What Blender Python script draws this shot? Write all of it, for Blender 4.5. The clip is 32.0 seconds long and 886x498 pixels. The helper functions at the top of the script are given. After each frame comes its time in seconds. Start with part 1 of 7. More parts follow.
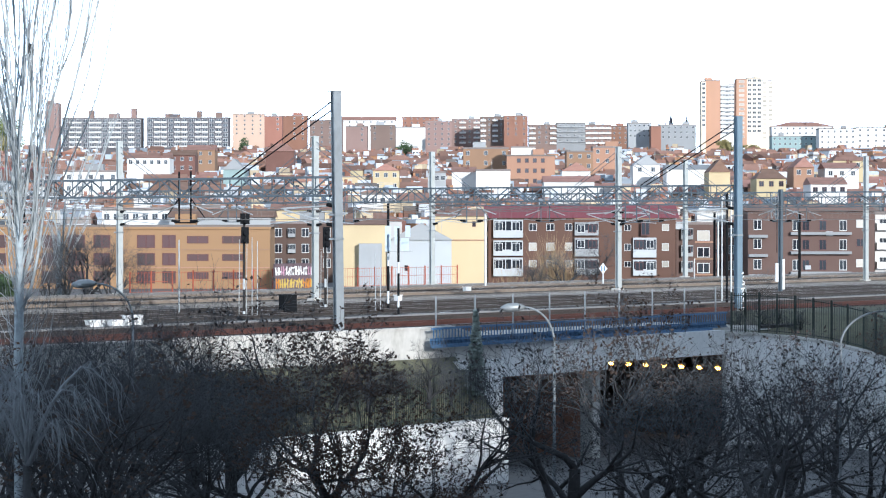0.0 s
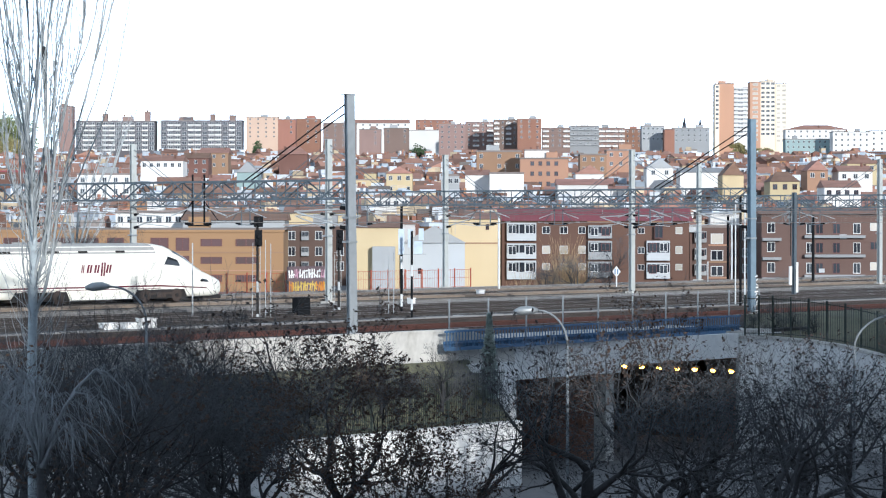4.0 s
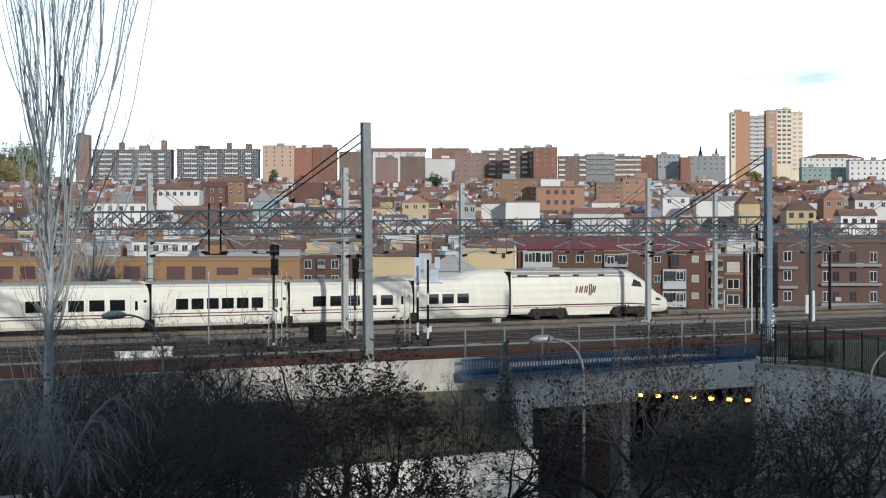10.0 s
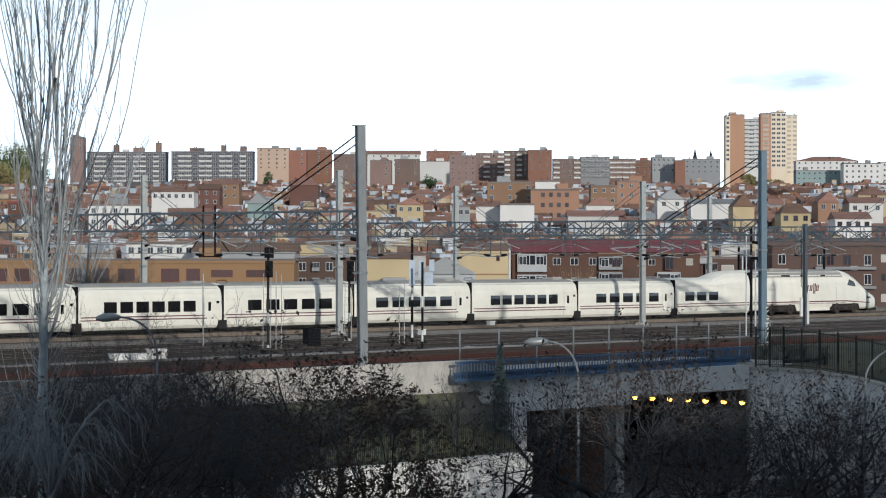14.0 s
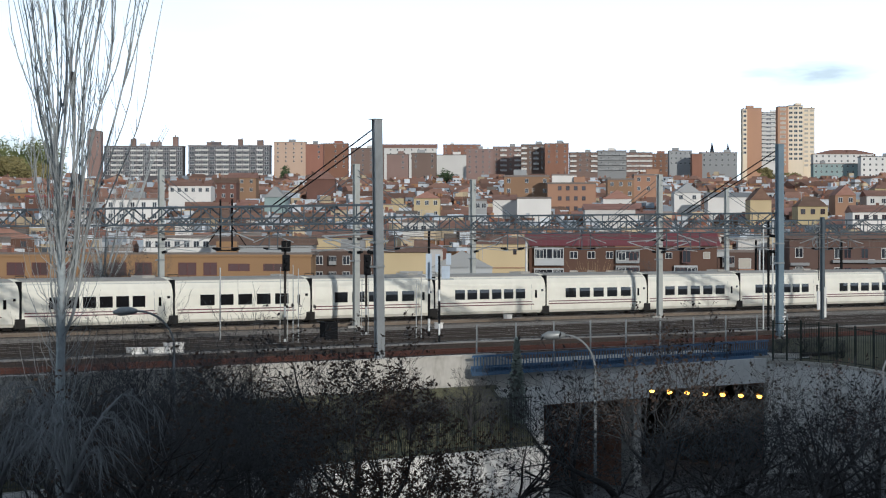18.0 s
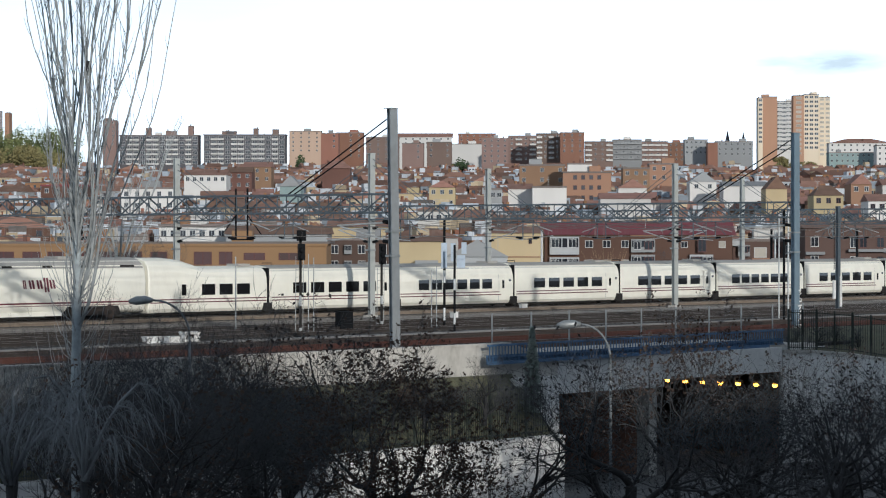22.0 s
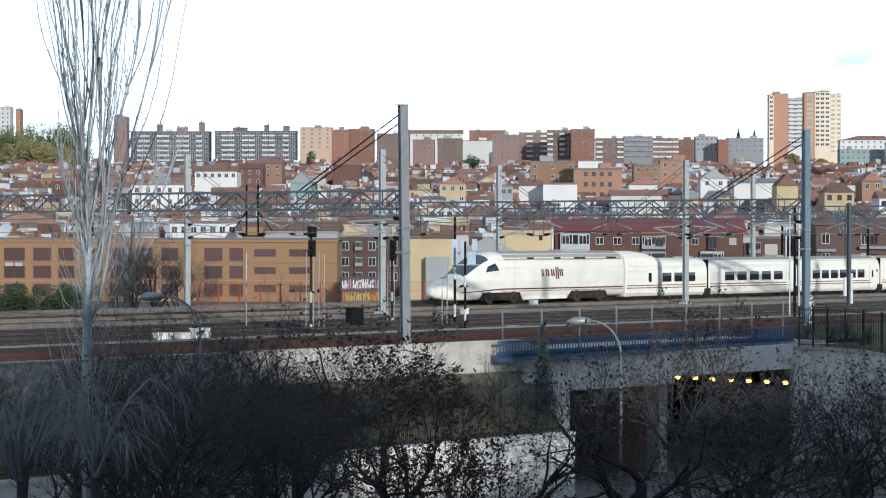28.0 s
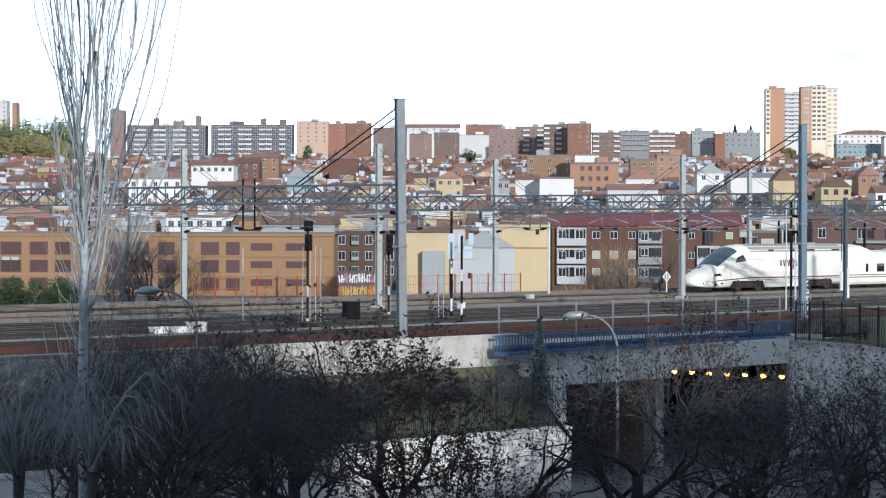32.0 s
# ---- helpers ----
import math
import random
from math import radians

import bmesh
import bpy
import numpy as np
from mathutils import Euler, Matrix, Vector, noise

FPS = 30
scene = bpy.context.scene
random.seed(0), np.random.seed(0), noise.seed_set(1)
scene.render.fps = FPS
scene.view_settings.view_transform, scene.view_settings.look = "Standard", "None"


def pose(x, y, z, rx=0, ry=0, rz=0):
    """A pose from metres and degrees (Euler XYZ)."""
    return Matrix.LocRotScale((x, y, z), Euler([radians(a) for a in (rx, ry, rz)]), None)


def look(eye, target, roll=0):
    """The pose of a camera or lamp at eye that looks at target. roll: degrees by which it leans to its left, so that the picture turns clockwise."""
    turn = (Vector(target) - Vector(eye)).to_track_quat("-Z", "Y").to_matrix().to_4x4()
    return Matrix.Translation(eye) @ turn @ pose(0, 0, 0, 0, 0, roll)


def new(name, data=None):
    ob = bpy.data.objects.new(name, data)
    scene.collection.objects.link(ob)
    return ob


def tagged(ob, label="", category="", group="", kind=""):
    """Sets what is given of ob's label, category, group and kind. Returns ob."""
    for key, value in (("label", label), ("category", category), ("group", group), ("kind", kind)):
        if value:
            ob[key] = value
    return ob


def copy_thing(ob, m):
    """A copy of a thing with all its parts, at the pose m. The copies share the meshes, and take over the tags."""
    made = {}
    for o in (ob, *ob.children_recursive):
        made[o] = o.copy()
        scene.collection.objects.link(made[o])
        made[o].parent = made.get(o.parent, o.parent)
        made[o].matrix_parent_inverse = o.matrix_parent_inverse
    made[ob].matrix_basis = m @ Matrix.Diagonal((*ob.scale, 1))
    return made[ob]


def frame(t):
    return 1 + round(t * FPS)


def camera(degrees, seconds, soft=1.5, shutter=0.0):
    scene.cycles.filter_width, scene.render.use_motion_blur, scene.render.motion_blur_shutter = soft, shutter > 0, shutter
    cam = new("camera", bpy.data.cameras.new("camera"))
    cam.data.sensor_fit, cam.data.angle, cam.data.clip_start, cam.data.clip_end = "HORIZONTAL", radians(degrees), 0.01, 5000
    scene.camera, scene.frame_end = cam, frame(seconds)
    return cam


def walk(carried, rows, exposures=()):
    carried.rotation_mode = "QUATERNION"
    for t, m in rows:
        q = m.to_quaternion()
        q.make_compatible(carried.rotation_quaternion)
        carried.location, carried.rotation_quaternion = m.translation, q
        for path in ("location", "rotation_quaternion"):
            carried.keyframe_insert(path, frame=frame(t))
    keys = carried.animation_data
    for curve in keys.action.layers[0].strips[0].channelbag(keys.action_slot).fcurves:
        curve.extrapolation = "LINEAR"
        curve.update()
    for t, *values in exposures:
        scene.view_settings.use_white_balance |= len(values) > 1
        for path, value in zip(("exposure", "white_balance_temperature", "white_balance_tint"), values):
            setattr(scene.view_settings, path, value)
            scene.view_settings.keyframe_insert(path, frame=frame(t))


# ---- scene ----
# The tracks run along +x, the town lies across them towards +y; rail tops are at z = 0.
STAND = Vector((0, 0, 5.4))
AHEAD = Vector((0.7447, 0.6676, 0))
ASIDE = Vector((0.6676, -0.7447, 0))
cam = camera(20.08, 32.0, soft=1.15)
PATH = [
    (0.0, -48.125, -0.673, 0.00), (0.5, -48.064, -0.634, -0.00), (1.0, -47.984, -0.615, -0.05), (1.5, -47.828, -0.662, -0.01),
    (2.0, -47.709, -0.701, 0.04), (2.5, -47.708, -0.684, -0.03), (3.0, -47.745, -0.645, -0.03), (3.5, -47.789, -0.643, 0.00),
    (5.5, -47.865, -0.400, 0.01), (6.0, -47.866, -0.347, 0.00), (6.5, -47.884, -0.280, -0.03), (7.0, -47.832, -0.214, -0.05),
    (7.5, -47.703, -0.167, 0.06), (8.0, -47.594, -0.106, 0.01), (8.5, -47.508, -0.089, 0.05), (9.0, -47.406, -0.103, -0.03),
    (9.5, -47.426, -0.048, 0.07), (10.0, -47.450, 0.049, 0.01), (10.5, -47.457, 0.083, 0.02), (11.0, -47.570, 0.130, 0.08),
    (11.5, -47.571, 0.193, -0.02), (12.0, -47.490, 0.228, 0.02), (12.5, -47.452, 0.243, 0.04), (13.0, -47.474, 0.222, 0.04),
    (13.5, -47.496, 0.189, 0.08), (14.0, -47.576, 0.108, 0.07), (14.5, -47.590, 0.009, -0.01), (16.5, -47.473, -0.001, -0.03),
    (17.0, -47.411, 0.010, 0.03), (17.5, -47.294, -0.012, 0.01), (18.0, -47.190, -0.038, 0.02), (18.5, -47.110, -0.060, 0.05),
    (19.0, -47.034, -0.089, 0.03), (19.5, -46.998, -0.130, 0.01), (20.0, -46.993, -0.177, 0.13), (20.5, -46.954, -0.215, 0.04),
    (21.0, -46.894, -0.243, -0.00), (21.5, -46.871, -0.267, 0.06), (22.0, -46.839, -0.287, 0.01), (22.5, -46.803, -0.254, 0.05),
    (23.0, -46.773, -0.187, 0.08), (23.5, -46.755, -0.129, 0.08), (24.0, -46.715, -0.088, 0.08), (24.5, -46.655, -0.066, 0.05),
    (25.0, -46.643, -0.032, 0.07), (25.5, -46.638, -0.049, 0.06), (27.5, -46.582, -0.288, 0.04), (28.0, -46.597, -0.366, 0.08),
    (28.5, -46.616, -0.366, 0.08), (29.0, -46.620, -0.347, 0.05), (29.5, -46.601, -0.387, 0.05), (30.0, -46.616, -0.413, 0.07),
    (30.5, -46.656, -0.426, 0.08), (31.0, -46.636, -0.445, 0.08), (31.5, -46.639, -0.467, 0.07), (32.0, -46.676, -0.499, 0.11),
]


def aim(yaw, pitch):
    a, b = radians(yaw), radians(pitch)
    return STAND + 100 * Vector((-math.sin(a) * math.cos(b), math.cos(a) * math.cos(b), math.sin(b)))


walk(cam, [(t, look(STAND, aim(yaw, pitch), roll)) for t, yaw, pitch, roll in PATH],
     exposures=[(t, stops, kelvin, 8) for t, stops, kelvin in ((0, 0.24, 5550), (3.5, 0.1, 5600), (6, -0.17, 5800), (8.5, -0.42, 5950), (10, -0.7, 6050), (13, -0.83, 6050), (19, -0.87, 6050),
                                                     (23, -0.86, 6000), (25.5, -0.76, 5950), (28, -0.5, 5800), (32, -0.3, 5700))])

# ---- light ----
SUN_EL, SUN_AZ = 12.0, 208.0
world = bpy.data.worlds.new("sky")
scene.world = world
world.use_nodes = True
wn, wl = world.node_tree.nodes, world.node_tree.links
sky = wn.new("ShaderNodeTexSky")
sky.sky_type, sky.sun_disc = "NISHITA", False
sky.sun_elevation, sky.sun_rotation = radians(SUN_EL), radians(SUN_AZ)
sky.air_density, sky.dust_density = 1.0, 2.0
bg = wn["Background"]
bg.inputs["Strength"].default_value = 0.12
# thin bright cloud over the blue
tc, sep = wn.new("ShaderNodeTexCoord"), wn.new("ShaderNodeMapping")
sep.inputs["Scale"].default_value = (1.0, 1.0, 5.0)
cl = wn.new("ShaderNodeTexNoise")
cl.inputs["Scale"].default_value, cl.inputs["Detail"].default_value = 2.6, 6.0
ramp = wn.new("ShaderNodeMapRange")
ramp.inputs["From Min"].default_value, ramp.inputs["From Max"].default_value = 0.34, 0.46
ramp.inputs["To Min"].default_value, ramp.inputs["To Max"].default_value = 0.75, 1.0
mixc = wn.new("ShaderNodeMix")
mixc.data_type = "RGBA"
mixc.inputs["B"].default_value = (7.0, 8.0, 9.1, 1)
wl.new(tc.outputs["Generated"], sep.inputs["Vector"])
wl.new(sep.outputs["Vector"], cl.inputs["Vector"])
wl.new(cl.outputs["Fac"], ramp.inputs["Value"])
wl.new(ramp.outputs["Result"], mixc.inputs["Factor"])
wl.new(sky.outputs["Color"], mixc.inputs["A"])
# the haze is brightest towards the horizon
high, band, lit = wn.new("ShaderNodeSeparateXYZ"), wn.new("ShaderNodeMapRange"), wn.new("ShaderNodeVectorMath")
band.inputs["From Min"].default_value, band.inputs["From Max"].default_value = 0.05, 0.22
band.inputs["To Min"].default_value, band.inputs["To Max"].default_value = 2.9, 0.61
lit.operation = "SCALE"
wl.new(tc.outputs["Generated"], high.inputs["Vector"])
wl.new(high.outputs["Z"], band.inputs["Value"])
wl.new(mixc.outputs["Result"], lit.inputs[0])
wl.new(band.outputs["Result"], lit.inputs["Scale"])
streak, around, dim, fine = wn.new("ShaderNodeMapping"), wn.new("ShaderNodeTexGradient"), wn.new("ShaderNodeMix"), wn.new("ShaderNodeTexNoise")
streak.vector_type, around.gradient_type, dim.data_type = "TEXTURE", "SPHERICAL", "RGBA"
streak.inputs["Location"].default_value = (0.822, 0.566, 0.0685)
streak.inputs["Rotation"].default_value = (0, 0, radians(34.6))
streak.inputs["Scale"].default_value = (0.05, 0.044, 0.0075)
fine.inputs["Scale"].default_value, fine.inputs["Detail"].default_value = 55.0, 4.0
soft = wn.new("ShaderNodeMath")
soft.operation = "MULTIPLY"
dim.inputs["B"].default_value = (10.4, 12.2, 13.4, 1)
wl.new(tc.outputs["Generated"], streak.inputs["Vector"])
wl.new(sep.outputs["Vector"], fine.inputs["Vector"])
wl.new(streak.outputs["Vector"], around.inputs["Vector"])
wl.new(around.outputs["Fac"], soft.inputs[0])
wl.new(fine.outputs["Fac"], soft.inputs[1])
bold = wn.new("ShaderNodeMapRange")
bold.inputs["From Min"].default_value, bold.inputs["From Max"].default_value = 0.08, 0.5
wl.new(soft.outputs[0], bold.inputs["Value"])
wl.new(bold.outputs["Result"], dim.inputs["Factor"])
wl.new(lit.outputs["Vector"], dim.inputs["A"])
wl.new(dim.outputs["Result"], bg.inputs["Color"])

sun = new("sun", bpy.data.lights.new("sun", "SUN"))
sun.data.energy, sun.data.angle, sun.data.color = 5.0, radians(1.0), (1.0, 0.91, 0.79)
a, e = radians(SUN_AZ), radians(SUN_EL)
sun_way = Vector((math.sin(a) * math.cos(e), math.cos(a) * math.cos(e), math.sin(e)))
sun.matrix_basis = look(sun_way * 200, (0, 0, 0))


# ---- materials ----
def mat(name, colour, rough=0.7, metal=0.0, grain=6.0, vary=0.18, bump=0.15, stains=0.0, stain=(0.1, 0.08, 0.06), spread=0.0, spec=0.4,
        coarse=0.7):
    """Base colour with fine grain, broad blotches, optional stains, and spread: a change from object to object."""
    m = bpy.data.materials.new(name)
    m.use_nodes = True
    n, l = m.node_tree.nodes, m.node_tree.links
    p = n["Principled BSDF"]
    p.inputs["Roughness"].default_value, p.inputs["Metallic"].default_value = rough, metal
    p.inputs["Specular IOR Level"].default_value = spec
    tex = n.new("ShaderNodeTexCoord")
    fine, broad = n.new("ShaderNodeTexNoise"), n.new("ShaderNodeTexNoise")
    fine.inputs["Scale"].default_value, fine.inputs["Detail"].default_value = grain, 5
    broad.inputs["Scale"].default_value, broad.inputs["Detail"].default_value = coarse, 3
    geo = n.new("ShaderNodeNewGeometry")
    for k in (fine, broad):
        l.new(geo.outputs["Position"] if spread < 0 else tex.outputs["Object"], k.inputs["Vector"])
    add = n.new("ShaderNodeMath")
    add.operation = "ADD"
    l.new(fine.outputs["Fac"], add.inputs[0])
    l.new(broad.outputs["Fac"], add.inputs[1])
    rng = n.new("ShaderNodeMapRange")
    rng.inputs["From Min"].default_value, rng.inputs["From Max"].default_value = 0.6, 1.4
    rng.inputs["To Min"].default_value, rng.inputs["To Max"].default_value = 1 - vary, 1 + vary
    l.new(add.outputs[0], rng.inputs["Value"])
    hsv = n.new("ShaderNodeHueSaturation")
    hsv.inputs["Color"].default_value = (*colour, 1)
    value = rng.outputs["Result"]
    if spread > 0:
        info = n.new("ShaderNodeObjectInfo")
        r2 = n.new("ShaderNodeMapRange")
        r2.inputs["To Min"].default_value, r2.inputs["To Max"].default_value = 1 - spread, 1 + spread
        l.new(info.outputs["Random"], r2.inputs["Value"])
        mul = n.new("ShaderNodeMath")
        mul.operation = "MULTIPLY"
        l.new(value, mul.inputs[0])
        l.new(r2.outputs["Result"], mul.inputs[1])
        value = mul.outputs[0]
        r3 = n.new("ShaderNodeMapRange")
        r3.inputs["To Min"].default_value, r3.inputs["To Max"].default_value = 0.5 + 0.04 * spread, 0.5 - 0.04 * spread
        l.new(info.outputs["Random"], r3.inputs["Value"])
        l.new(r3.outputs["Result"], hsv.inputs["Hue"])
    l.new(value, hsv.inputs["Value"])
    out = hsv.outputs["Color"]
    if stains:
        st = n.new("ShaderNodeTexNoise")
        st.inputs["Scale"].default_value, st.inputs["Detail"].default_value, st.inputs["Roughness"].default_value = coarse * 2.3, 8, 0.7
        stretch = n.new("ShaderNodeMapping")
        stretch.inputs["Scale"].default_value = (1, 1, 0.35)
        l.new(tex.outputs["Object"], stretch.inputs["Vector"])
        l.new(stretch.outputs["Vector"], st.inputs["Vector"])
        sr = n.new("ShaderNodeMapRange")
        sr.inputs["From Min"].default_value, sr.inputs["From Max"].default_value = 0.5, 0.72
        sr.inputs["To Min"].default_value, sr.inputs["To Max"].default_value = 0, stains
        l.new(st.outputs["Fac"], sr.inputs["Value"])
        mx = n.new("ShaderNodeMix")
        mx.data_type = "RGBA"
        mx.inputs["B"].default_value = (*stain, 1)
        l.new(sr.outputs["Result"], mx.inputs["Factor"])
        l.new(out, mx.inputs["A"])
        out = mx.outputs["Result"]
    l.new(out, p.inputs["Base Color"])
    if bump:
        b = n.new("ShaderNodeBump")
        b.inputs["Strength"].default_value, b.inputs["Distance"].default_value = bump, 0.02
        l.new(fine.outputs["Fac"], b.inputs["Height"])
        l.new(b.outputs["Normal"], p.inputs["Normal"])
    return m


def glow(name, colour, strength):
    m = bpy.data.materials.new(name)
    m.use_nodes = True
    p = m.node_tree.nodes["Principled BSDF"]
    p.inputs["Base Color"].default_value = (*colour, 1)
    p.inputs["Emission Color"].default_value = (*colour, 1)
    p.inputs["Emission Strength"].default_value = strength
    return m


GLASS = mat("window_glass", (0.03, 0.035, 0.045), rough=0.12, grain=0.5, vary=0.3, bump=0, spread=0.5, spec=0.6)
BLIND = mat("roller_blind", (0.36, 0.34, 0.3), rough=0.7, grain=4, vary=0.1, bump=0.1, spread=0.3)
FRAME_W = mat("white_window_frame", (0.5, 0.51, 0.51), rough=0.5, vary=0.08, bump=0)
FRAME_B = mat("maroon_window_frame", (0.09, 0.03, 0.03), rough=0.5, vary=0.1, bump=0)
STREET = mat("street_ground", (0.13, 0.132, 0.135), rough=0.9, grain=2.0, vary=0.25, bump=0.3, spread=-1, coarse=0.08)
GRASS = mat("rough_grass", (0.105, 0.105, 0.066), rough=0.95, grain=3.0, vary=0.5, bump=0.8, stains=0.7, stain=(0.12, 0.09, 0.05), coarse=0.25)
BALLAST = mat("ballast", (0.14, 0.125, 0.11), rough=0.95, grain=9.0, vary=0.5, bump=1.0, stains=0.5, stain=(0.1, 0.07, 0.05), coarse=0.3)
BALLAST_D = mat("dark_ballast", (0.04, 0.038, 0.04), rough=0.95, grain=9.0, vary=0.5, bump=1.0, stains=0.5, stain=(0.05, 0.04, 0.035), coarse=0.3)
BALLAST_T = mat("tan_ballast", (0.16, 0.13, 0.1), rough=0.95, grain=9.0, vary=0.4, bump=1.0, stains=0.5, stain=(0.13, 0.09, 0.06), coarse=0.3)
BALLAST_R = mat("rusty_ballast", (0.062, 0.046, 0.042), rough=0.95, grain=9.0, vary=0.45, bump=1.0, stains=0.4, stain=(0.06, 0.045, 0.04), coarse=0.3)
SLEEPER_R = mat("rust_stained_sleeper", (0.08, 0.062, 0.058), rough=0.9, grain=6, vary=0.4, bump=0.3)
SLEEPER = mat("concrete_sleeper", (0.075, 0.072, 0.07), rough=0.9, grain=6, vary=0.3, bump=0.3)
RAIL_D = mat("dark_rail", (0.05, 0.042, 0.038), rough=0.6, metal=0.2, grain=5, vary=0.25, bump=0.1)
RAIL_T = mat("tan_rail", (0.2, 0.16, 0.125), rough=0.7, grain=5, vary=0.25, bump=0.1)
RAIL_G = mat("grey_rail", (0.17, 0.165, 0.16), rough=0.6, grain=5, vary=0.25, bump=0.1)
RAIL = mat("rusty_rail", (0.105, 0.046, 0.036), rough=0.6, metal=0.3, grain=5, vary=0.2, bump=0.1)
RAIL_TOP = mat("polished_rail_head", (0.42, 0.4, 0.39), rough=0.3, metal=0.9, grain=5, vary=0.15, bump=0)
CONCRETE = mat("pale_concrete", (0.5, 0.485, 0.455), rough=0.88, grain=3.0, vary=0.16, bump=0.25, stains=0.55, stain=(0.2, 0.18, 0.15), coarse=0.35)
CONCRETE_W = mat("whitish_concrete", (0.74, 0.74, 0.73), rough=0.88, grain=3.0, vary=0.14, bump=0.25, stains=0.5, stain=(0.48, 0.48, 0.46), coarse=0.35)
TROUGH = mat("concrete_trough", (0.19, 0.19, 0.19), rough=0.9, grain=3.0, vary=0.25, bump=0.3, coarse=0.5)
MAST = mat("grey_painted_steel", (0.42, 0.44, 0.43), rough=0.6, metal=0.0, grain=3, vary=0.12, bump=0.1, stains=0.4, stain=(0.2, 0.18, 0.15), coarse=0.3)
MAST_N = mat("weathered_grey_steel", (0.25, 0.27, 0.285), rough=0.6, grain=3, vary=0.15, bump=0.1, stains=0.4, stain=(0.13, 0.11, 0.09), coarse=0.3)
TRUSS = mat("blue_grey_steel", (0.095, 0.12, 0.142), rough=0.6, metal=0.1, grain=4, vary=0.2, bump=0.1, stains=0.3, stain=(0.1, 0.09, 0.08))
WIRE = mat("catenary_wire", (0.2, 0.19, 0.18), rough=0.5, metal=0.5, vary=0.1, bump=0)
WIRE_L = mat("galvanised_tube", (0.5, 0.52, 0.53), rough=0.5, metal=0.3, vary=0.1, bump=0)
MAST_B = mat("blue_grey_painted_mast", (0.17, 0.235, 0.29), rough=0.6, grain=3, vary=0.15, bump=0.1, stains=0.3, stain=(0.12, 0.13, 0.13), coarse=0.3)
RED_MESH = mat("orange_red_mesh", (0.34, 0.085, 0.045), rough=0.6, grain=4, vary=0.2, bump=0)
SIGN_W = mat("white_sign_paint", (0.75, 0.75, 0.74), rough=0.5, vary=0.08, bump=0, stains=0.3, stain=(0.4, 0.4, 0.4))
BLACK = mat("black_paint", (0.01, 0.011, 0.013), rough=0.8, grain=5, vary=0.3, bump=0.1, spec=0.1)
BLUE = mat("blue_bridge_paint", (0.07, 0.15, 0.28), rough=0.55, grain=4, vary=0.2, bump=0.1, stains=0.3, stain=(0.1, 0.09, 0.09), coarse=0.5)
FENCE = mat("dark_green_fence", (0.035, 0.045, 0.04), rough=0.7, grain=6, vary=0.3, bump=0.1)
GALV_D = mat("dull_lamp_post", (0.2, 0.22, 0.235), rough=0.75, metal=0.1, grain=6, vary=0.25, bump=0.1)
GALV = mat("galvanised_post", (0.3, 0.32, 0.33), rough=0.5, metal=0.5, grain=6, vary=0.2, bump=0.1)
TUNNEL = mat("brown_tunnel_tile", (0.42, 0.21, 0.14), rough=0.7, grain=3, vary=0.3, bump=0.2, stains=0.4, coarse=0.3)
LAMP = glow("sodium_lamp", (1.0, 0.4, 0.05), 20)
# bluer and lighter than the side panes: sky reflection put into the base colour
TRAIN_WS = mat("sky_toned_windscreen", (0.06, 0.085, 0.11), rough=0.15, vary=0.15, bump=0, spec=0.6)
TRAIN_W = mat("white_train_paint", (0.88, 0.86, 0.77), rough=0.42, grain=1.2, vary=0.05, bump=0.02, stains=0.16, stain=(0.45, 0.42, 0.38), coarse=0.4, spec=0.5)
TRAIN_R = mat("maroon_stripe_paint", (0.13, 0.025, 0.04), rough=0.4, vary=0.08, bump=0)
TRAIN_G = mat("dark_tinted_glass", (0.012, 0.013, 0.015), rough=0.08, vary=0.2, bump=0, spec=0.6)
TRAIN_D = mat("grey_door_seam", (0.5, 0.5, 0.49), rough=0.5, vary=0.1, bump=0)
# roof coat, much darker than the white sides, with broad stains
TRAIN_ROOF = mat("stained_grey_roof", (0.36, 0.35, 0.33), rough=0.55, grain=2, vary=0.12, bump=0.05, stains=0.5, stain=(0.3, 0.28, 0.26), coarse=0.5)
WHEEL = mat("brown_dusty_wheel", (0.045, 0.033, 0.028), rough=0.75, grain=8, vary=0.35, bump=0.3)
UNDER = mat("dark_running_gear", (0.02, 0.018, 0.017), rough=0.8, grain=8, vary=0.4, bump=0.4)
BARK = mat("dark_bark", (0.038, 0.039, 0.042), rough=0.95, grain=14, vary=0.4, bump=0.6, spread=0.25)
TWIG = mat("winter_twig", (0.068, 0.071, 0.077), rough=0.9, grain=4, vary=0.35, bump=0, spread=0.3)
BARK_S = mat("grey_poplar_bough", (0.34, 0.365, 0.375), rough=0.9, grain=8, vary=0.3, bump=0.4, stains=0.3, stain=(0.1, 0.1, 0.095), coarse=1.5)
BARK_P = mat("pale_poplar_bark", (0.34, 0.385, 0.41), rough=0.9, grain=8, vary=0.3, bump=0.5, stains=0.3, stain=(0.12, 0.12, 0.115), coarse=1.5)
TWIG_P = mat("pale_grey_twig", (0.19, 0.205, 0.22), rough=0.9, grain=4, vary=0.35, bump=0, spread=0.1)
TWIG_B = mat("pale_poplar_twig", (0.3, 0.32, 0.33), rough=0.9, grain=4, vary=0.3, bump=0)
STRAW = mat("dry_reed", (0.33, 0.24, 0.14), rough=0.9, grain=4, vary=0.35, bump=0)
LEAF_B = mat("withered_brown_leaf", (0.058, 0.036, 0.027), rough=0.85, grain=4, vary=0.5, bump=0, spread=0.2)
LEAF_P = mat("dry_seed_pod", (0.034, 0.031, 0.031), rough=0.85, grain=4, vary=0.5, bump=0, spread=0.2)
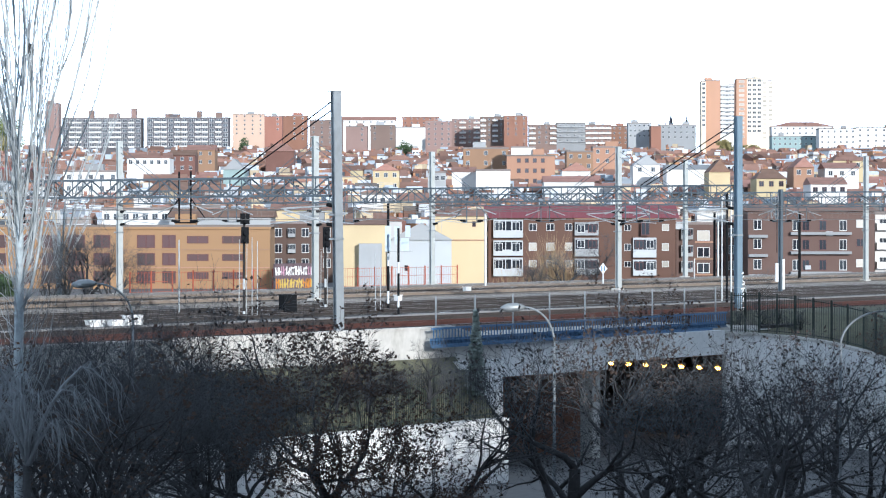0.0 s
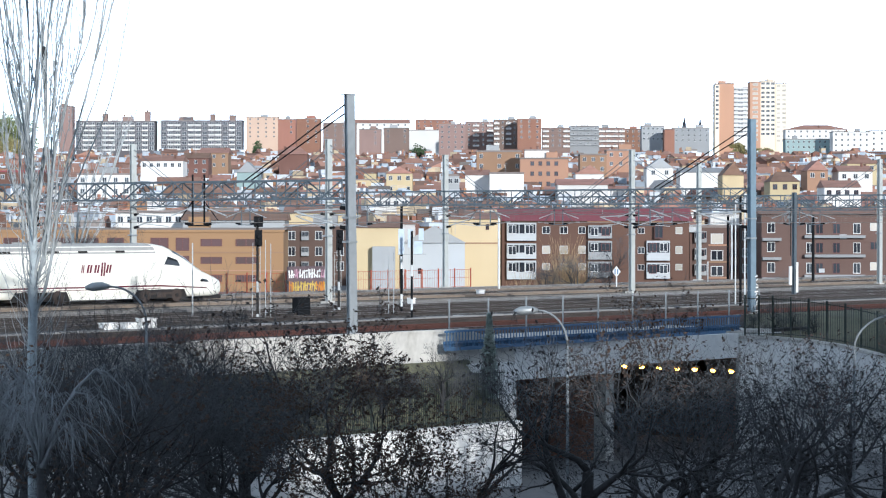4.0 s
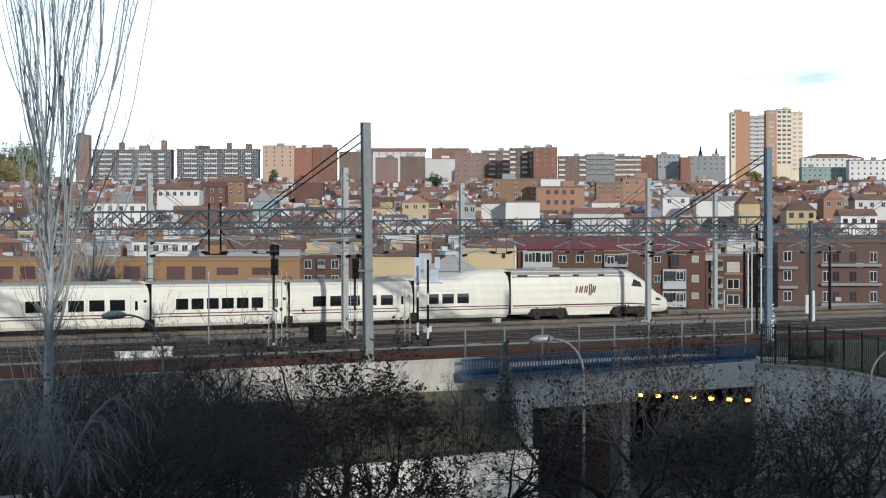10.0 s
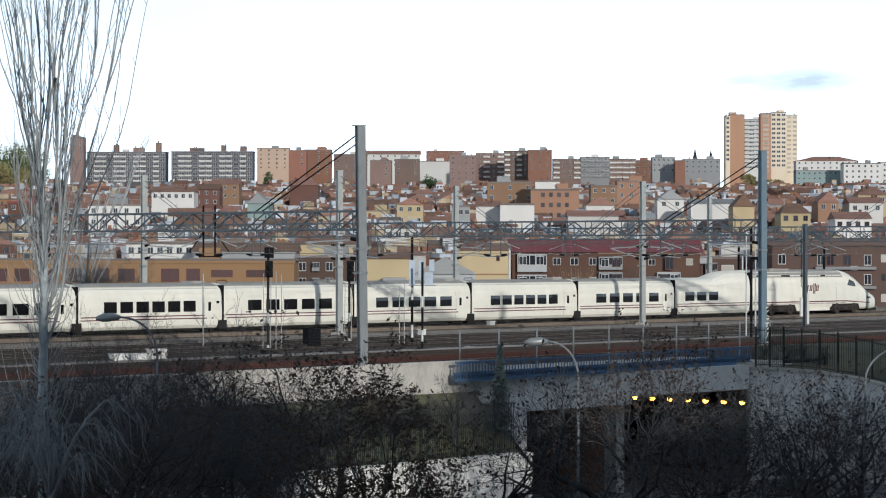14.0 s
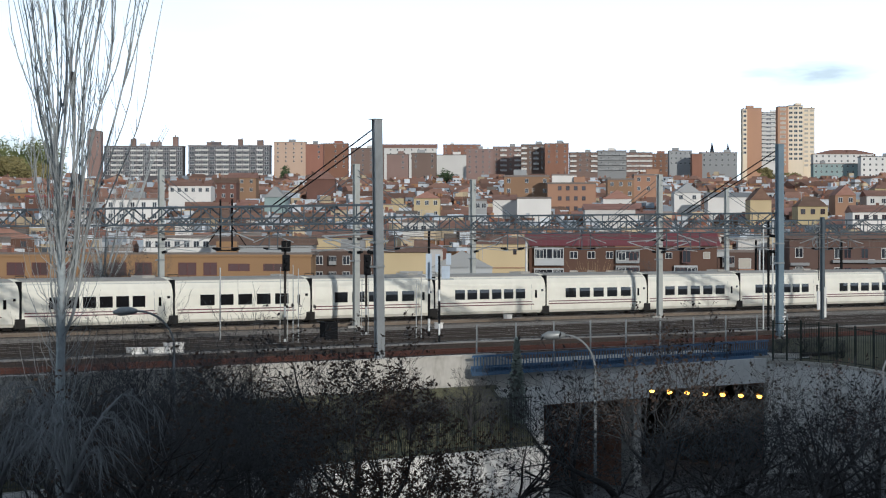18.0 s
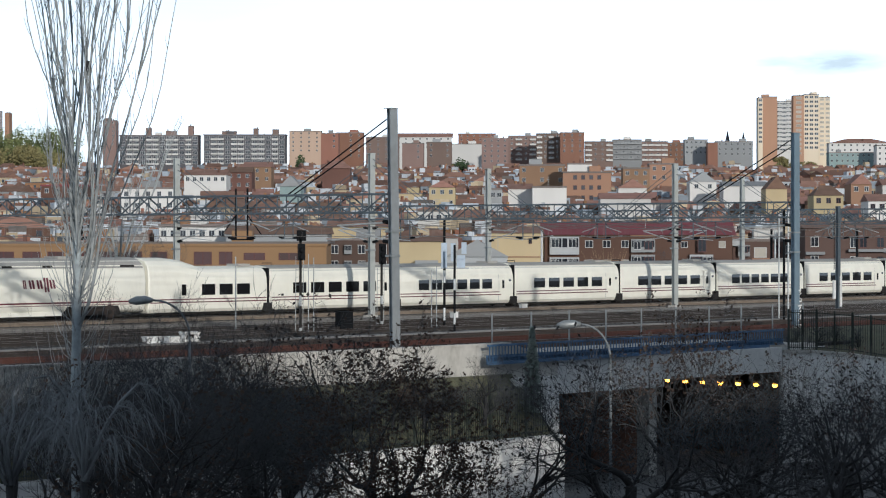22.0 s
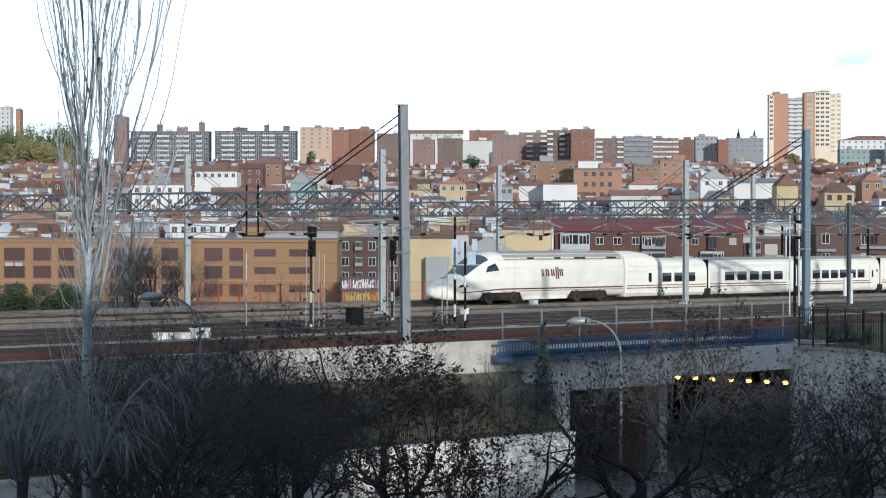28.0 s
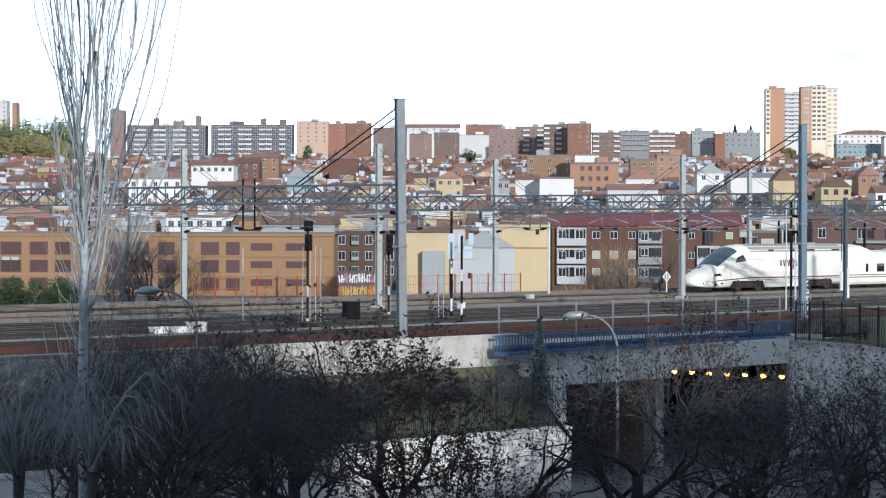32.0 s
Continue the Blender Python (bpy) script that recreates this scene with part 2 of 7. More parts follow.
LEAF_D = mat("dark_evergreen_leaf", (0.046, 0.052, 0.057), rough=0.8, grain=2, vary=0.6, bump=0, spread=0.2)
LEAF_C = mat("cypress_leaf", (0.25, 0.295, 0.27), rough=0.8, grain=2, vary=0.4, bump=0)
LEAF_H = mat("hill_pine_leaf", (0.17, 0.195, 0.075), rough=0.8, grain=2, vary=0.5, bump=0, spread=0.3)
LEAF_Y = mat("olive_leaf", (0.24, 0.21, 0.09), rough=0.8, grain=2, vary=0.5, bump=0, spread=0.2)
LEAF_G = mat("evergreen_leaf", (0.045, 0.075, 0.03), rough=0.8, grain=2, vary=0.6, bump=0, spread=0.3)
W_WHITE = mat("white_render", (0.6, 0.59, 0.575), rough=0.9, grain=1.5, vary=0.1, bump=0.1, stains=0.35, stain=(0.4, 0.37, 0.33), coarse=0.2, spread=0.15)
W_BAY = mat("dull_white_render", (0.4, 0.42, 0.44), rough=0.9, grain=1.5, vary=0.12, bump=0.1, stains=0.4, stain=(0.26, 0.26, 0.26), coarse=0.3)
W_CREAM = mat("cream_render", (0.44, 0.36, 0.22), rough=0.9, grain=1.5, vary=0.1, bump=0.1, stains=0.35, stain=(0.36, 0.3, 0.2), coarse=0.2, spread=0.15)
W_BRICK = mat("red_brick", (0.125, 0.067, 0.052), rough=0.9, grain=3, vary=0.18, bump=0.2, stains=0.3, stain=(0.13, 0.07, 0.05), coarse=0.2, spread=0.25)
W_BROWN = mat("brown_brick", (0.105, 0.068, 0.057), rough=0.9, grain=3, vary=0.18, bump=0.2, stains=0.3, stain=(0.1, 0.06, 0.05), coarse=0.2, spread=0.2)
W_OCHRE = mat("ochre_render", (0.29, 0.175, 0.115), rough=0.9, grain=1.5, vary=0.1, bump=0.1, stains=0.25, stain=(0.3, 0.17, 0.09), coarse=0.2, spread=0.2)
W_ORANGE = mat("orange_render", (0.27, 0.165, 0.088), rough=0.9, grain=1.0, vary=0.07, bump=0.1, stains=0.2, stain=(0.36, 0.2, 0.09), coarse=0.2)
W_TEAL = mat("teal_render", (0.25, 0.33, 0.33), rough=0.9, grain=1.5, vary=0.12, bump=0.1, stains=0.3, stain=(0.2, 0.22, 0.22), coarse=0.2)
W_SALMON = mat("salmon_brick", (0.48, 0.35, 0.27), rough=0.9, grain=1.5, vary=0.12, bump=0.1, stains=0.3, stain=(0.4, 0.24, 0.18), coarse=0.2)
# cream for the bright tower faces, with sunlight put into the colour
W_PALE = mat("sunlit_tone_cream", (0.7, 0.6, 0.47), rough=0.9, grain=1.5, vary=0.1, bump=0.1, coarse=0.2)
W_TERRA = mat("orange_red_brick", (0.42, 0.25, 0.17), rough=0.9, grain=1.5, vary=0.12, bump=0.1, coarse=0.2)
# the two skyline bricks: distance haze is put into the colour, paler than near brick
W_ROSE = mat("hazed_rose_brick", (0.25, 0.125, 0.09), rough=0.9, grain=1.5, vary=0.15, bump=0.1, stains=0.3, stain=(0.26, 0.15, 0.12), coarse=0.2, spread=0.25)
W_DUSK = mat("hazed_brown_brick", (0.2, 0.14, 0.122), rough=0.9, grain=1.5, vary=0.15, bump=0.1, stains=0.3, stain=(0.2, 0.14, 0.12), coarse=0.2, spread=0.25)
W_SLAB = mat("dark_grey_brick", (0.1, 0.095, 0.105), rough=0.9, grain=1.5, vary=0.15, bump=0.1, coarse=0.2)
W_GREY = mat("grey_render", (0.27, 0.28, 0.29), rough=0.9, grain=1.5, vary=0.14, bump=0.1, stains=0.3, stain=(0.2, 0.19, 0.18), coarse=0.2, spread=0.2)
R_TILE = mat("terracotta_tiles", (0.26, 0.15, 0.115), rough=0.9, grain=2.5, vary=0.3, bump=0.4, stains=0.5, stain=(0.1, 0.065, 0.05), coarse=0.3, spread=0.3)
R_FLAT = mat("flat_roof_felt", (0.18, 0.155, 0.145), rough=0.9, grain=2.5, vary=0.25, bump=0.3, coarse=0.3, spread=0.3)
R_RED = mat("maroon_metal_roof", (0.2, 0.045, 0.055), rough=0.6, grain=2, vary=0.15, bump=0.1, coarse=0.3)


# ---- building kit ----
class Kit:
    """Collects pieces of one mesh."""

    def __init__(self):
        self.v, self.f, self.s = [], [], []

    def add(self, verts, faces, slot=0):
        n = len(self.v)
        self.v += [tuple(p) for p in verts]
        self.f += [tuple(i + n for i in q) for q in faces]
        self.s += [slot] * len(faces)
        return self

    def box(self, x0, x1, y0, y1, z0, z1, slot=0, m=None):
        v = [Vector((x, y, z)) for z in (z0, z1) for y in (y0, y1) for x in (x0, x1)]
        if m:
            v = [m @ p for p in v]
        return self.add(v, [(0, 2, 3, 1), (4, 5, 7, 6), (0, 1, 5, 4), (2, 6, 7, 3), (0, 4, 6, 2), (1, 3, 7, 5)], slot)

    def bar(self, p, q, w, h=None, slot=0):
        """A bar of rectangular section from p to q."""
        p, q, h = Vector(p), Vector(q), h or w
        d = (q - p).normalized()
        side = d.cross(Vector((0, 0, 1)))
        side = side.normalized() if side.length > 1e-4 else Vector((1, 0, 0))
        up = side.cross(d)
        v = [e + side * (i * w / 2) + up * (j * h / 2) for e in (p, q) for i, j in ((-1, -1), (1, -1), (1, 1), (-1, 1))]
        return self.add(v, [(3, 2, 1, 0), (4, 5, 6, 7), (0, 1, 5, 4), (1, 2, 6, 5), (2, 3, 7, 6), (3, 0, 4, 7)], slot)

    def tube(self, pts, radii, sides=5, slot=0, cap=True):
        pts, rings = [Vector(p) for p in pts], []
        for i, p in enumerate(pts):
            d = (pts[min(i + 1, len(pts) - 1)] - pts[max(i - 1, 0)]).normalized()
            side = d.cross(Vector((0.31, 0.2, 0.93)))
            side = side.normalized() if side.length > 1e-3 else Vector((1, 0, 0))
            up = side.cross(d)
            rings.append([p + (side * math.cos(k * math.tau / sides) + up * math.sin(k * math.tau / sides)) * radii[i] for k in range(sides)])
        f = [(i * sides + k, i * sides + (k + 1) % sides, (i + 1) * sides + (k + 1) % sides, (i + 1) * sides + k)
             for i in range(len(pts) - 1) for k in range(sides)]
        if cap:
            f += [tuple(range(sides))[::-1], tuple((len(pts) - 1) * sides + k for k in range(sides))]
        return self.add([p for r in rings for p in r], f, slot)

    def mesh(self, name, *materials, smooth=False):
        me = bpy.data.meshes.new(name)
        me.from_pydata(self.v, [], self.f)
        for m in materials:
            me.materials.append(m)
        me.polygons.foreach_set("material_index", self.s)
        if smooth:
            me.polygons.foreach_set("use_smooth", [True] * len(self.f))
        me.update()
        return me


def part(name, kit, material, parent=None, label="", m=None, smooth=False, kind=""):
    """One mesh object, from a Kit or a shared mesh, under its thing or part."""
    if isinstance(kit, Kit):
        kit = kit.mesh(name, *(material if isinstance(material, (list, tuple)) else [material]), smooth=smooth)
    ob = new(name, kit)
    ob.parent = parent
    if m is not None:
        ob.matrix_basis = m
    return tagged(ob, label, kind=kind)


def thing(name, label, category, group="", m=None, kind=""):
    ob = new(name)
    if m is not None:
        ob.matrix_basis = m
    return tagged(ob, label, category, group, kind)


def spot(u, depth, z=0.0):
    """A place by its bearing, in thousandths of the depth to the right of the line of sight, and its depth from the stand."""
    p = AHEAD * depth + ASIDE * (u * depth / 1000)
    return Vector((p.x, p.y, z))


def rise(v, depth):
    """The height of what stands v thousandths of its depth above the stand's level."""
    return STAND.z + v * depth / 1000


def land(x, y):
    """The height of the ground."""
    d = x * AHEAD.x + y * AHEAD.y
    h = float(np.interp(d, (300, 450, 700, 1000, 1300, 1600, 2000, 5000), (-7, -6, 5, 18, 30, 45, 51, 51)))
    return h if y > 160 else -7.0


# ---- ground ----
def build_ground():
    kit, far = Kit(), 4800
    xs = [-far, -1500, -400, -100, 0, 60, 120, 200, 300, 450, 600, 800, 1000, 1200, 1500, 1900, 2500, 3400, far]
    ys = [-far, -800, -100, 0, 40, 76, 100, 150, 161, 200, 260, 330, 420, 520, 640, 780, 950, 1150, 1400, 1700, 2200, 3000, far]
    v = [(x, y, land(x, y)) for y in ys for x in xs]
    n = len(xs)
    kit.add(v, [(j * n + i, j * n + i + 1, (j + 1) * n + i + 1, (j + 1) * n + i) for j in range(len(ys) - 1) for i in range(n - 1)])
    tagged(part("ground", kit, STREET), "grey street ground rising to the far hill town", "ground", kind="structure")


build_ground()


def shade_row():
    """Unseen plain housing behind the stand, added so that its shadow lies over the street."""
    # heights, gaps and the overhangs are set by where their shade should fall
    for name, x0, x1, top in (("near_block_1", -160, 12.4, 14.0), ("near_block_2", 12.5, 14.0, 16.4), ("near_block_3", 14.1, 25.4, 20.6), ("near_block_4", 25.6, 30.4, 19.0),
                              ("near_block_5", 30.6, 50.2, 12.3), ("near_block_6", 50.4, 260, 21.2)):
        b = thing(name, "unseen plain brick row added to shade the near street", "building", kind="structure")
        part("wall", Kit().box(x0, x1, -7, -1.2, -7.2, top), W_BRICK, b)
        if x0 == 50.4:
            part("top_storey_bay", Kit().box(45.0, 46.9, -7, -1.2, 16.2, top), W_BRICK, b)
            part("top_storey_bay", Kit().box(46.91, x0 - 0.01, -7, -1.2, 17.3, top), W_BRICK, b)
        part("roof", Kit().box(x0 - 0.08, x1 + 0.08, -7.2, -1.0, top, top + 0.25), R_FLAT, b)


shade_row()
BRIDGE = (92.9, 116.4)          # the underpass, along x
FAR_EDGE = 149.0


def bank(name, x0, x1, label):
    """An embankment with its retaining wall towards the street."""
    ob = thing(name, label, "embankment", kind="structure")
    k = Kit()
    prof = [(80.3, -7.2), (80.3, -0.55), (FAR_EDGE, -0.55), (FAR_EDGE + 6, -3.0), (FAR_EDGE + 11, -7.2)]
    v = [(x, y, z) for x in (x0, x1) for y, z in prof]
    n = len(prof)
    k.add(v, [tuple(range(n)), tuple(range(2 * n - 1, n - 1, -1))] + [(i, i + n, (i + 1) % n + n, (i + 1) % n) for i in range(n)])
    part("fill", k, BALLAST_D, ob)
    return ob


bank("embankment_1", -300, BRIDGE[0], "earth and ballast embankment carrying the tracks")
bank("embankment_2", BRIDGE[1], 900, "earth and ballast embankment beyond the underpass")


def build_bridge():
    ob = thing("rail_bridge", "concrete rail bridge with blue edge girder over an underpass", "bridge", kind="structure")
    x0, x1 = BRIDGE
    part("deck", Kit().box(x0 - 0.6, x1 + 0.6, 80.6, FAR_EDGE, -1.95, -0.55), CONCRETE, ob)
    part("fascia", Kit().box(x0 - 1.2, 102.0, 80.0, 80.55, -2.35, -0.66), CONCRETE_W, ob, "pale concrete deck edge")
    part("fascia", Kit().box(102.004, 112.4, 80.0, 80.55, -1.98, -0.66), CONCRETE_W, ob, "pale concrete deck edge")
    part("abutment_face", Kit().box(89.6, x0 - 0.05, 79.3, 80.6, -7.1, -1.4), CONCRETE_W, ob, "pale concrete abutment front")
    part("abutment_face", Kit().box(113.1, x1 + 0.6, 80.15, 80.58, -7.1, -0.72), CONCRETE_W, ob, "pale concrete abutment front")
    part("pier", Kit().box(101.75, 102.4, 80.8, 81.6, -7.1, -1.95), CONCRETE, ob, "pale concrete pier front")
    part("pier_wall", Kit().box(101.8, 102.35, 81.6, 140, -7.1, -1.95), TUNNEL, ob, "brown dividing wall of the underpass")
    part("abutment", Kit().box(x0 - 0.8, x0, 80.6, 148, -7.1, -1.95), TUNNEL, ob, "brown-tiled abutment wall")
    part("abutment", Kit().box(x1, x1 + 0.6, 80.6, 148, -7.1, -1.95), TUNNEL, ob, "brown-tiled abutment wall")
    part("back_wall", Kit().box(x0, x1, 141, 141.5, -7.1, -1.95), TUNNEL, ob, "brown wall at the far end of the underpass")
    a, b = Vector((87.4, 79.05, 0)), Vector((113.6, 80.75, 0))
    g = Kit()
    for z, h in ((0.25, 0.1), (-0.58, 0.17), (-0.3, 0.05)):
        g.bar(a + Vector((0, 0, z)), b + Vector((0, 0, z)), 0.1, h)
    part("girder", g, BLUE, ob, "blue painted edge rails")
    n = 110
    bal = Kit().box(-0.022, 0.022, -0.02, 0.02, -0.6, 0.25).mesh("baluster", BLUE)
    for i in range(n):
        p = a.lerp(b, (i + 0.5) / n)
        part("baluster", bal, None, ob, m=pose(p.x, p.y, 0, 0, 0, 6.3))
    part("kick_plate", Kit().bar(a + Vector((0, 0.12, -0.42)), b + Vector((0, 0.12, -0.42)), 0.02, 0.42), BLUE, ob, "blue steel plate behind the balusters")
    # row of lamps on the far wall of the underpass
    for i in range(7):
        l = thing("tunnel_lamp", "small orange sodium lamp lit on the underpass wall", "lamp", "lamps in the underpass",
                  pose(116.25, 83.2 + 1.28 * i, -3.05))
        part("housing", Kit().box(-0.12, 0.14, -0.2, 0.2, 0.06, 0.2), GALV, l)
        part("lens", Kit().tube([(-0.05, 0, 0.07), (-0.06, 0, -0.02), (-0.06, 0, -0.1)], [0.15, 0.16, 0.08], 8), LAMP, l)


build_bridge()


def build_walls():
    p = thing("parapet_wall", "long pale concrete parapet beside the tracks", "wall", kind="structure")
    x = -60.0
    k = Kit().box(0, 5.96, 0, 0.35, -1.25, 0.2).box(-0.0, 5.96, -0.05, 0.4, 0.2, 0.3).mesh("panel", CONCRETE)
    while x < 86:
        part("panel", k, None, p, m=pose(x, 79.9, 0))
        x += 6
    part("panel", Kit().add([(x, 79.9, -1.4), (x, 80.4, -1.4), (x, 80.4, 0.25), (x, 79.9, 0.25), (93.2, 79.7, -1.4), (93.2, 80.2, -1.4), (93.2, 80.2, -0.62), (93.2, 79.7, -0.62)],
                            [(0, 1, 2, 3), (7, 6, 5, 4), (0, 3, 7, 4), (1, 5, 6, 2), (3, 2, 6, 7)]), CONCRETE, p, "sloping end panel")
    w = thing("retaining_wall", "pale concrete retaining wall below a fenced bank", "wall", kind="structure")
    x = -60.0
    k = Kit().box(0, 4.97, 0, 0.5, -7.1, -4.1).box(0, 4.97, -0.06, 0.56, -4.1, -3.95).mesh("panel", CONCRETE_W)
    while x < 86:
        part("panel", k, None, w, m=pose(x, 76.5, 0))
        x += 5
    s = Kit()
    s.add([(-60, 77.06, -4.0), (90.0, 77.06, -4.0), (90.0, 79.9, -1.2), (-60, 79.9, -1.2), (-60, 79.9, -7), (90.0, 79.9, -7),
           (90.0, 77.06, -7)], [(0, 1, 2, 3), (1, 6, 5, 2)])
    tagged(part("grass_bank", s, GRASS), "rough grass slope between the two walls", "bank", kind="structure")
    f = thing("park_fence", "dark green vertical bar fence on the retaining wall", "fence")
    bars = Kit()
    for z in (-3.75, -1.65):
        part("rail", Kit().box(-20, 89, 76.72, 76.76, z, z + 0.05), FENCE, f)
    post = Kit().box(-0.04, 0.04, 76.7, 76.78, -3.95, -1.4).mesh("post", FENCE)
    for i in range(44):
        part("post", post, None, f, m=pose(-20 + i * 2.5, 0, 0))
    for i in range(872):
        bars.box(-20 + i * 0.125, -19.978 + i * 0.125, 76.73, 76.752, -3.9, -1.5)
    part("infill", bars, FENCE, f, kind="stuff")


build_walls()


def wing_wall():
    """The wall that curves from the bridge's end along the street, with a fence on its bank."""
    pts = [(112.5, 80.0, -0.82), (114.3, 79.4, -0.86), (115.6, 77.9, -1.02), (116.2, 75.9, -1.28), (115.8, 73.6, -1.62), (114.4, 71.2, -1.98), (111.6, 68.4, -2.45), (107.0, 65.0, -3.15), (100, 60.5, -4.2)]
    w = thing("wing_wall", "curved pale concrete wing wall beside the underpass", "wall", kind="structure")
    for (x0, y0, z0), (x1, y1, z1) in zip(pts, pts[1:]):
        d = Vector((y0 - y1, x1 - x0, 0)).normalized() * 0.35
        if d.x < 0:
            d = -d
        v = []
        for x, y, z in ((x0, y0, z0), (x1, y1, z1)):
            v += [(x, y, -7.2), (x + d.x, y + d.y, -7.2), (x + d.x, y + d.y, z), (x, y, z)]
        part("panel", Kit().add(v, [(0, 1, 2, 3), (7, 6, 5, 4), (0, 3, 7, 4), (1, 5, 6, 2), (3, 2, 6, 7)]), CONCRETE_W, w)
        part("coping", Kit().bar(Vector((x0, y0, z0 - 0.06)) + d * 0.4, Vector((x1, y1, z1 - 0.06)) + d * 0.4, 0.5, 0.16), CONCRETE, w, "pale projecting coping")
    g = Kit()
    n = len(pts)
    v = [(x + 0.3, y, z - 0.06) for x, y, z in pts] + [(x + 9, y + 6, 0.2 + z * 0.25) for x, y, z in pts] + [(x + 60, y + 12, -0.6) for x, y, z in pts]
    g.add(v, [(i + r * n, i + 1 + r * n, i + 1 + (r + 1) * n, i + (r + 1) * n) for r in range(2) for i in range(n - 1)])
    tagged(part("grass_slope", g, GRASS), "green and brown grass slope above the wing wall", "bank", kind="structure")
    f = thing("street_fence", "dark vertical bar fence following the wing wall", "fence")
    for (x0, y0, z0), (x1, y1, z1) in zip(pts, pts[1:]):
        a, b = Vector((x0 + 0.5, y0, z0)), Vector((x1 + 0.5, y1, z1))
        for h in (0.15, 2.05):
            part("rail", Kit().bar(a + Vector((0, 0, h)), b + Vector((0, 0, h)), 0.05), FENCE, f)
        m = max(2, int((b - a).length / 2.2))
        for i in range(m):
            p = a.lerp(b, i / m)
            part("post", Kit().box(p.x - 0.04, p.x + 0.04, p.y - 0.04, p.y + 0.04, p.z - 0.1, p.z + 2.25), FENCE, f)
        k, c = Kit(), int((b - a).length / 0.13)
        for i in range(c):
            p = a.lerp(b, (i + 0.5) / c)
            k.box(p.x - 0.01, p.x + 0.01, p.y - 0.01, p.y + 0.01, p.z + 0.05, p.z + 2.2)
        part("infill", k, FENCE, f, kind="stuff")


wing_wall()

# ---- railway ----
TRACKS = (89.6, 94.2, 103.2, 107.8, 112.4, 117.0, 125.7, 129.6, 134.2, 138.8)


def build_tracks():
    for i, y in enumerate(TRACKS):
        t = thing(f"track_{i + 1}", "railway track of rusty rails on worn sleepers" if i < 2 else "railway track on dusty grey ballast", "track", kind="structure")
        bed = Kit()
        v = [(x, y + o, z) for x in (-150, 620) for o, z in ((-2.0, -0.54), (-1.5, -0.22), (1.5, -0.22), (2.0, -0.54))]
        bed.add(v, [(0, 1, 5, 4), (1, 2, 6, 5), (2, 3, 7, 6)])
        part("ballast_bed", bed, BALLAST_R if i < 2 else BALLAST_D if i < 5 else BALLAST if i < 8 else BALLAST_T, t)
        for o in (-0.835, 0.835):
            r = Kit().box(-150, 620, y + o - 0.07, y + o + 0.07, -0.172, -0.15).box(-150, 620, y + o - 0.012, y + o + 0.012, -0.15, -0.04)
            r.box(-150, 620, y + o - 0.036, y + o + 0.036, -0.04, -0.004).box(-150, 620, y + o - 0.03, y + o + 0.03, -0.004, 0.0, 1)
            part("rail", r, [(RAIL, RAIL_D, RAIL_D, RAIL_D, RAIL_D, RAIL_G, RAIL_T, RAIL_D, RAIL_T, RAIL_G)[i], RAIL_TOP if i > 1 else RAIL], t)
        s = Kit()
        for j in range(330):
            x = 40 + j * 0.6
            s.box(x - 0.13, x + 0.13, y - 1.3, y + 1.3, -0.26, -0.172)
        part("sleeper_bed", s, SLEEPER if i > 1 else SLEEPER_R, t, kind="stuff")
    c = thing("cable_trough", "grey concrete cable trough between the tracks", "trough", kind="structure")
    k = Kit().box(0, 0.98, -0.28, 0.28, -0.5, -0.1).mesh("lid", TROUGH)
    for j in range(190):
        part("lid", k, None, c, m=pose(50 + j, 98.6, random.uniform(-0.02, 0.02), 0, 0, random.uniform(-0.8, 0.8)))


build_tracks()


def i_section(w, d, h):
    """A built-up steel upright: a broad flange towards -y, a web behind it and a narrow rear flange."""
    t, web, rear = 0.05, 0.035, 0.07
    o = [(-w / 2, -d / 2), (w / 2, -d / 2), (w / 2, -d / 2 + t), (web, -d / 2 + t), (web, d / 2 - t), (rear, d / 2 - t), (rear, d / 2), (-rear, d / 2),
         (-rear, d / 2 - t), (-web, d / 2 - t), (-web, -d / 2 + t), (-w / 2, -d / 2 + t)]
    n = len(o)
    return Kit().add([(x, y, z) for z in (0, h) for x, y in o], [tuple(range(n))[::-1], tuple(range(n, 2 * n))] + [(i, (i + 1) % n, (i + 1) % n + n, i + n) for i in range(n)])


def mast(x, y, top, w, d, label, paint=MAST, lean=0.0):
    """A steel portal leg with footing, cap and clamps."""
    ob = thing("portal_mast", label, "mast", "masts of the catenary portals", pose(x, y, -0.5, 0, lean, 0))
    h = top + 0.5
    part("column", i_section(w, d, h), paint, ob)
    part("footing", Kit().box(-w * 0.8, w * 0.8, -d * 0.8, d * 0.8, -0.2, 0.4), CONCRETE, ob, "concrete footing")
    part("cap", Kit().box(-w / 2 - 0.02, w / 2 + 0.02, -d / 2 - 0.02, d / 2 + 0.02, h, h + 0.04), paint, ob)
    for z in (4.9, 6.1):
        part("clamp", Kit().box(-w / 2 - 0.03, w / 2 + 0.03, -d / 2 - 0.03, d / 2 + 0.03, z, z + 0.1), GALV, ob)
    return ob


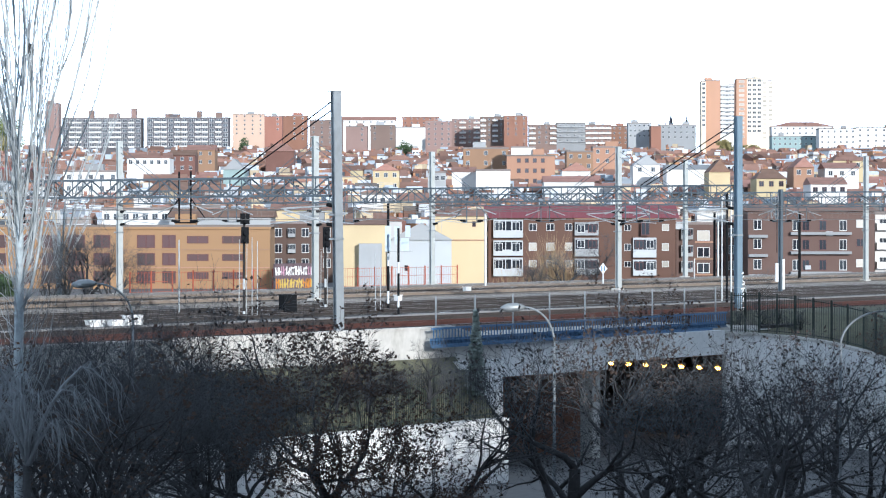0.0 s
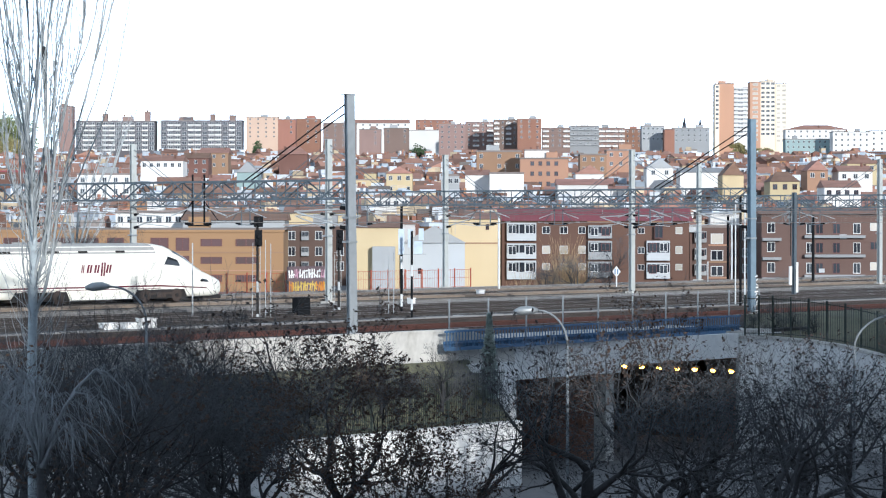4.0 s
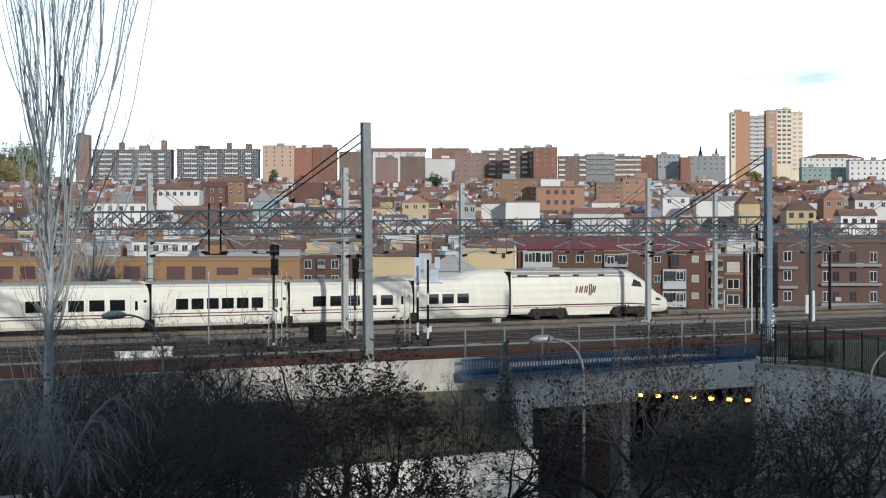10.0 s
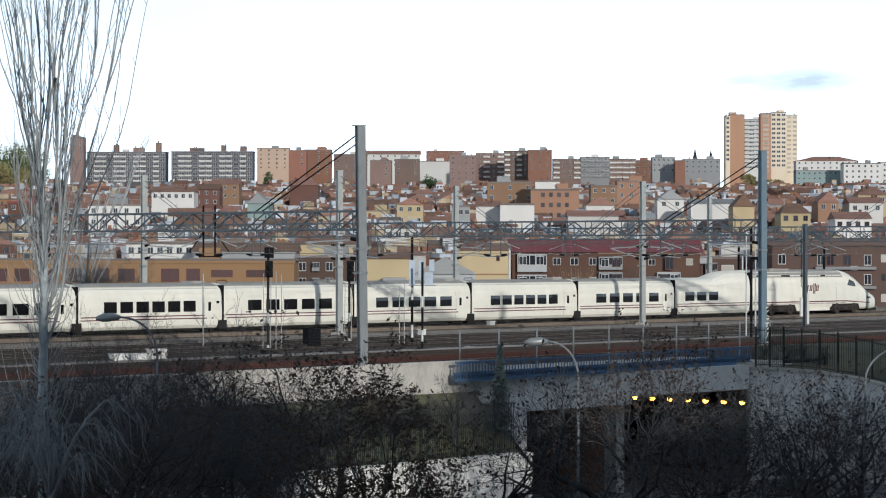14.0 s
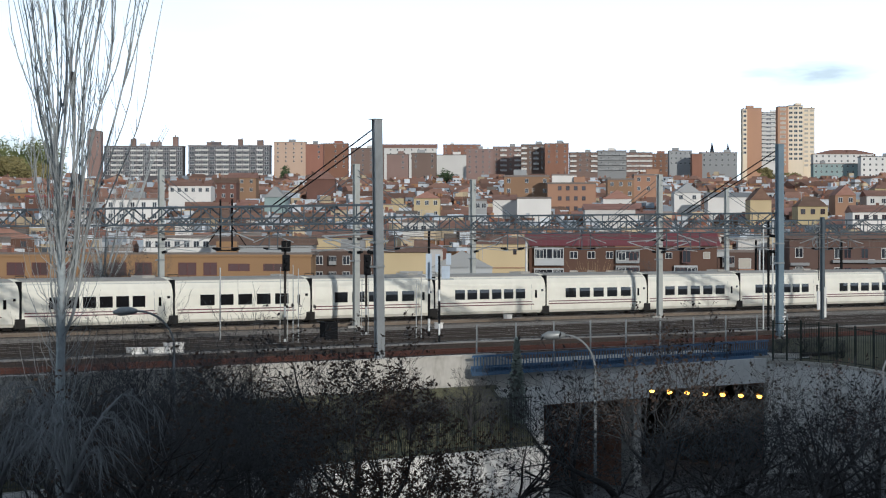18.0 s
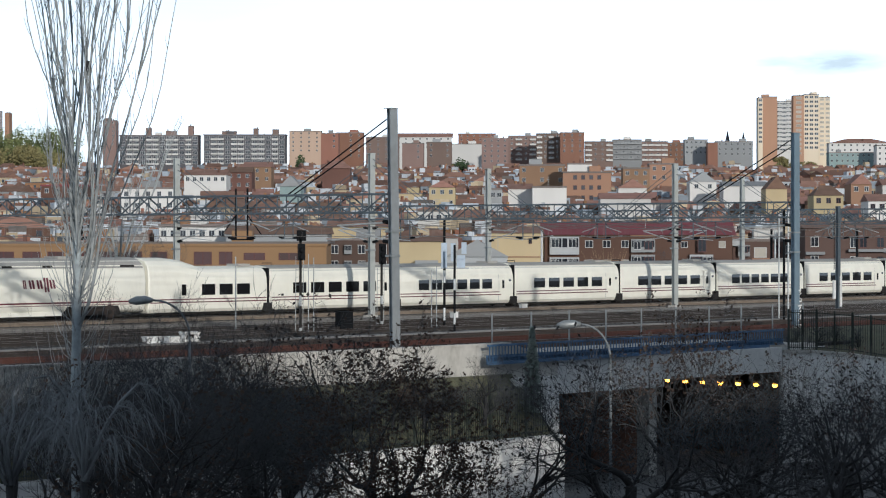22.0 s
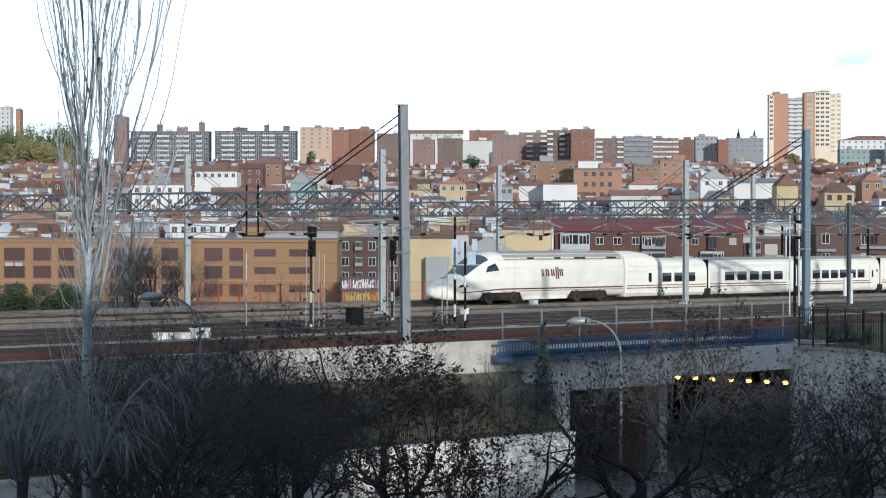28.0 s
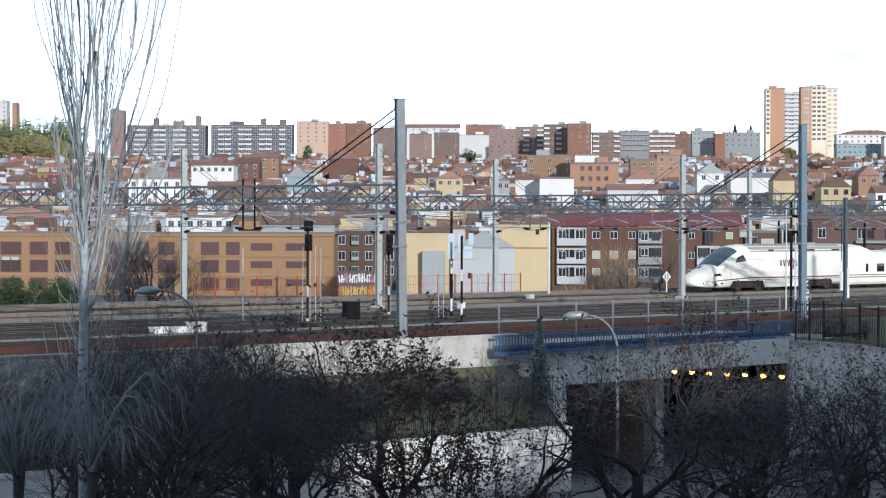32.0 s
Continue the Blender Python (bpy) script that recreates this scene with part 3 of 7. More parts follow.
def truss(p, q):
    """A lattice beam between two masts across the tracks."""
    ob = thing("portal_truss", "blue-grey lattice steel beam spanning the tracks", "truss", "beams of the catenary portals")
    zb, zt, w = 6.58, 7.5, 0.34
    p, q = Vector((*p, 0)), Vector((*q, 0))
    d = (q - p).normalized()
    side = Vector((d.y, -d.x, 0))
    p, q = p + d * 0.3, q - d * 0.3

    def at(y, o, z):
        return p + d * y + side * o + Vector((0, 0, z))

    length = (q - p).length
    for name, z in (("bottom_chord", zb), ("top_chord", zt)):
        for o in (-w, w):
            part(name, Kit().bar(at(0, o, z), at(length, o, z), 0.09, 0.1), TRUSS, ob)
    n = round(length / 1.45)
    st = length / n
    for j in range(n):
        a, b = j * st, (j + 1) * st
        for o in (-w, w):
            up = (zb, zt) if j % 2 else (zt, zb)
            part("diagonal", Kit().bar(at(a, o, up[0]), at(b, o, up[1]), 0.062), TRUSS, ob)
            part("upright", Kit().bar(at(a, o, zb), at(a, o, zt), 0.045), TRUSS, ob)
        part("batten", Kit().bar(at(a, -w, zt), at(b, w, zt), 0.035), TRUSS, ob)
        part("batten", Kit().bar(at(a, w, zb), at(b, -w, zb), 0.035), TRUSS, ob)
    return ob


def stays(p, q, top, reach=7.2, rod=0.036):
    """Two rods from the top of the mast at p down to the beam towards q."""
    d = (Vector(q) - Vector(p)).normalized() * reach
    ob = thing("stay_cables", "pair of dark steel stay rods from mast top to beam", "stay", "stays of the portals")
    for k in (0, 1):
        part("rod", Kit().tube([(p[0], p[1], top - 0.25 - k * 0.45), (p[0] + d.x * (1 - 0.06 * k), p[1] + d.y * (1 - 0.06 * k), 7.55)], [rod, rod], 5), BLACK if rod > 0.03 else TRUSS, ob)


def dropper(x, y):
    """Registration frame hanging from the beam, with its arms and insulators."""
    bold = 80 < x < 90 and y < 112
    ob = thing("catenary_support", "black hanging frame with pale registration arms" if bold else "slim grey hanging frame with pale registration arms", "catenary support", "catenary supports")
    w, paint = (0.036, BLACK) if bold else (0.028, TRUSS)
    for o in (-0.45, 0.45):
        part("post", Kit().box(x - w, x + w, y + o - w, y + o + w, 5.25, 7.9 if bold else 6.6), paint, ob)
    part("crossbar", Kit().box(x - w, x + w, y - 0.8, y + 0.8, 5.2, 5.2 + 2 * w), paint, ob)
    for s in (-1, 1):
        part("brace", Kit().bar((x, y + s * 0.45, 6.5), (x, y + s * 1.5, 5.5), 0.04), paint, ob)
        part("arm", Kit().tube([(x, y + s * 0.5, 6.2), (x, y + s * 2.1, 5.75)], [0.035, 0.035], 5), WIRE_L, ob)
        part("steady_arm", Kit().tube([(x, y + s * 0.6, 5.3), (x, y + s * 2.2, 5.45)], [0.03, 0.03], 5), WIRE_L, ob)
        part("insulator", Kit().tube([(x, y + s * 0.55, 5.29), (x, y + s * 1.0, 5.35)], [0.08, 0.08], 6), BLACK, ob)


# near, middle and far leg of each portal
PORTALS = (((50.3, 85.5), (48.4, 123.6), (46.0, 141.5)), ((88.44, 86.26), (86.5, 123.6), (85.0, 142.0)), ((126.2, 88.9), (124.4, 123.6), (123.1, 142.9)),
           ((164.5, 92.0), (158.9, 123.6), (159.7, 144.5)), ((202.0, 93.0), (197.0, 124.5), (197.0, 145.0)))
for i, (near, mid, far) in enumerate(PORTALS):
    mast(*near, 11.7, 0.52, 0.42, "tall blue-grey painted steel mast" if i == 2 else "tall grey painted steel mast streaked with rust", MAST_B if i == 2 else MAST_N, -1.0 if i == 1 else -0.2)
    mast(*mid, 11.2, 0.48, 0.42, "grey steel mast between the tracks")
    mast(*far, 11.2, 0.48, 0.42, "grey steel mast at the far edge of the tracks")
    truss(near, mid)
    truss(mid, far)
    stays(near, mid, 11.7)
    stays(mid, near, 11.2, 5.6, 0.024)
    stays(mid, far, 11.2, 5.6, 0.024)
    stays(far, mid, 11.2, 5.6, 0.024)
    for y in (96.8, 109.6, 120.4, 131.4, 137.0)[:4 if i else 5]:
        y -= 2.2
        a, b = (near, mid) if y < mid[1] else (mid, far)
        s = (y + 2.2 - a[1]) / (b[1] - a[1])
        if 0 < s < 1:
            dropper(a[0] + (b[0] - a[0]) * s, y + 2.2)

for y in TRACKS:
    ob = thing("overhead_line", "contact wire and messenger wire above a track", "overhead line", "overhead lines")
    z = 5.4
    part("contact_wire", Kit().tube([(-100, y, z), (500, y, z)], [0.014, 0.014], 4), WIRE, ob)
    for a, b in zip((10.0, 47.0, 85.0, 123.0, 161.0, 199.0), (47.0, 85.0, 123.0, 161.0, 199.0, 237.0)):
        pts = [(a + (b - a) * i / 8, y, z + 0.55 + 0.9 * (2 * i / 8 - 1) ** 2) for i in range(9)]
        part("messenger_wire", Kit().tube(pts, [0.014] * 9, 4), WIRE, ob)
        for i in range(1, 8):
            part("dropper_wire", Kit().tube([pts[i], (pts[i][0], y, z)], [0.006, 0.006], 3), WIRE, ob)


# ---- lineside things ----
def mesh_fence():
    f = thing("lineside_fence", "galvanised post and wire fence beside the bridge", "fence")
    for i in range(10):
        x = 93.5 + 3.0 * i
        part("post", Kit().tube([(x, 84.3, -0.6), (x, 84.3, 1.55)], [0.045, 0.045], 6), GALV, f)
    for z in (0.1, 0.8, 1.45):
        part("wire", Kit().tube([(93.5, 84.3, z), (120.5, 84.3, z)], [0.008, 0.008], 4), GALV, f)


mesh_fence()


def red_fence():
    f = thing("mesh_panel_fence", "orange-red steel mesh fence along the far edge of the tracks", "fence")
    for x0, x1 in ((129, 144.5), (152.5, 167.5)):
        n = round((x1 - x0) / 2.2)
        for i in range(n + 1):
            x = x0 + (x1 - x0) * i / n
            part("post", Kit().box(x - 0.045, x + 0.045, 148.4, 148.49, -0.6, 1.35), RED_MESH, f)
        for z in (-0.3, 0.5, 1.2):
            part("rail", Kit().box(x0, x1, 148.43, 148.46, z, z + 0.03), RED_MESH, f)
        k = Kit()
        for i in range(int((x1 - x0) / 0.3)):
            x = x0 + i * 0.3
            k.box(x, x + 0.015, 148.44, 148.455, -0.5, 1.25)
        part("mesh_infill", k, RED_MESH, f, kind="stuff")


red_fence()


def graffiti_wall():
    rnd = random.Random(8)
    w = thing("painted_wall", "dark wall panel covered with white and orange spray-painted shapes", "wall", m=pose(142.8, 146.4, -0.4))
    part("panel", Kit().box(0, 4.7, 0, 0.2, -0.2, 2.2), mat("dark_mauve_paint", (0.12, 0.085, 0.095), vary=0.3, grain=3), w)
    tones = [SIGN_W, mat("orange_spray_paint", (0.5, 0.2, 0.03), vary=0.3), mat("pink_spray_paint", (0.45, 0.25, 0.33), vary=0.3), mat("yellow_spray_paint", (0.5, 0.36, 0.08), vary=0.3)]
    for z, h, picks in ((1.2, 0.8, (0, 0, 0, 2)), (0.15, 0.85, (1, 1, 3, 3))):
        x = 0.15
        while x < 4.3:
            m, n = tones[rnd.choice(picks)], rnd.choice((2, 3))
            wide = rnd.uniform(0.4, 0.62)
            for i in range(n):
                a = x + wide * i / n + rnd.uniform(-0.04, 0.04)
                part("paint_bar", Kit().bar((a, -0.006, z + rnd.uniform(0, 0.08)), (a + rnd.uniform(-0.1, 0.16), -0.006, z + h * rnd.uniform(0.8, 1.0)), 0.01, rnd.uniform(0.09, 0.14)), m, w)
            part("paint_bar", Kit().bar((x, -0.008, z + h * rnd.uniform(0.1, 0.9)), (x + wide * 0.9, -0.008, z + h * rnd.uniform(0.1, 0.9)), 0.01, 0.1), m, w)
            x += wide


graffiti_wall()


def signal(x, y, top, heads, striped, label):
    """A colour-light signal on a post; heads: heights of its lamp boards."""
    ob = thing("rail_signal", label, "signal", "railway signals", pose(x, y, -0.5, 0, 0, -30))
    h = top + 0.5
    if striped:
        for i in range(10):
            part("band", Kit().tube([(0, 0, h * i / 10), (0, 0, h * (i + 1) / 10)], [0.075, 0.075], 8), WIRE_L if i % 3 == 0 and i < 5 else UNDER, ob)
    else:
        part("post", Kit().tube([(0, 0, 0), (0, 0, h)], [0.07, 0.07], 8), GALV, ob)
    for z, hh, w in heads:
        b = part("head", Kit().box(-w * 0.4, w * 0.4, -0.34, -0.1, z + 0.5 - hh / 2, z + 0.5 + hh / 2), BLACK, ob, "black lamp board")
        for k in range(int(hh / 0.4)):
            zz = z + 0.5 - hh / 2 + 0.22 + 0.4 * k
            part("hood", Kit().tube([(0, -0.34, zz), (0, -0.6, zz - 0.02)], [0.14, 0.15], 10), BLACK, b)
    for o in (-0.22, 0.22):
        part("ladder_rail", Kit().bar((o, 0.35, 0), (o, 0.2, h - 1.5), 0.03), GALV, ob)
    for i in range(int(h / 0.45) - 3):
        part("rung", Kit().bar((-0.22, 0.34, 0.4 + 0.45 * i), (0.22, 0.34, 0.4 + 0.45 * i), 0.025), GALV, ob)


def cabinet(x, y, w, d, h, label, paint):
    ob = thing("lineside_cabinet", label, "cabinet", "lineside cabinets", pose(x, y, -0.5, 0, 0, -12))
    part("case", Kit().box(-w / 2, w / 2, -d / 2, d / 2, 0.12, h), paint, ob)
    part("lid", Kit().box(-w / 2 - 0.04, w / 2 + 0.04, -d / 2 - 0.04, d / 2 + 0.04, h, h + 0.05), paint, ob)
    part("plinth", Kit().box(-w / 2 - 0.05, w / 2 + 0.05, -d / 2 - 0.05, d / 2 + 0.05, -0.1, 0.12), CONCRETE, ob)


def pole(u, depth, z0, z1, r, paint, label, bands=0):
    """A slim upright beside the tracks, painted in bands where bands is set."""
    p = spot(u, depth)
    ob = thing("lineside_pole", label, "pole", "poles beside the tracks", pose(p.x, p.y, z0))
    h = z1 - z0
    part("footing", Kit().box(-r * 2.5, r * 2.5, -r * 2.5, r * 2.5, -0.3, 0.1), CONCRETE, ob)
    if not bands:
        part("shaft", Kit().tube([(0, 0, 0), (0, 0, h)], [r, r * 0.85], 8), paint, ob)
    for i in range(bands):
        part("band", Kit().tube([(0, 0, h * i / bands), (0, 0, h * (i + 1) / bands)], [r, r], 8), WIRE_L if i % 3 == 1 and i < bands * 0.6 else paint, ob)
    return ob


def cantilever(x, y, side, reach, z):
    """Pale tube brackets that carry the wires out from a mast."""
    ob = thing("cantilever_bracket", "pale steel tube bracket with dark insulators on a mast", "bracket", "cantilever brackets")
    part("top_tube", Kit().tube([(x, y, z + 0.9), (x + side[0] * reach, y + side[1] * reach, z + 0.75)], [0.045, 0.045], 6), WIRE_L, ob)
    part("stay_tube", Kit().tube([(x, y, z - 0.1), (x + side[0] * reach * 0.95, y + side[1] * reach * 0.95, z + 0.7)], [0.045, 0.045], 6), WIRE_L, ob)
    part("steady_arm", Kit().tube([(x + side[0] * reach * 0.4, y + side[1] * reach * 0.4, z + 0.2), (x + side[0] * reach * 1.2, y + side[1] * reach * 1.2, z)], [0.03, 0.03], 5), WIRE_L, ob)
    for k in (-0.08, 0.88):
        part("insulator", Kit().tube([(x + side[0] * 0.25, y + side[1] * 0.25, z + k), (x + side[0] * 0.65, y + side[1] * 0.65, z + k + 0.06)], [0.1, 0.1], 8), BLACK, ob)


for near, mid, far in PORTALS[1:4]:
    cantilever(near[0], near[1], (-0.1, 1), 3.6, 5.2)
    cantilever(mid[0], mid[1], (0, 1), 3.2, 5.1)
    cantilever(mid[0], mid[1], (0, -1), 3.2, 5.1)
    cantilever(far[0], far[1], (0, -1), 3.4, 5.1)


def tension_mast(u, depth):
    """A mast with spoked tension wheels and a stack of weights."""
    p = spot(u, depth)
    ob = thing("tension_mast", "steel mast with spoked tension wheels and white-painted foot", "mast", "masts of the catenary portals", pose(p.x, p.y, -0.5))
    part("column", i_section(0.3, 0.32, 8.2), TRUSS, ob)
    part("painted_foot", Kit().box(-0.02, 0.24, -0.25, -0.2, 0.6, 2.9), SIGN_W, ob, "white painted patch")
    for z in (6.3, 7.5):
        w = part("tension_wheel", Kit().tube([(-0.75, -0.06, z), (-0.75, 0.06, z)], [0.1, 0.1], 8), GALV_D, ob)
        n = 18
        rim = [(-0.75 + 0.48 * math.cos(i * math.tau / n), 0, z + 0.48 * math.sin(i * math.tau / n)) for i in range(n + 1)]
        part("rim", Kit().tube(rim, [0.035] * (n + 1), 5), GALV_D, w)
        for i in range(5):
            a = i * math.tau / 5
            part("spoke", Kit().bar((-0.75, 0, z), (-0.75 + 0.48 * math.cos(a), 0, z + 0.48 * math.sin(a)), 0.035), GALV_D, w)
    part("counterweight", Kit().tube([(-0.45, 0, 1.2), (-0.45, 0, 2.6)], [0.13, 0.13], 10), SIGN_W, ob, "pale cylindrical counterweight")
    part("weight_rod", Kit().tube([(-0.45, 0, 3.4), (-0.45, 0, 7.3)], [0.03, 0.03], 5), BLACK, ob)


tension_mast(134.8, 190)


def scribble(x, y, z0, z1, turn, seed, label):
    """White sprayed bars on a mast's foot."""
    rnd = random.Random(seed)
    ob = thing("spray_paint_mark", label, "graffiti", "spray marks on masts", pose(x, y, 0, 0, 0, turn))
    z = z0
    while z < z1:
        part("paint_bar", Kit().bar((rnd.uniform(-0.2, -0.05), -0.004, z), (rnd.uniform(0.05, 0.2), -0.004, z + rnd.uniform(-0.15, 0.25)), 0.006, rnd.uniform(0.05, 0.1)), SIGN_W, ob)
        z += rnd.uniform(0.16, 0.3)


scribble(126.4, 88.63, 0.0, 2.2, 0, 3, "white sprayed scribble on a mast foot")
pole(-105.5, 148, -0.5, 4.2, 0.05, GALV, "slim grey pole beside the tracks")
pole(-76.3, 142, -0.5, 4.4, 0.028, GALV, "thin grey pole beside a signal")
pole(-74.2, 142, -0.5, 4.2, 0.028, GALV, "thin grey pole beside a signal")
pole(-21.9, 153, -0.5, 6.4, 0.08, BLACK, "tall dark banded signal post", 9)
pole(-17.8, 149, -0.5, 4.9, 0.07, BLACK, "dark banded signal post", 8)
pole(-25, 151, -0.5, 3.6, 0.03, GALV, "thin grey pole beside a signal")
pole(-27, 151, -0.5, 3.4, 0.03, GALV, "thin grey pole beside a signal")
pole(17.0, 205, -0.5, 5.9, 0.1, WIRE_L, "pale post at the edge of the tracks")
pole(108.5, 245, -0.5, 6.1, 0.13, BLACK, "tall dark post beyond the tracks")
pole(110, 244, -0.5, 6.0, 0.09, WIRE_L, "pale post beyond the tracks")
pole(142.5, 237, -0.5, 6.1, 0.14, BLACK, "tall dark post beyond the tracks")
pole(100.5, 232, -0.5, 1.8, 0.06, WIRE_L, "short pale post beyond the tracks")
pole(113.5, 168, -0.5, 7.2, 0.09, BLACK, "dark post beside a mast")
pole(115.2, 167, -0.5, 7.0, 0.06, WIRE_L, "pale post beside a mast")
pole(111.5, 169, -0.5, 7.0, 0.05, WIRE_L, "thin pale post beside a mast")


def signal_boxes():
    """Pale equipment cases high on the banded posts."""
    p = spot(-20, 151)
    ob = thing("signal_cases", "pale blue-grey equipment cases on a post platform", "equipment", m=pose(p.x, p.y, 0, 0, 0, -48))
    paint = mat("pale_blue_case", (0.42, 0.5, 0.6), rough=0.5, vary=0.1, bump=0.05, stains=0.3, stain=(0.25, 0.28, 0.3))
    part("platform", Kit().box(-0.5, 1.2, -0.3, 0.3, 3.45, 3.52), GALV, ob)
    for x, w, z, h in ((-0.3, 0.35, 3.52, 1.5), (0.25, 0.3, 3.9, 1.1), (0.72, 0.5, 3.52, 0.75), (0.9, 0.3, 4.35, 0.7)):
        part("case", Kit().box(x - w / 2, x + w / 2, -0.2, 0.2, z, z + h), paint, ob)


signal_boxes()


def diamond_sign(u, depth):
    p = spot(u, depth)
    ob = thing("track_sign", "pale diamond track sign with dark bars on a post", "sign", m=pose(p.x, p.y, -0.5, 0, 0, -48))
    part("post", Kit().tube([(0, 0, 0), (0, 0, 1.3)], [0.06, 0.06], 6), WIRE_L, ob)
    part("board", Kit().add([(-0.36, 0, 1.75), (0, 0, 1.27), (0.36, 0, 1.75), (0, 0, 2.23), (-0.36, 0.04, 1.75), (0, 0.04, 1.27), (0.36, 0.04, 1.75), (0, 0.04, 2.23)],
                            [(0, 1, 2, 3), (7, 6, 5, 4), (0, 4, 5, 1), (1, 5, 6, 2), (2, 6, 7, 3), (3, 7, 4, 0)]), WIRE_L, ob)
    for x in (-0.12, 0.1):
        part("bar", Kit().box(x - 0.05, x + 0.05, -0.012, 0, 1.52, 1.98), BLUE, ob)


diamond_sign(64, 212)
for u, d, w, h in ((9.6, 190, 0.5, 0.75), (-18, 168, 0.4, 0.8), (1.5, 150, 0.6, 0.3), (96, 178, 0.9, 0.3), (41, 176, 0.8, 0.3)):
    p = spot(u, d)
    cabinet(p.x, p.y, w, 0.4, h, "small pale trackside box between the rails", SIGN_W)
for u, d, w, h in ((-124, 131, 0.9, 0.85), (-131, 131, 0.7, 0.6), (-139, 132, 0.9, 0.55)):
    p = spot(u, d)
    cabinet(p.x, p.y, w, 0.6, h, "white trackside case half hidden by twigs", SIGN_W)

# ---- train ----
SIDE = ((0.0, 0.84), (0.07, 0.955), (0.24, 1.0), (0.58, 1.0), (0.74, 0.965), (0.86, 0.87), (0.94, 0.66), (0.985, 0.34), (1.0, 0.0))
HALF = 1.47


class Shell:
    """A lofted car body: half width, bottom and top along x, and the side's shape."""

    def __init__(self, stations):
        self.st = stations

    def at(self, x):
        xs = [s[0] for s in self.st]
        return [float(np.interp(x, xs, [s[k] for s in self.st])) for k in (1, 2, 3)]

    def side(self, x, z, side=-1, off=0.0):
        hw, b, t = self.at(x)
        r = min(max((z - b) / (t - b), 0), 1)
        return Vector((x, side * (hw * float(np.interp(r, [p[0] for p in SIDE], [p[1] for p in SIDE])) + off), z))

    def ring(self, x):
        hw, b, t = self.at(x)
        near = [(x, -hw * w, b + (t - b) * r) for r, w in SIDE]
        return near + [(x, -y, z) for x, y, z in near[-2::-1]]

    def body(self):
        k, n = Kit(), 2 * len(SIDE) - 1
        v = [p for s in self.st for p in self.ring(s[0])]
        m = len(self.st)
        f = [(i * n + j, i * n + (j + 1) % n, (i + 1) * n + (j + 1) % n, (i + 1) * n + j) for i in range(m - 1) for j in range(n)]
        f += [tuple(range(n))[::-1], tuple((m - 1) * n + j for j in range(n))]
        return k.add(v, f)

    def patch(self, corners, side=-1, off=0.012, nx=4, nz=3, kit=None):
        """A plate on the side between four (x, z) corners, in order round."""
        k, (a, b, c, d) = kit or Kit(), [Vector(q) for q in corners]
        v = []
        for j in range(nz + 1):
            for i in range(nx + 1):
                q = a.lerp(b, i / nx).lerp(d.lerp(c, i / nx), j / nz)
                v.append(self.side(q.x, q.y, side, off))
        f = [(j * (nx + 1) + i, j * (nx + 1) + i + 1, (j + 1) * (nx + 1) + i + 1, (j + 1) * (nx + 1) + i) for j in range(nz) for i in range(nx)]
        if side > 0:
            f = [q[::-1] for q in f]
        return k.add(v, f)

    def top(self, x0, x1, w0, w1, off=0.012):
        """A plate over the crown between two x, from share w0 to w1 of the ring."""
        k, nx, nw = Kit(), 6, 12
        v = []
        for i in range(nx + 1):
            ring = [Vector(p) for p in self.ring(x0 + (x1 - x0) * i / nx)]
            for j in range(nw + 1):
                s = (w0 + (w1 - w0) * j / nw) * (len(ring) - 1)
                q = ring[int(s)].lerp(ring[min(int(s) + 1, len(ring) - 1)], s - int(s))
                v.append(q + Vector((0.01, 0, off)) + Vector((0, off * (1 if q.y > 0 else -1), 0)))
        return k.add(v, [(i * (nw + 1) + j, i * (nw + 1) + j + 1, (i + 1) * (nw + 1) + j + 1, (i + 1) * (nw + 1) + j) for i in range(nx) for j in range(nw)])


def rect(x0, x1, z0, z1):
    return [(x0, z0), (x1, z0), (x1, z1), (x0, z1)]


COACH_L, END_L, POWER_L = 12.9, 11.0, 21.4


def wheel(kit, x, z, r):
    """A wheelset turned in one piece: two discs on an axle."""
    ys = ((-0.9, r * 0.5), (-0.88, r), (-0.76, r), (-0.74, 0.09), (0.74, 0.09), (0.76, r), (0.88, r), (0.9, r * 0.5))
    kit.tube([(x, y, z) for y, _ in ys], [q for _, q in ys], 14)


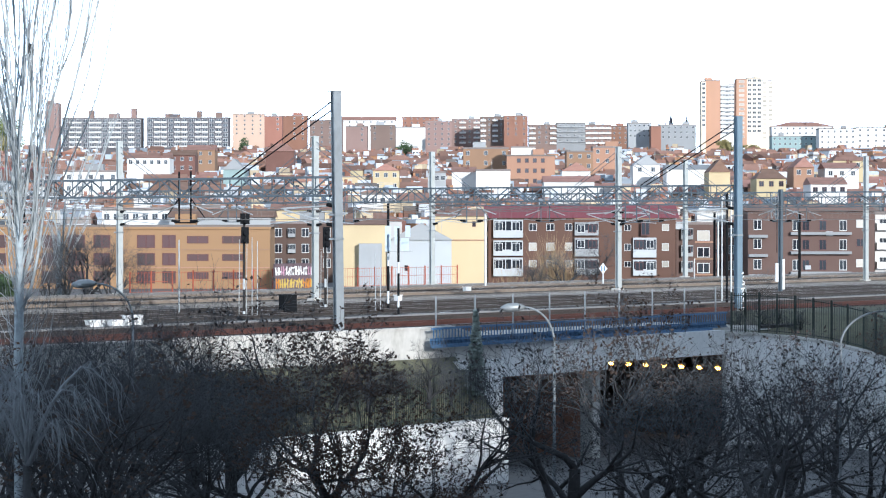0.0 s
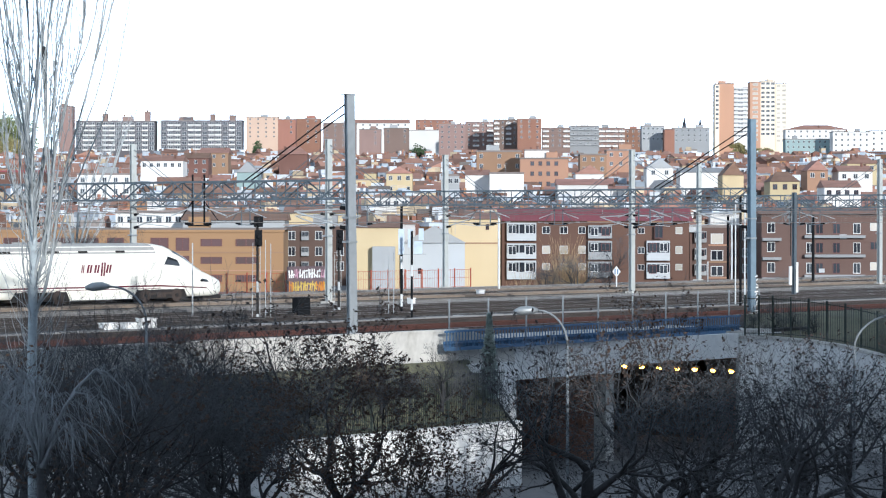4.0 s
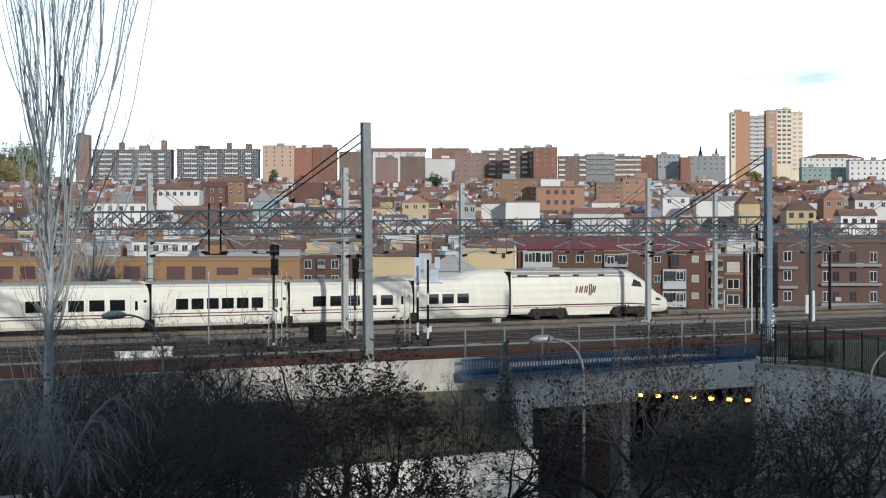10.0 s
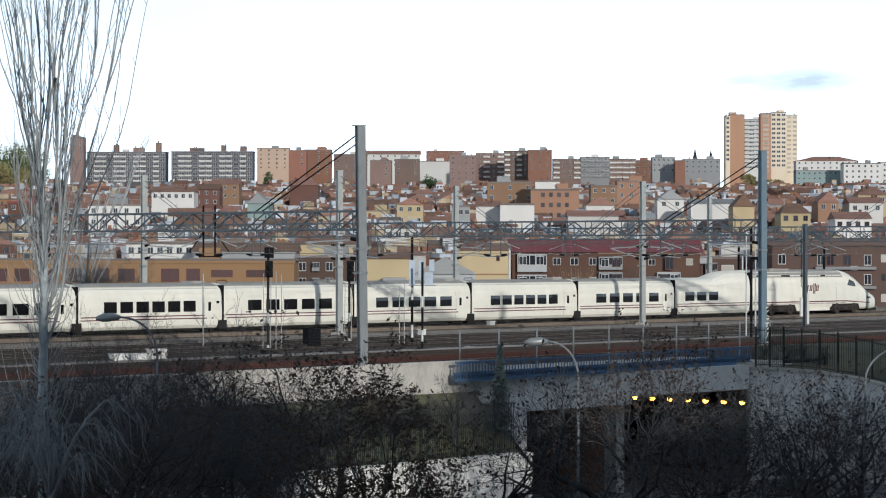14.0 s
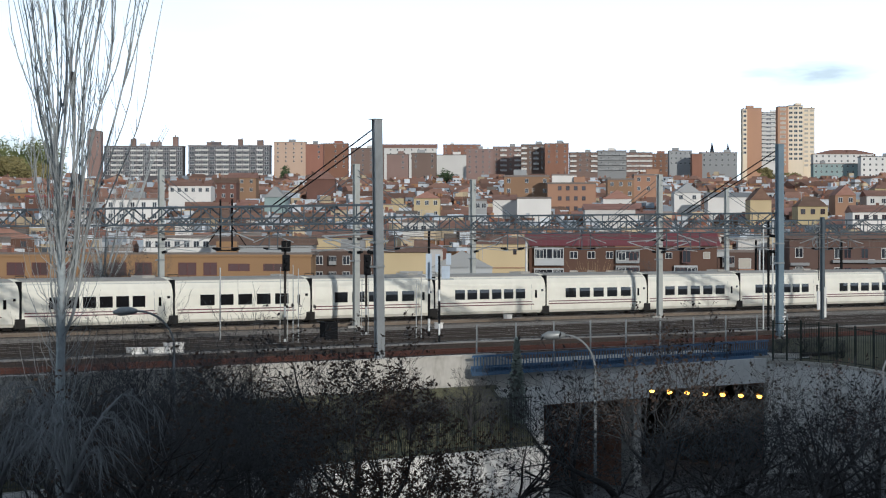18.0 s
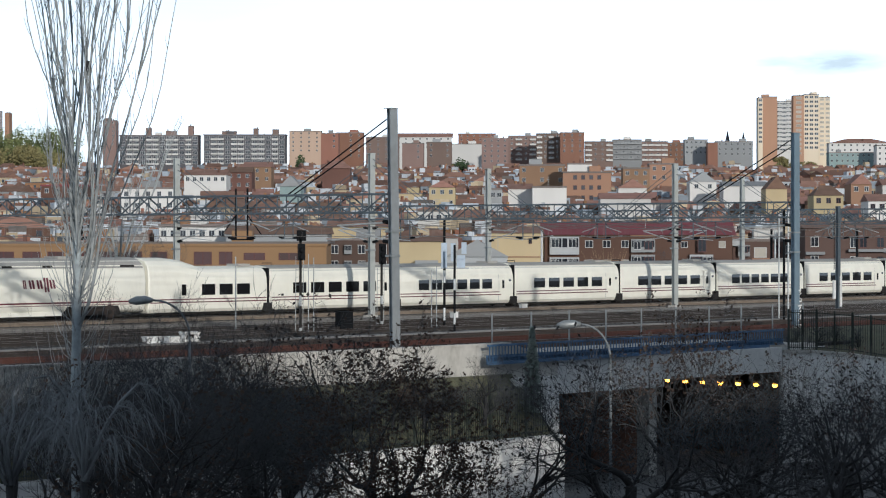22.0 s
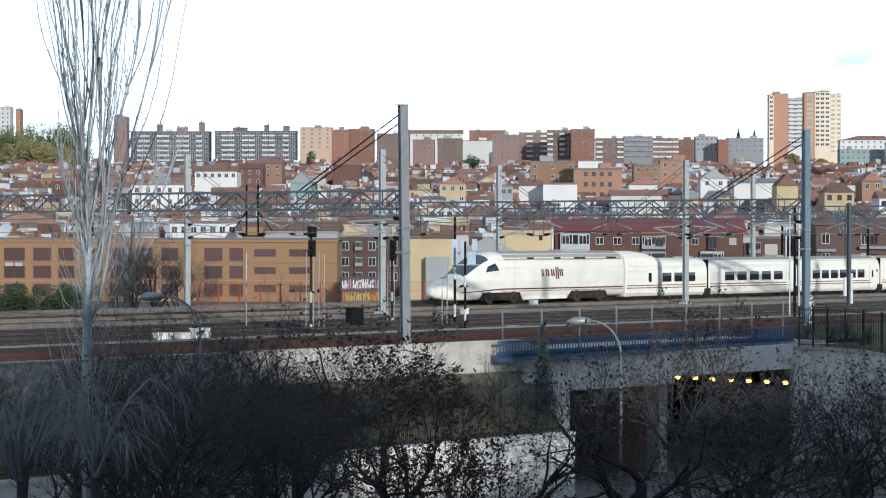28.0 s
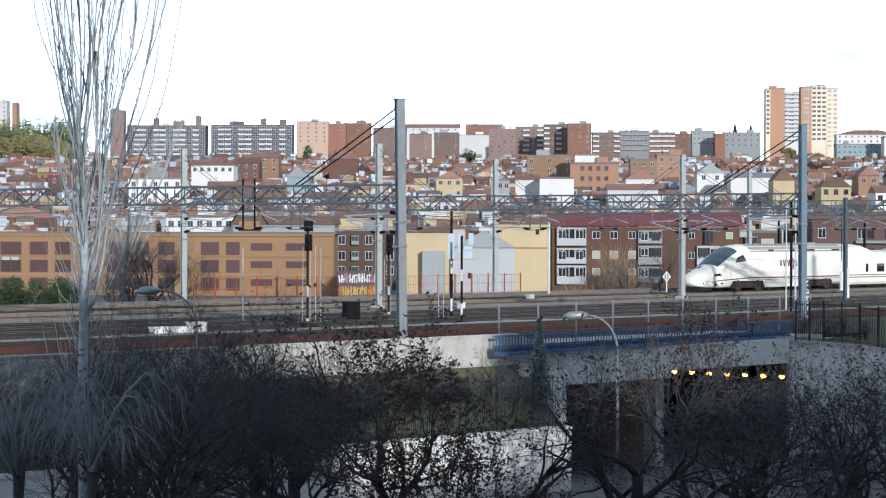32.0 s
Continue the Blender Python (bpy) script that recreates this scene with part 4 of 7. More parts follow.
def coach(train, x, windows, end=0):
    """A low coach whose front end is at x. end: +1 or -1 where it rises to meet a power car in front or behind."""
    L = END_L if end else COACH_L
    hi, lo = 3.98, 3.37
    st = [(-L + 0.09, 1.38, 0.4, lo - 0.06), (-L + 0.16, HALF, 0.27, lo), (-0.16, HALF, 0.27, lo), (-0.09, 1.38, 0.4, lo - 0.06)]
    if end > 0:
        st = [(-L + 0.12, 1.40, 0.42, lo - 0.05), (-L + 0.2, HALF, 0.27, lo), (-5.2, HALF, 0.27, lo), (-4.6, HALF, 0.27, lo + 0.18), (-3.4, HALF, 0.27, lo + 0.48),
              (-2.2, HALF, 0.27, hi - 0.02), (-0.2, HALF, 0.27, hi), (-0.12, 1.42, 0.4, hi - 0.04)]
    if end < 0:
        st = [(-L + 0.12, 1.42, 0.4, hi - 0.04), (-L + 0.2, HALF, 0.27, hi), (-L + 2.2, HALF, 0.27, hi - 0.02), (-L + 3.4, HALF, 0.27, lo + 0.48),
              (-L + 4.6, HALF, 0.27, lo + 0.18), (-L + 5.2, HALF, 0.27, lo), (-0.2, HALF, 0.27, lo), (-0.12, 1.40, 0.42, lo - 0.05)]
    sh = Shell(st)
    # the sides keep their width up to the eaves of the low roof
    car = part("coach", sh.body(), TRAIN_W, train, "white low-floor coach with tinted windows", pose(x, 0, 0), smooth=False)
    for side in (-1, 1):
        for x0, x1 in windows:
            part("window", sh.patch(rect(x0, x1, 1.42, 2.16), side), TRAIN_G, car)
        for z in (0.92, 1.12):
            part("stripe", sh.patch(rect(-L + 0.25, -0.25 - (1.3 if not end else 0), z, z + 0.07), side, 0.008, 10, 1), TRAIN_R, car)
        if not end:
            d = part("door", sh.patch(rect(-1.75, -0.85, 0.5, 2.5), side, 0.02), TRAIN_W, car, "plain white plug door")
            part("door_window", sh.patch(rect(-1.45, -1.2, 1.45, 2.05), side, 0.03, 1, 2), TRAIN_G, d)
            part("display", sh.patch(rect(-0.68, -0.42, 1.95, 2.12), side, 0.02, 1, 1), TRAIN_G, car)
            part("seam", sh.patch(rect(-1.83, -1.78, 0.5, 2.5), side, 0.012, 1, 3), TRAIN_D, car)
    part("roof_band", sh.top(-L + 0.3, -0.3, 0.36, 0.64, 0.02), TRAIN_ROOF, car, "stained pale grey roof") if not end else None
    part("bellows", Kit().box(-0.09, 0.09, -1.4, 1.4, 0.5, 3.2 if end <= 0 else 3.8), BLACK, car, "black gangway bellows")
    w = Kit()
    if not end:
        wheel(w, 0, 0.4, 0.4)
        part("wheelset", w, UNDER, car)
        part("axle_frame", Kit().box(-0.6, 0.6, -1.2, 1.2, 0.45, 0.8), UNDER, car)
    if end <= 0:
        part("wheel_well", Kit().box(-0.5, 0.3, -1.476, 1.476, 0.2, 0.8), UNDER, car, "dark wheel opening")
    part("roof_rail", Kit().tube([(-L + 0.3, -0.4, lo - 0.02), (-L + 0.34, -0.4, lo + 0.16), (-L + 1.2, -0.4, lo + 0.16), (-L + 1.24, -0.4, lo - 0.02)], [0.03] * 4, 5), UNDER, car, "dark rooftop rail") if end >= 0 and not end else None
    part("gutter", sh.patch(rect(-L + 0.35, -0.35, 2.98, 3.01), -1, 0.012, 8, 1), TRAIN_D, car) if not end else None
    part("underframe", Kit().box(-L + 0.9, -0.9, -1.25, 1.25, 0.2, 0.45), UNDER, car)
    if end <= 0:
        part("roof_unit", Kit().box(-2.1, -1.0, -0.6, 0.6, lo - 0.04, lo + 0.13), TRAIN_ROOF, car, "grey rooftop air unit")
    return L


def power_car(train, m, logo=True):
    """A duck-billed power car; its nose points to +x and lies at 0."""
    st = [(-POWER_L + 0.12, 1.42, 0.5, 3.9), (-POWER_L + 0.25, HALF, 0.42, 4.0), (-7.4, HALF, 0.42, 4.0), (-6.8, HALF, 0.42, 3.99), (-6.2, HALF, 0.4, 3.95),
          (-5.6, 1.46, 0.38, 3.86), (-4.9, 1.45, 0.36, 3.6), (-4.2, 1.43, 0.34, 3.26), (-3.5, 1.4, 0.33, 2.84), (-2.9, 1.36, 0.32, 2.46), (-2.3, 1.29, 0.32, 2.14),
          (-1.6, 1.17, 0.33, 1.9), (-1.0, 1.0, 0.36, 1.7), (-0.5, 0.78, 0.44, 1.5), (-0.15, 0.48, 0.58, 1.3), (0.0, 0.2, 0.76, 1.12)]
    sh = Shell(st)
    car = part("power_car", sh.body(), TRAIN_W, train, "white duck-billed power car with maroon stripe", m, smooth=True)
    part("roof_panel", sh.top(-POWER_L + 0.3, -6.9, 0.285, 0.715, 0.012), TRAIN_ROOF, car, "stained grey roof")
    part("windscreen", sh.top(-5.25, -2.6, 0.325, 0.675, 0.025), TRAIN_WS, car, "dark raked windscreen")
    part("nose_hatch", sh.top(-2.25, -1.75, 0.38, 0.48, 0.02), TRAIN_G, car)
    for side in (-1, 1):
        part("cab_window", sh.patch([(-6.25, 2.55), (-4.75, 2.42), (-5.0, 2.85), (-5.85, 3.1)], side, 0.02), TRAIN_G, car)
        part("headlight", sh.patch([(-2.9, 1.34), (-1.9, 1.28), (-2.1, 1.46), (-2.7, 1.54)], side, 0.02), TRAIN_G, car, "dark swept headlight")
        part("door", sh.patch(rect(-8.0, -7.3, 0.75, 2.75), side, 0.016), TRAIN_W, car, "white cab door")
        part("seam", sh.patch(rect(-8.06, -8.0, 0.75, 2.8), side, 0.012, 1, 3), TRAIN_D, car)
        part("stripe", sh.patch(rect(-POWER_L + 0.3, -6.5, 1.06, 1.16), side, 0.012, 16, 1), TRAIN_R, car)
        part("stripe", sh.patch([(-6.5, 1.06), (-2.2, 0.86), (-2.2, 0.93), (-6.5, 1.16)], side, 0.012, 12, 1), TRAIN_R, car)
        part("stripe", sh.patch(rect(-POWER_L + 0.3, -6.5, 0.92, 0.96), side, 0.012, 16, 1), TRAIN_R, car)
        for i, (x0, x1) in enumerate(((-10.4, -9.6), (-13.6, -12.8), (-16.6, -15.2), (-20.4, -19.2))):
            part("roof_grille", sh.patch(rect(x0, x1, 3.38, 3.66), side, 0.015), UNDER, car, "dark roof-edge grille")
        for i, (x0, w, h) in enumerate(((-13.5, 0.32, 0.45), (-13.05, 0.55, 0.45), (-12.42, 0.55, 0.45), (-11.85, 0.5, 0.75), (-11.4, 0.55, 0.45))):
            x0 = x0 if side < 0 else -24.6 - x0 - w
            c = [(x0, 2.05 - (h > 0.5) * 0.22), (x0 + w * 0.75, 2.05 - (h > 0.5) * 0.22), (x0 + w, 2.6 + (h > 0.5) * 0.15), (x0 + w * 0.25, 2.6 + (h > 0.5) * 0.15)]
            for q in range(2):
                a, b = (0, 0.42) if q == 0 else (0.6, 1)
                lo = [Vector(c[0]).lerp(Vector(c[1]), s) for s in (a, b)]
                hi = [Vector(c[3]).lerp(Vector(c[2]), s) for s in (b, a)]
                part("emblem_bar", sh.patch([*lo, *hi], side, 0.016, 1, 2), TRAIN_R, car, "maroon slanted emblem bar")
    for x in (-6.5, -16.8):
        well = [(x + o, y, z) for y in (-1.476, 1.476) for o, z in ((-2.4, 0.25), (2.4, 0.25), (2.1, 0.86), (-2.1, 0.86))]
        part("bogie_well", Kit().add(well, [(0, 1, 2, 3), (7, 6, 5, 4), (0, 4, 5, 1), (2, 6, 7, 3), (1, 5, 6, 2), (3, 7, 4, 0)]), UNDER, car, "dark bogie opening")
        part("bogie_frame", Kit().box(x - 1.9, x + 1.9, -1.495, 1.495, 0.52, 0.66), WHEEL, car)
        part("spring", Kit().box(x - 0.4, x + 0.4, -1.5, 1.5, 0.32, 0.52), WHEEL, car)
        for o in (-1.4, 1.4):
            k = Kit()
            k.tube([(x + o, -1.49, 0.46), (x + o, -1.48, 0.46), (x + o, 1.48, 0.46), (x + o, 1.49, 0.46)], [0.3, 0.46, 0.46, 0.3], 16)
            part("wheelset", k, WHEEL, car)
            for y in (-1.5, 1.5):
                part("axle_box", Kit().tube([(x + o, y - 0.03, 0.46), (x + o, y + 0.03, 0.46)], [0.14, 0.14], 10), UNDER, car)
    part("skirt", Kit().box(-14.3, -9.0, -1.4, 1.4, 0.28, 0.55), TRAIN_W, car)
    part("pantograph_well", Kit().box(-17.5, -14.5, -0.7, 0.7, 3.9, 4.1), TRAIN_ROOF, car, "folded roof gear")
    part("plough", Kit().box(-2.2, -0.5, -0.9, 0.9, 0.12, 0.4), UNDER, car)


train = thing("high_speed_train", "long white high-speed train with maroon stripes on the tracks", "train")
power_car(train, pose(0, 0, 0))
pos = -POWER_L
six = [(-10.7 + 1.4 * i, -9.6 + 1.4 * i) for i in range(6)]
five = [(-10.6 + 1.75 * i, -9.3 + 1.75 * i) for i in range(5)]
pos -= coach(train, pos, [(-9.6, -8.3), (-7.9, -6.6), (-6.2, -4.9)], 1)
for i in range(9):
    pos -= coach(train, pos, six if i % 3 == 1 else five)
pos -= coach(train, pos, [(-6.2, -5.0), (-4.6, -3.4), (-3.0, -1.8), (-8.0, -7.6)], -1)
power_car(train, pose(pos - POWER_L, 0, 0, 0, 0, 180))


# ---- trees ----
def twist(d, angle, rnd):
    axis = Vector((rnd.uniform(-1, 1), rnd.uniform(-1, 1), rnd.uniform(-1, 1))).cross(d)
    return (Matrix.Rotation(angle, 3, axis.normalized() if axis.length > 1e-3 else Vector((1, 0, 0))) @ d).normalized()


def grow(kits, rnd, p, d, length, radius, level, style):
    """Adds a bough and all that springs from it. kits: trunk, limbs, twigs, leaves."""
    steps = 5 if level < 2 else 3 if level < 4 else 2
    pts, dirs = [p], [d]
    for i in range(steps):
        d = twist(d, rnd.uniform(0, style["wobble"]) * (0.4 if level == 0 else 1), rnd)
        d = (d + Vector((0, 0, style["lift"] if level < style["droop_from"] else style["droop"]))).normalized()
        pts.append(pts[-1] + d * (length / steps))
        dirs.append(d)
    tip = radius * (0.62 if level == 0 else 0.4)
    radii = [radius + (tip - radius) * i / steps for i in range(steps + 1)]
    kits[0 if level == 0 else 1 if level < 3 else 2].tube(pts, radii, (8, 6, 5, 3, 3, 3)[min(level, 5)], cap=level < 3)
    if level >= style["levels"]:
        for q in pts[1:]:
            for _ in range(style.get("clump", 1) if rnd.random() < style["leaves"] else 0):
                s = rnd.uniform(0.018, 0.042) * style.get("leaf", 1.0)
                n = Vector((rnd.uniform(-1, 1), rnd.uniform(-1, 1), rnd.uniform(-1, 1))).normalized() * s
                o = n.orthogonal().normalized() * s * 0.6
                kits[3].add([q, q + n + o, q + 2 * n, q + n - o], [(0, 1, 2, 3)])
        return
    count = style["kids"][min(level, len(style["kids"]) - 1)]
    for i in range(count):
        s = rnd.uniform(0.35 if level else style["clear"], 1.0) if i else 1.0
        j = min(int(s * steps), steps - 1)
        q = pts[j].lerp(pts[j + 1], s * steps - j)
        ang = rnd.uniform(*style["fork"]) * (0.35 if i == 0 and level else 1)
        kid = twist(dirs[j + 1], ang, rnd)
        grow(kits, rnd, q, kid, length * rnd.uniform(*style["shrink"]), max(radii[j + 1] * (rnd.uniform(0.62, 0.85) if level < 2 else rnd.uniform(0.45, 0.7)), style.get("least", 0.006)), level + 1, style)


ROUND = dict(levels=5, kids=(5, 5, 4, 4, 4), fork=(0.4, 1.05), shrink=(0.54, 0.78), wobble=0.42, lift=0.05, droop=0.0, droop_from=9, leaves=0.05, clear=0.6, least=0.0055)
LEAFY = dict(ROUND, leaves=0.75, clump=4, kids=(5, 5, 4, 4, 4), lift=0.1, leaf=1.55)
OPEN = dict(ROUND, kids=(4, 5, 4, 4, 3), leaf=1.7, leaves=0.3, fork=(0.5, 1.1), lift=0.03)
TREES = {}


def tree(kind, seed, style, trunk, radius, label, x, y, z, turn, tall):
    """A tree of the given height; later ones of a kind share its meshes."""
    key = (kind, seed)
    if key in TREES:
        first, h = TREES[key]
        ob = copy_thing(first, pose(x, y, z, 0, 0, turn))
        ob.matrix_basis = pose(x, y, z, 0, 0, turn) @ Matrix.Scale(tall / h, 4)
        return ob
    rnd, kits = random.Random(seed), [Kit(), Kit(), Kit(), Kit()]
    grow(kits, rnd, Vector((0, 0, -0.2)), Vector((0, 0, 1)), trunk, radius, 0, style)
    ob = thing(kind, label, "tree", "bare street trees")
    part("trunk", kits[0], BARK, ob, smooth=True)
    part("branchwork", kits[1], BARK, ob, smooth=True)
    part("crown", kits[2], TWIG, ob, kind="stuff")
    if kits[3].f:
        part("foliage", kits[3], LEAF_D if kind == "evergreen_tree" else LEAF_B if "brown" in label else LEAF_P, ob, kind="stuff")
    h = max(p[2] for k in kits for p in k.v)
    ob.matrix_basis = pose(x, y, z, 0, 0, turn) @ Matrix.Scale(tall / h, 4)
    TREES[key] = ob, h
    return ob


def plant(kind, seed, style, trunk, radius, label, u, depth, turn, tall, z=-7.0):
    p = spot(u, depth)
    tree(kind, seed, style, trunk, radius, label, p.x, p.y, z, turn, tall)


BARE, BROWN = "bare dark winter tree beside the street", "winter tree with withered brown leaves beside the street"
DARK = "dense dark evergreen tree beside the street"
DENSE = dict(ROUND, leaves=1.0, clear=0.75, kids=(6, 6, 5, 5, 5), wobble=0.45, lift=0.04)
HIGH = dict(ROUND, shrink=(0.46, 0.7), kids=(5, 5, 4, 4, 4), clear=0.8, lift=0.09)
TOPPY = dict(OPEN, leaves=0.5, leaf=2.0, kids=(5, 5, 4, 4, 4), shrink=(0.48, 0.72), lift=0.1, clear=0.6)
WIDE = dict(ROUND, kids=(6, 5, 4, 4, 3), fork=(0.7, 1.25), lift=0.03, shrink=(0.6, 0.82), leaves=0.3, leaf=1.8)
LOW = dict(ROUND, clear=0.2, kids=(7, 5, 5, 4, 3), lift=0.02)
KINDS = dict(a=("street_tree", 11, ROUND, 2.9, 0.2, BARE), b=("street_tree", 12, LEAFY, 3.6, 0.19, BROWN), c=("street_tree", 13, OPEN, 4.2, 0.19, BARE),
             d=("street_tree", 14, OPEN, 3.2, 0.2, BARE), e=("evergreen_tree", 15, DENSE, 2.9, 0.18, DARK), h=("street_tree", 17, HIGH, 5.6, 0.17, BARE),
             o=("street_tree", 18, TOPPY, 4.6, 0.15, BROWN), l=("street_tree", 16, LOW, 1.9, 0.16, BARE), w=("street_tree", 19, WIDE, 3.0, 0.2, BARE))
# along the near kerb
for kind, u, depth, turn, tall in (("b", -44, 76, 0, 10.7), ("c", 5, 77, 20, 9.8), ("l", 140, 74, 80, 5.2), ("o", -141, 64, 0, 10.6), ("h", -177, 74, 20, 11.6), ("h", -158, 82, 280, 10.4),
                                   ("h", -171, 70, 40, 10.3), ("h", -149, 72, 170, 10.5), ("a", -157, 68, 30, 10.6), ("a", -136, 76, 210, 10.2), ("h", -188, 73, 80, 9.7), ("h", -131, 75, 140, 9.8), ("e", -68, 74, 200, 3.6), ("b", -24, 74, 100, 7.6)):
    plant(*KINDS[kind], u, depth, turn, tall)
# along the middle of the street
for kind, u, depth, turn, tall in (("e", -101, 80, 0, 8.6), ("d", 51, 80, 40, 10.2), ("w", 122, 80, 130, 10.4), ("d", 82, 84, 200, 7.6), ("a", 172, 82, 250, 8.6), ("h", -136, 88, 90, 9.6),
                                   ("e", -80, 86, 60, 7.2)):
    plant(*KINDS[kind], u, depth, turn, tall)
# before the retaining wall
for kind, u, depth, turn, tall in (("a", 104, 96, 300, 8.0), ("h", -195, 92, 10, 10.0), ("d", -84, 92, 260, 10.8), ("h", -118, 98, 210, 11.2), 
                                   ("a", -100, 100, 10, 11.2), ("o", 72, 98, 70, 10.6), ("w", 140, 94, 240, 9.4), ("w", 98, 90, 20, 9.0), ("o", 158, 90, 10, 9.6)):
    plant(*KINDS[kind], u, depth, turn, tall)
# low growth on the bank before the parapet
for i in range(15):
    plant(*KINDS["bl"[i % 3 > 0]][:5], "low bare shrub on the grass bank", -128 + 9.2 * i + 3 * math.sin(5 * i), 100.5 + 0.95 * i, 47 * i, 2.6 + 0.6 * math.sin(3 * i), -3.0)
for i in range(9):
    plant(*KINDS["bl"[i % 3 > 0]][:5], "low bare shrub on the grass bank", -206 + 8.8 * i + 3 * math.sin(4 * i), 95.5 + 0.5 * i, 61 * i, 3.0 + 0.7 * math.sin(2 * i), -3.0)
# scrub by the fence at the bridge's end
for u, depth, turn, tall in ((119, 141, 0, 1.9), (127, 142, 90, 2.3), (134, 142, 200, 2.0), (143, 141, 30, 1.7)):
    plant(*KINDS["l"][:5], "low bare scrub beside the street fence", u, depth, turn, tall, -1.1)
# bare shrubs beyond the tracks
for u, depth, turn, tall in ((-150, 205, 0, 9.6), (-142, 207, 60, 10.8), (-134, 206, 120, 8.6), (-158, 204, 200, 7.5), (36, 262, 20, 6.0), (48, 262, 90, 7.5), (58, 264, 150, 6.0), (130, 262, 10, 5.0)):
    plant(*KINDS["a"][:5], "bare winter shrub beyond the tracks", u, depth, turn, tall, -4.0)

def reeds(u0, u1, depth, n, tall):
    """Dry upright stalks at the foot of a block."""
    rnd = random.Random(9)
    p = spot((u0 + u1) / 2, depth, -4)
    ob = thing("dry_reeds", "tall dry tan reeds before the brick block", "shrub", m=Matrix.Translation(p))
    k, half = Kit(), (u1 - u0) * depth / 2000
    for _ in range(n):
        q = ASIDE * rnd.uniform(-half, half) + AHEAD * rnd.uniform(-1, 1)
        h = tall * rnd.uniform(0.5, 1.0) * (1 - 0.5 * abs(q.dot(ASIDE)) / half)
        d = ASIDE * rnd.gauss(0, 0.16) + AHEAD * rnd.gauss(0, 0.1)
        k.tube([q + Vector((0, 0, -0.2)), q + d * h * 0.4 + Vector((0, 0, h * 0.6)), q + d * h + Vector((0, 0, h))], [0.03, 0.022, 0.008], 3, cap=False)
    part("stalk_clump", k, STRAW, ob, kind="stuff")


reeds(33, 54, 268, 420, 8.6)
reeds(20, 34, 266, 120, 5.0)
plant(*KINDS["h"][:5], "bare winter tree before a brick block", 60, 268, 30, 9.5, -4.0)


def weeping(u, depth, tall, seed):
    """A tree whose boughs arch over and end in hanging strands."""
    rnd = random.Random(seed)
    ob = thing("weeping_tree", "weeping tree with pale grey hanging twigs", "tree", "bare street trees", Matrix.Translation(spot(u, depth, -7)))
    trunk, boughs, strands = Kit(), Kit(), Kit()
    fork = tall * 0.7
    trunk.tube([(0, 0, -0.2), (0.05, 0, fork * 0.5), (0, 0.06, fork)], [0.15, 0.12, 0.1], 8)
    for i in range(11):
        a, r = i * 2.4 + rnd.uniform(-0.7, 0.7), rnd.uniform(0.6, 2.3)
        up = (tall - fork) * rnd.uniform(0.35, 1.0)
        pts = [Vector((math.cos(a) * r * t + rnd.gauss(0, 0.05), math.sin(a) * r * t + rnd.gauss(0, 0.05), fork + up * math.sin(t * 2.3))) for t in (0, 0.2, 0.4, 0.6, 0.8, 1.0)]
        boughs.tube(pts, [0.06, 0.05, 0.04, 0.03, 0.02, 0.01], 5)
        for _ in range(20):
            t = rnd.uniform(0.3, 1.0) * 5
            p = pts[min(int(t), 4)].lerp(pts[min(int(t), 4) + 1], t - min(int(t), 4))
            b = a + rnd.gauss(0, 1.0)
            out, drop = Vector((math.cos(b), math.sin(b), 0)) * rnd.uniform(0.2, 1.1), rnd.uniform(0.2, 1.1)
            q = [p, p + out * 0.35 + Vector((0, 0, 0.16)), p + out * 0.7 + Vector((0, 0, 0.1 - drop * 0.3)), p + out + Vector((rnd.gauss(0, 0.05), rnd.gauss(0, 0.05), -drop))]
            strands.tube(q, [0.011, 0.009, 0.007, 0.004], 3, cap=False)
            for _ in range(3):
                k = rnd.choice((1, 2))
                b = q[k].lerp(q[k + 1], rnd.random())
                strands.tube([b, b + out * 0.25 + Vector((rnd.gauss(0, 0.1), rnd.gauss(0, 0.1), -rnd.uniform(0.1, 0.5)))], [0.007, 0.003], 3, cap=False)
    part("trunk", trunk, BARK, ob, smooth=True)
    part("branchwork", boughs, TWIG_P, ob, smooth=True)
    part("crown", strands, TWIG_P, ob, kind="stuff")


weeping(-166, 60, 9.3, 1)
weeping(-196, 64, 8.6, 3)


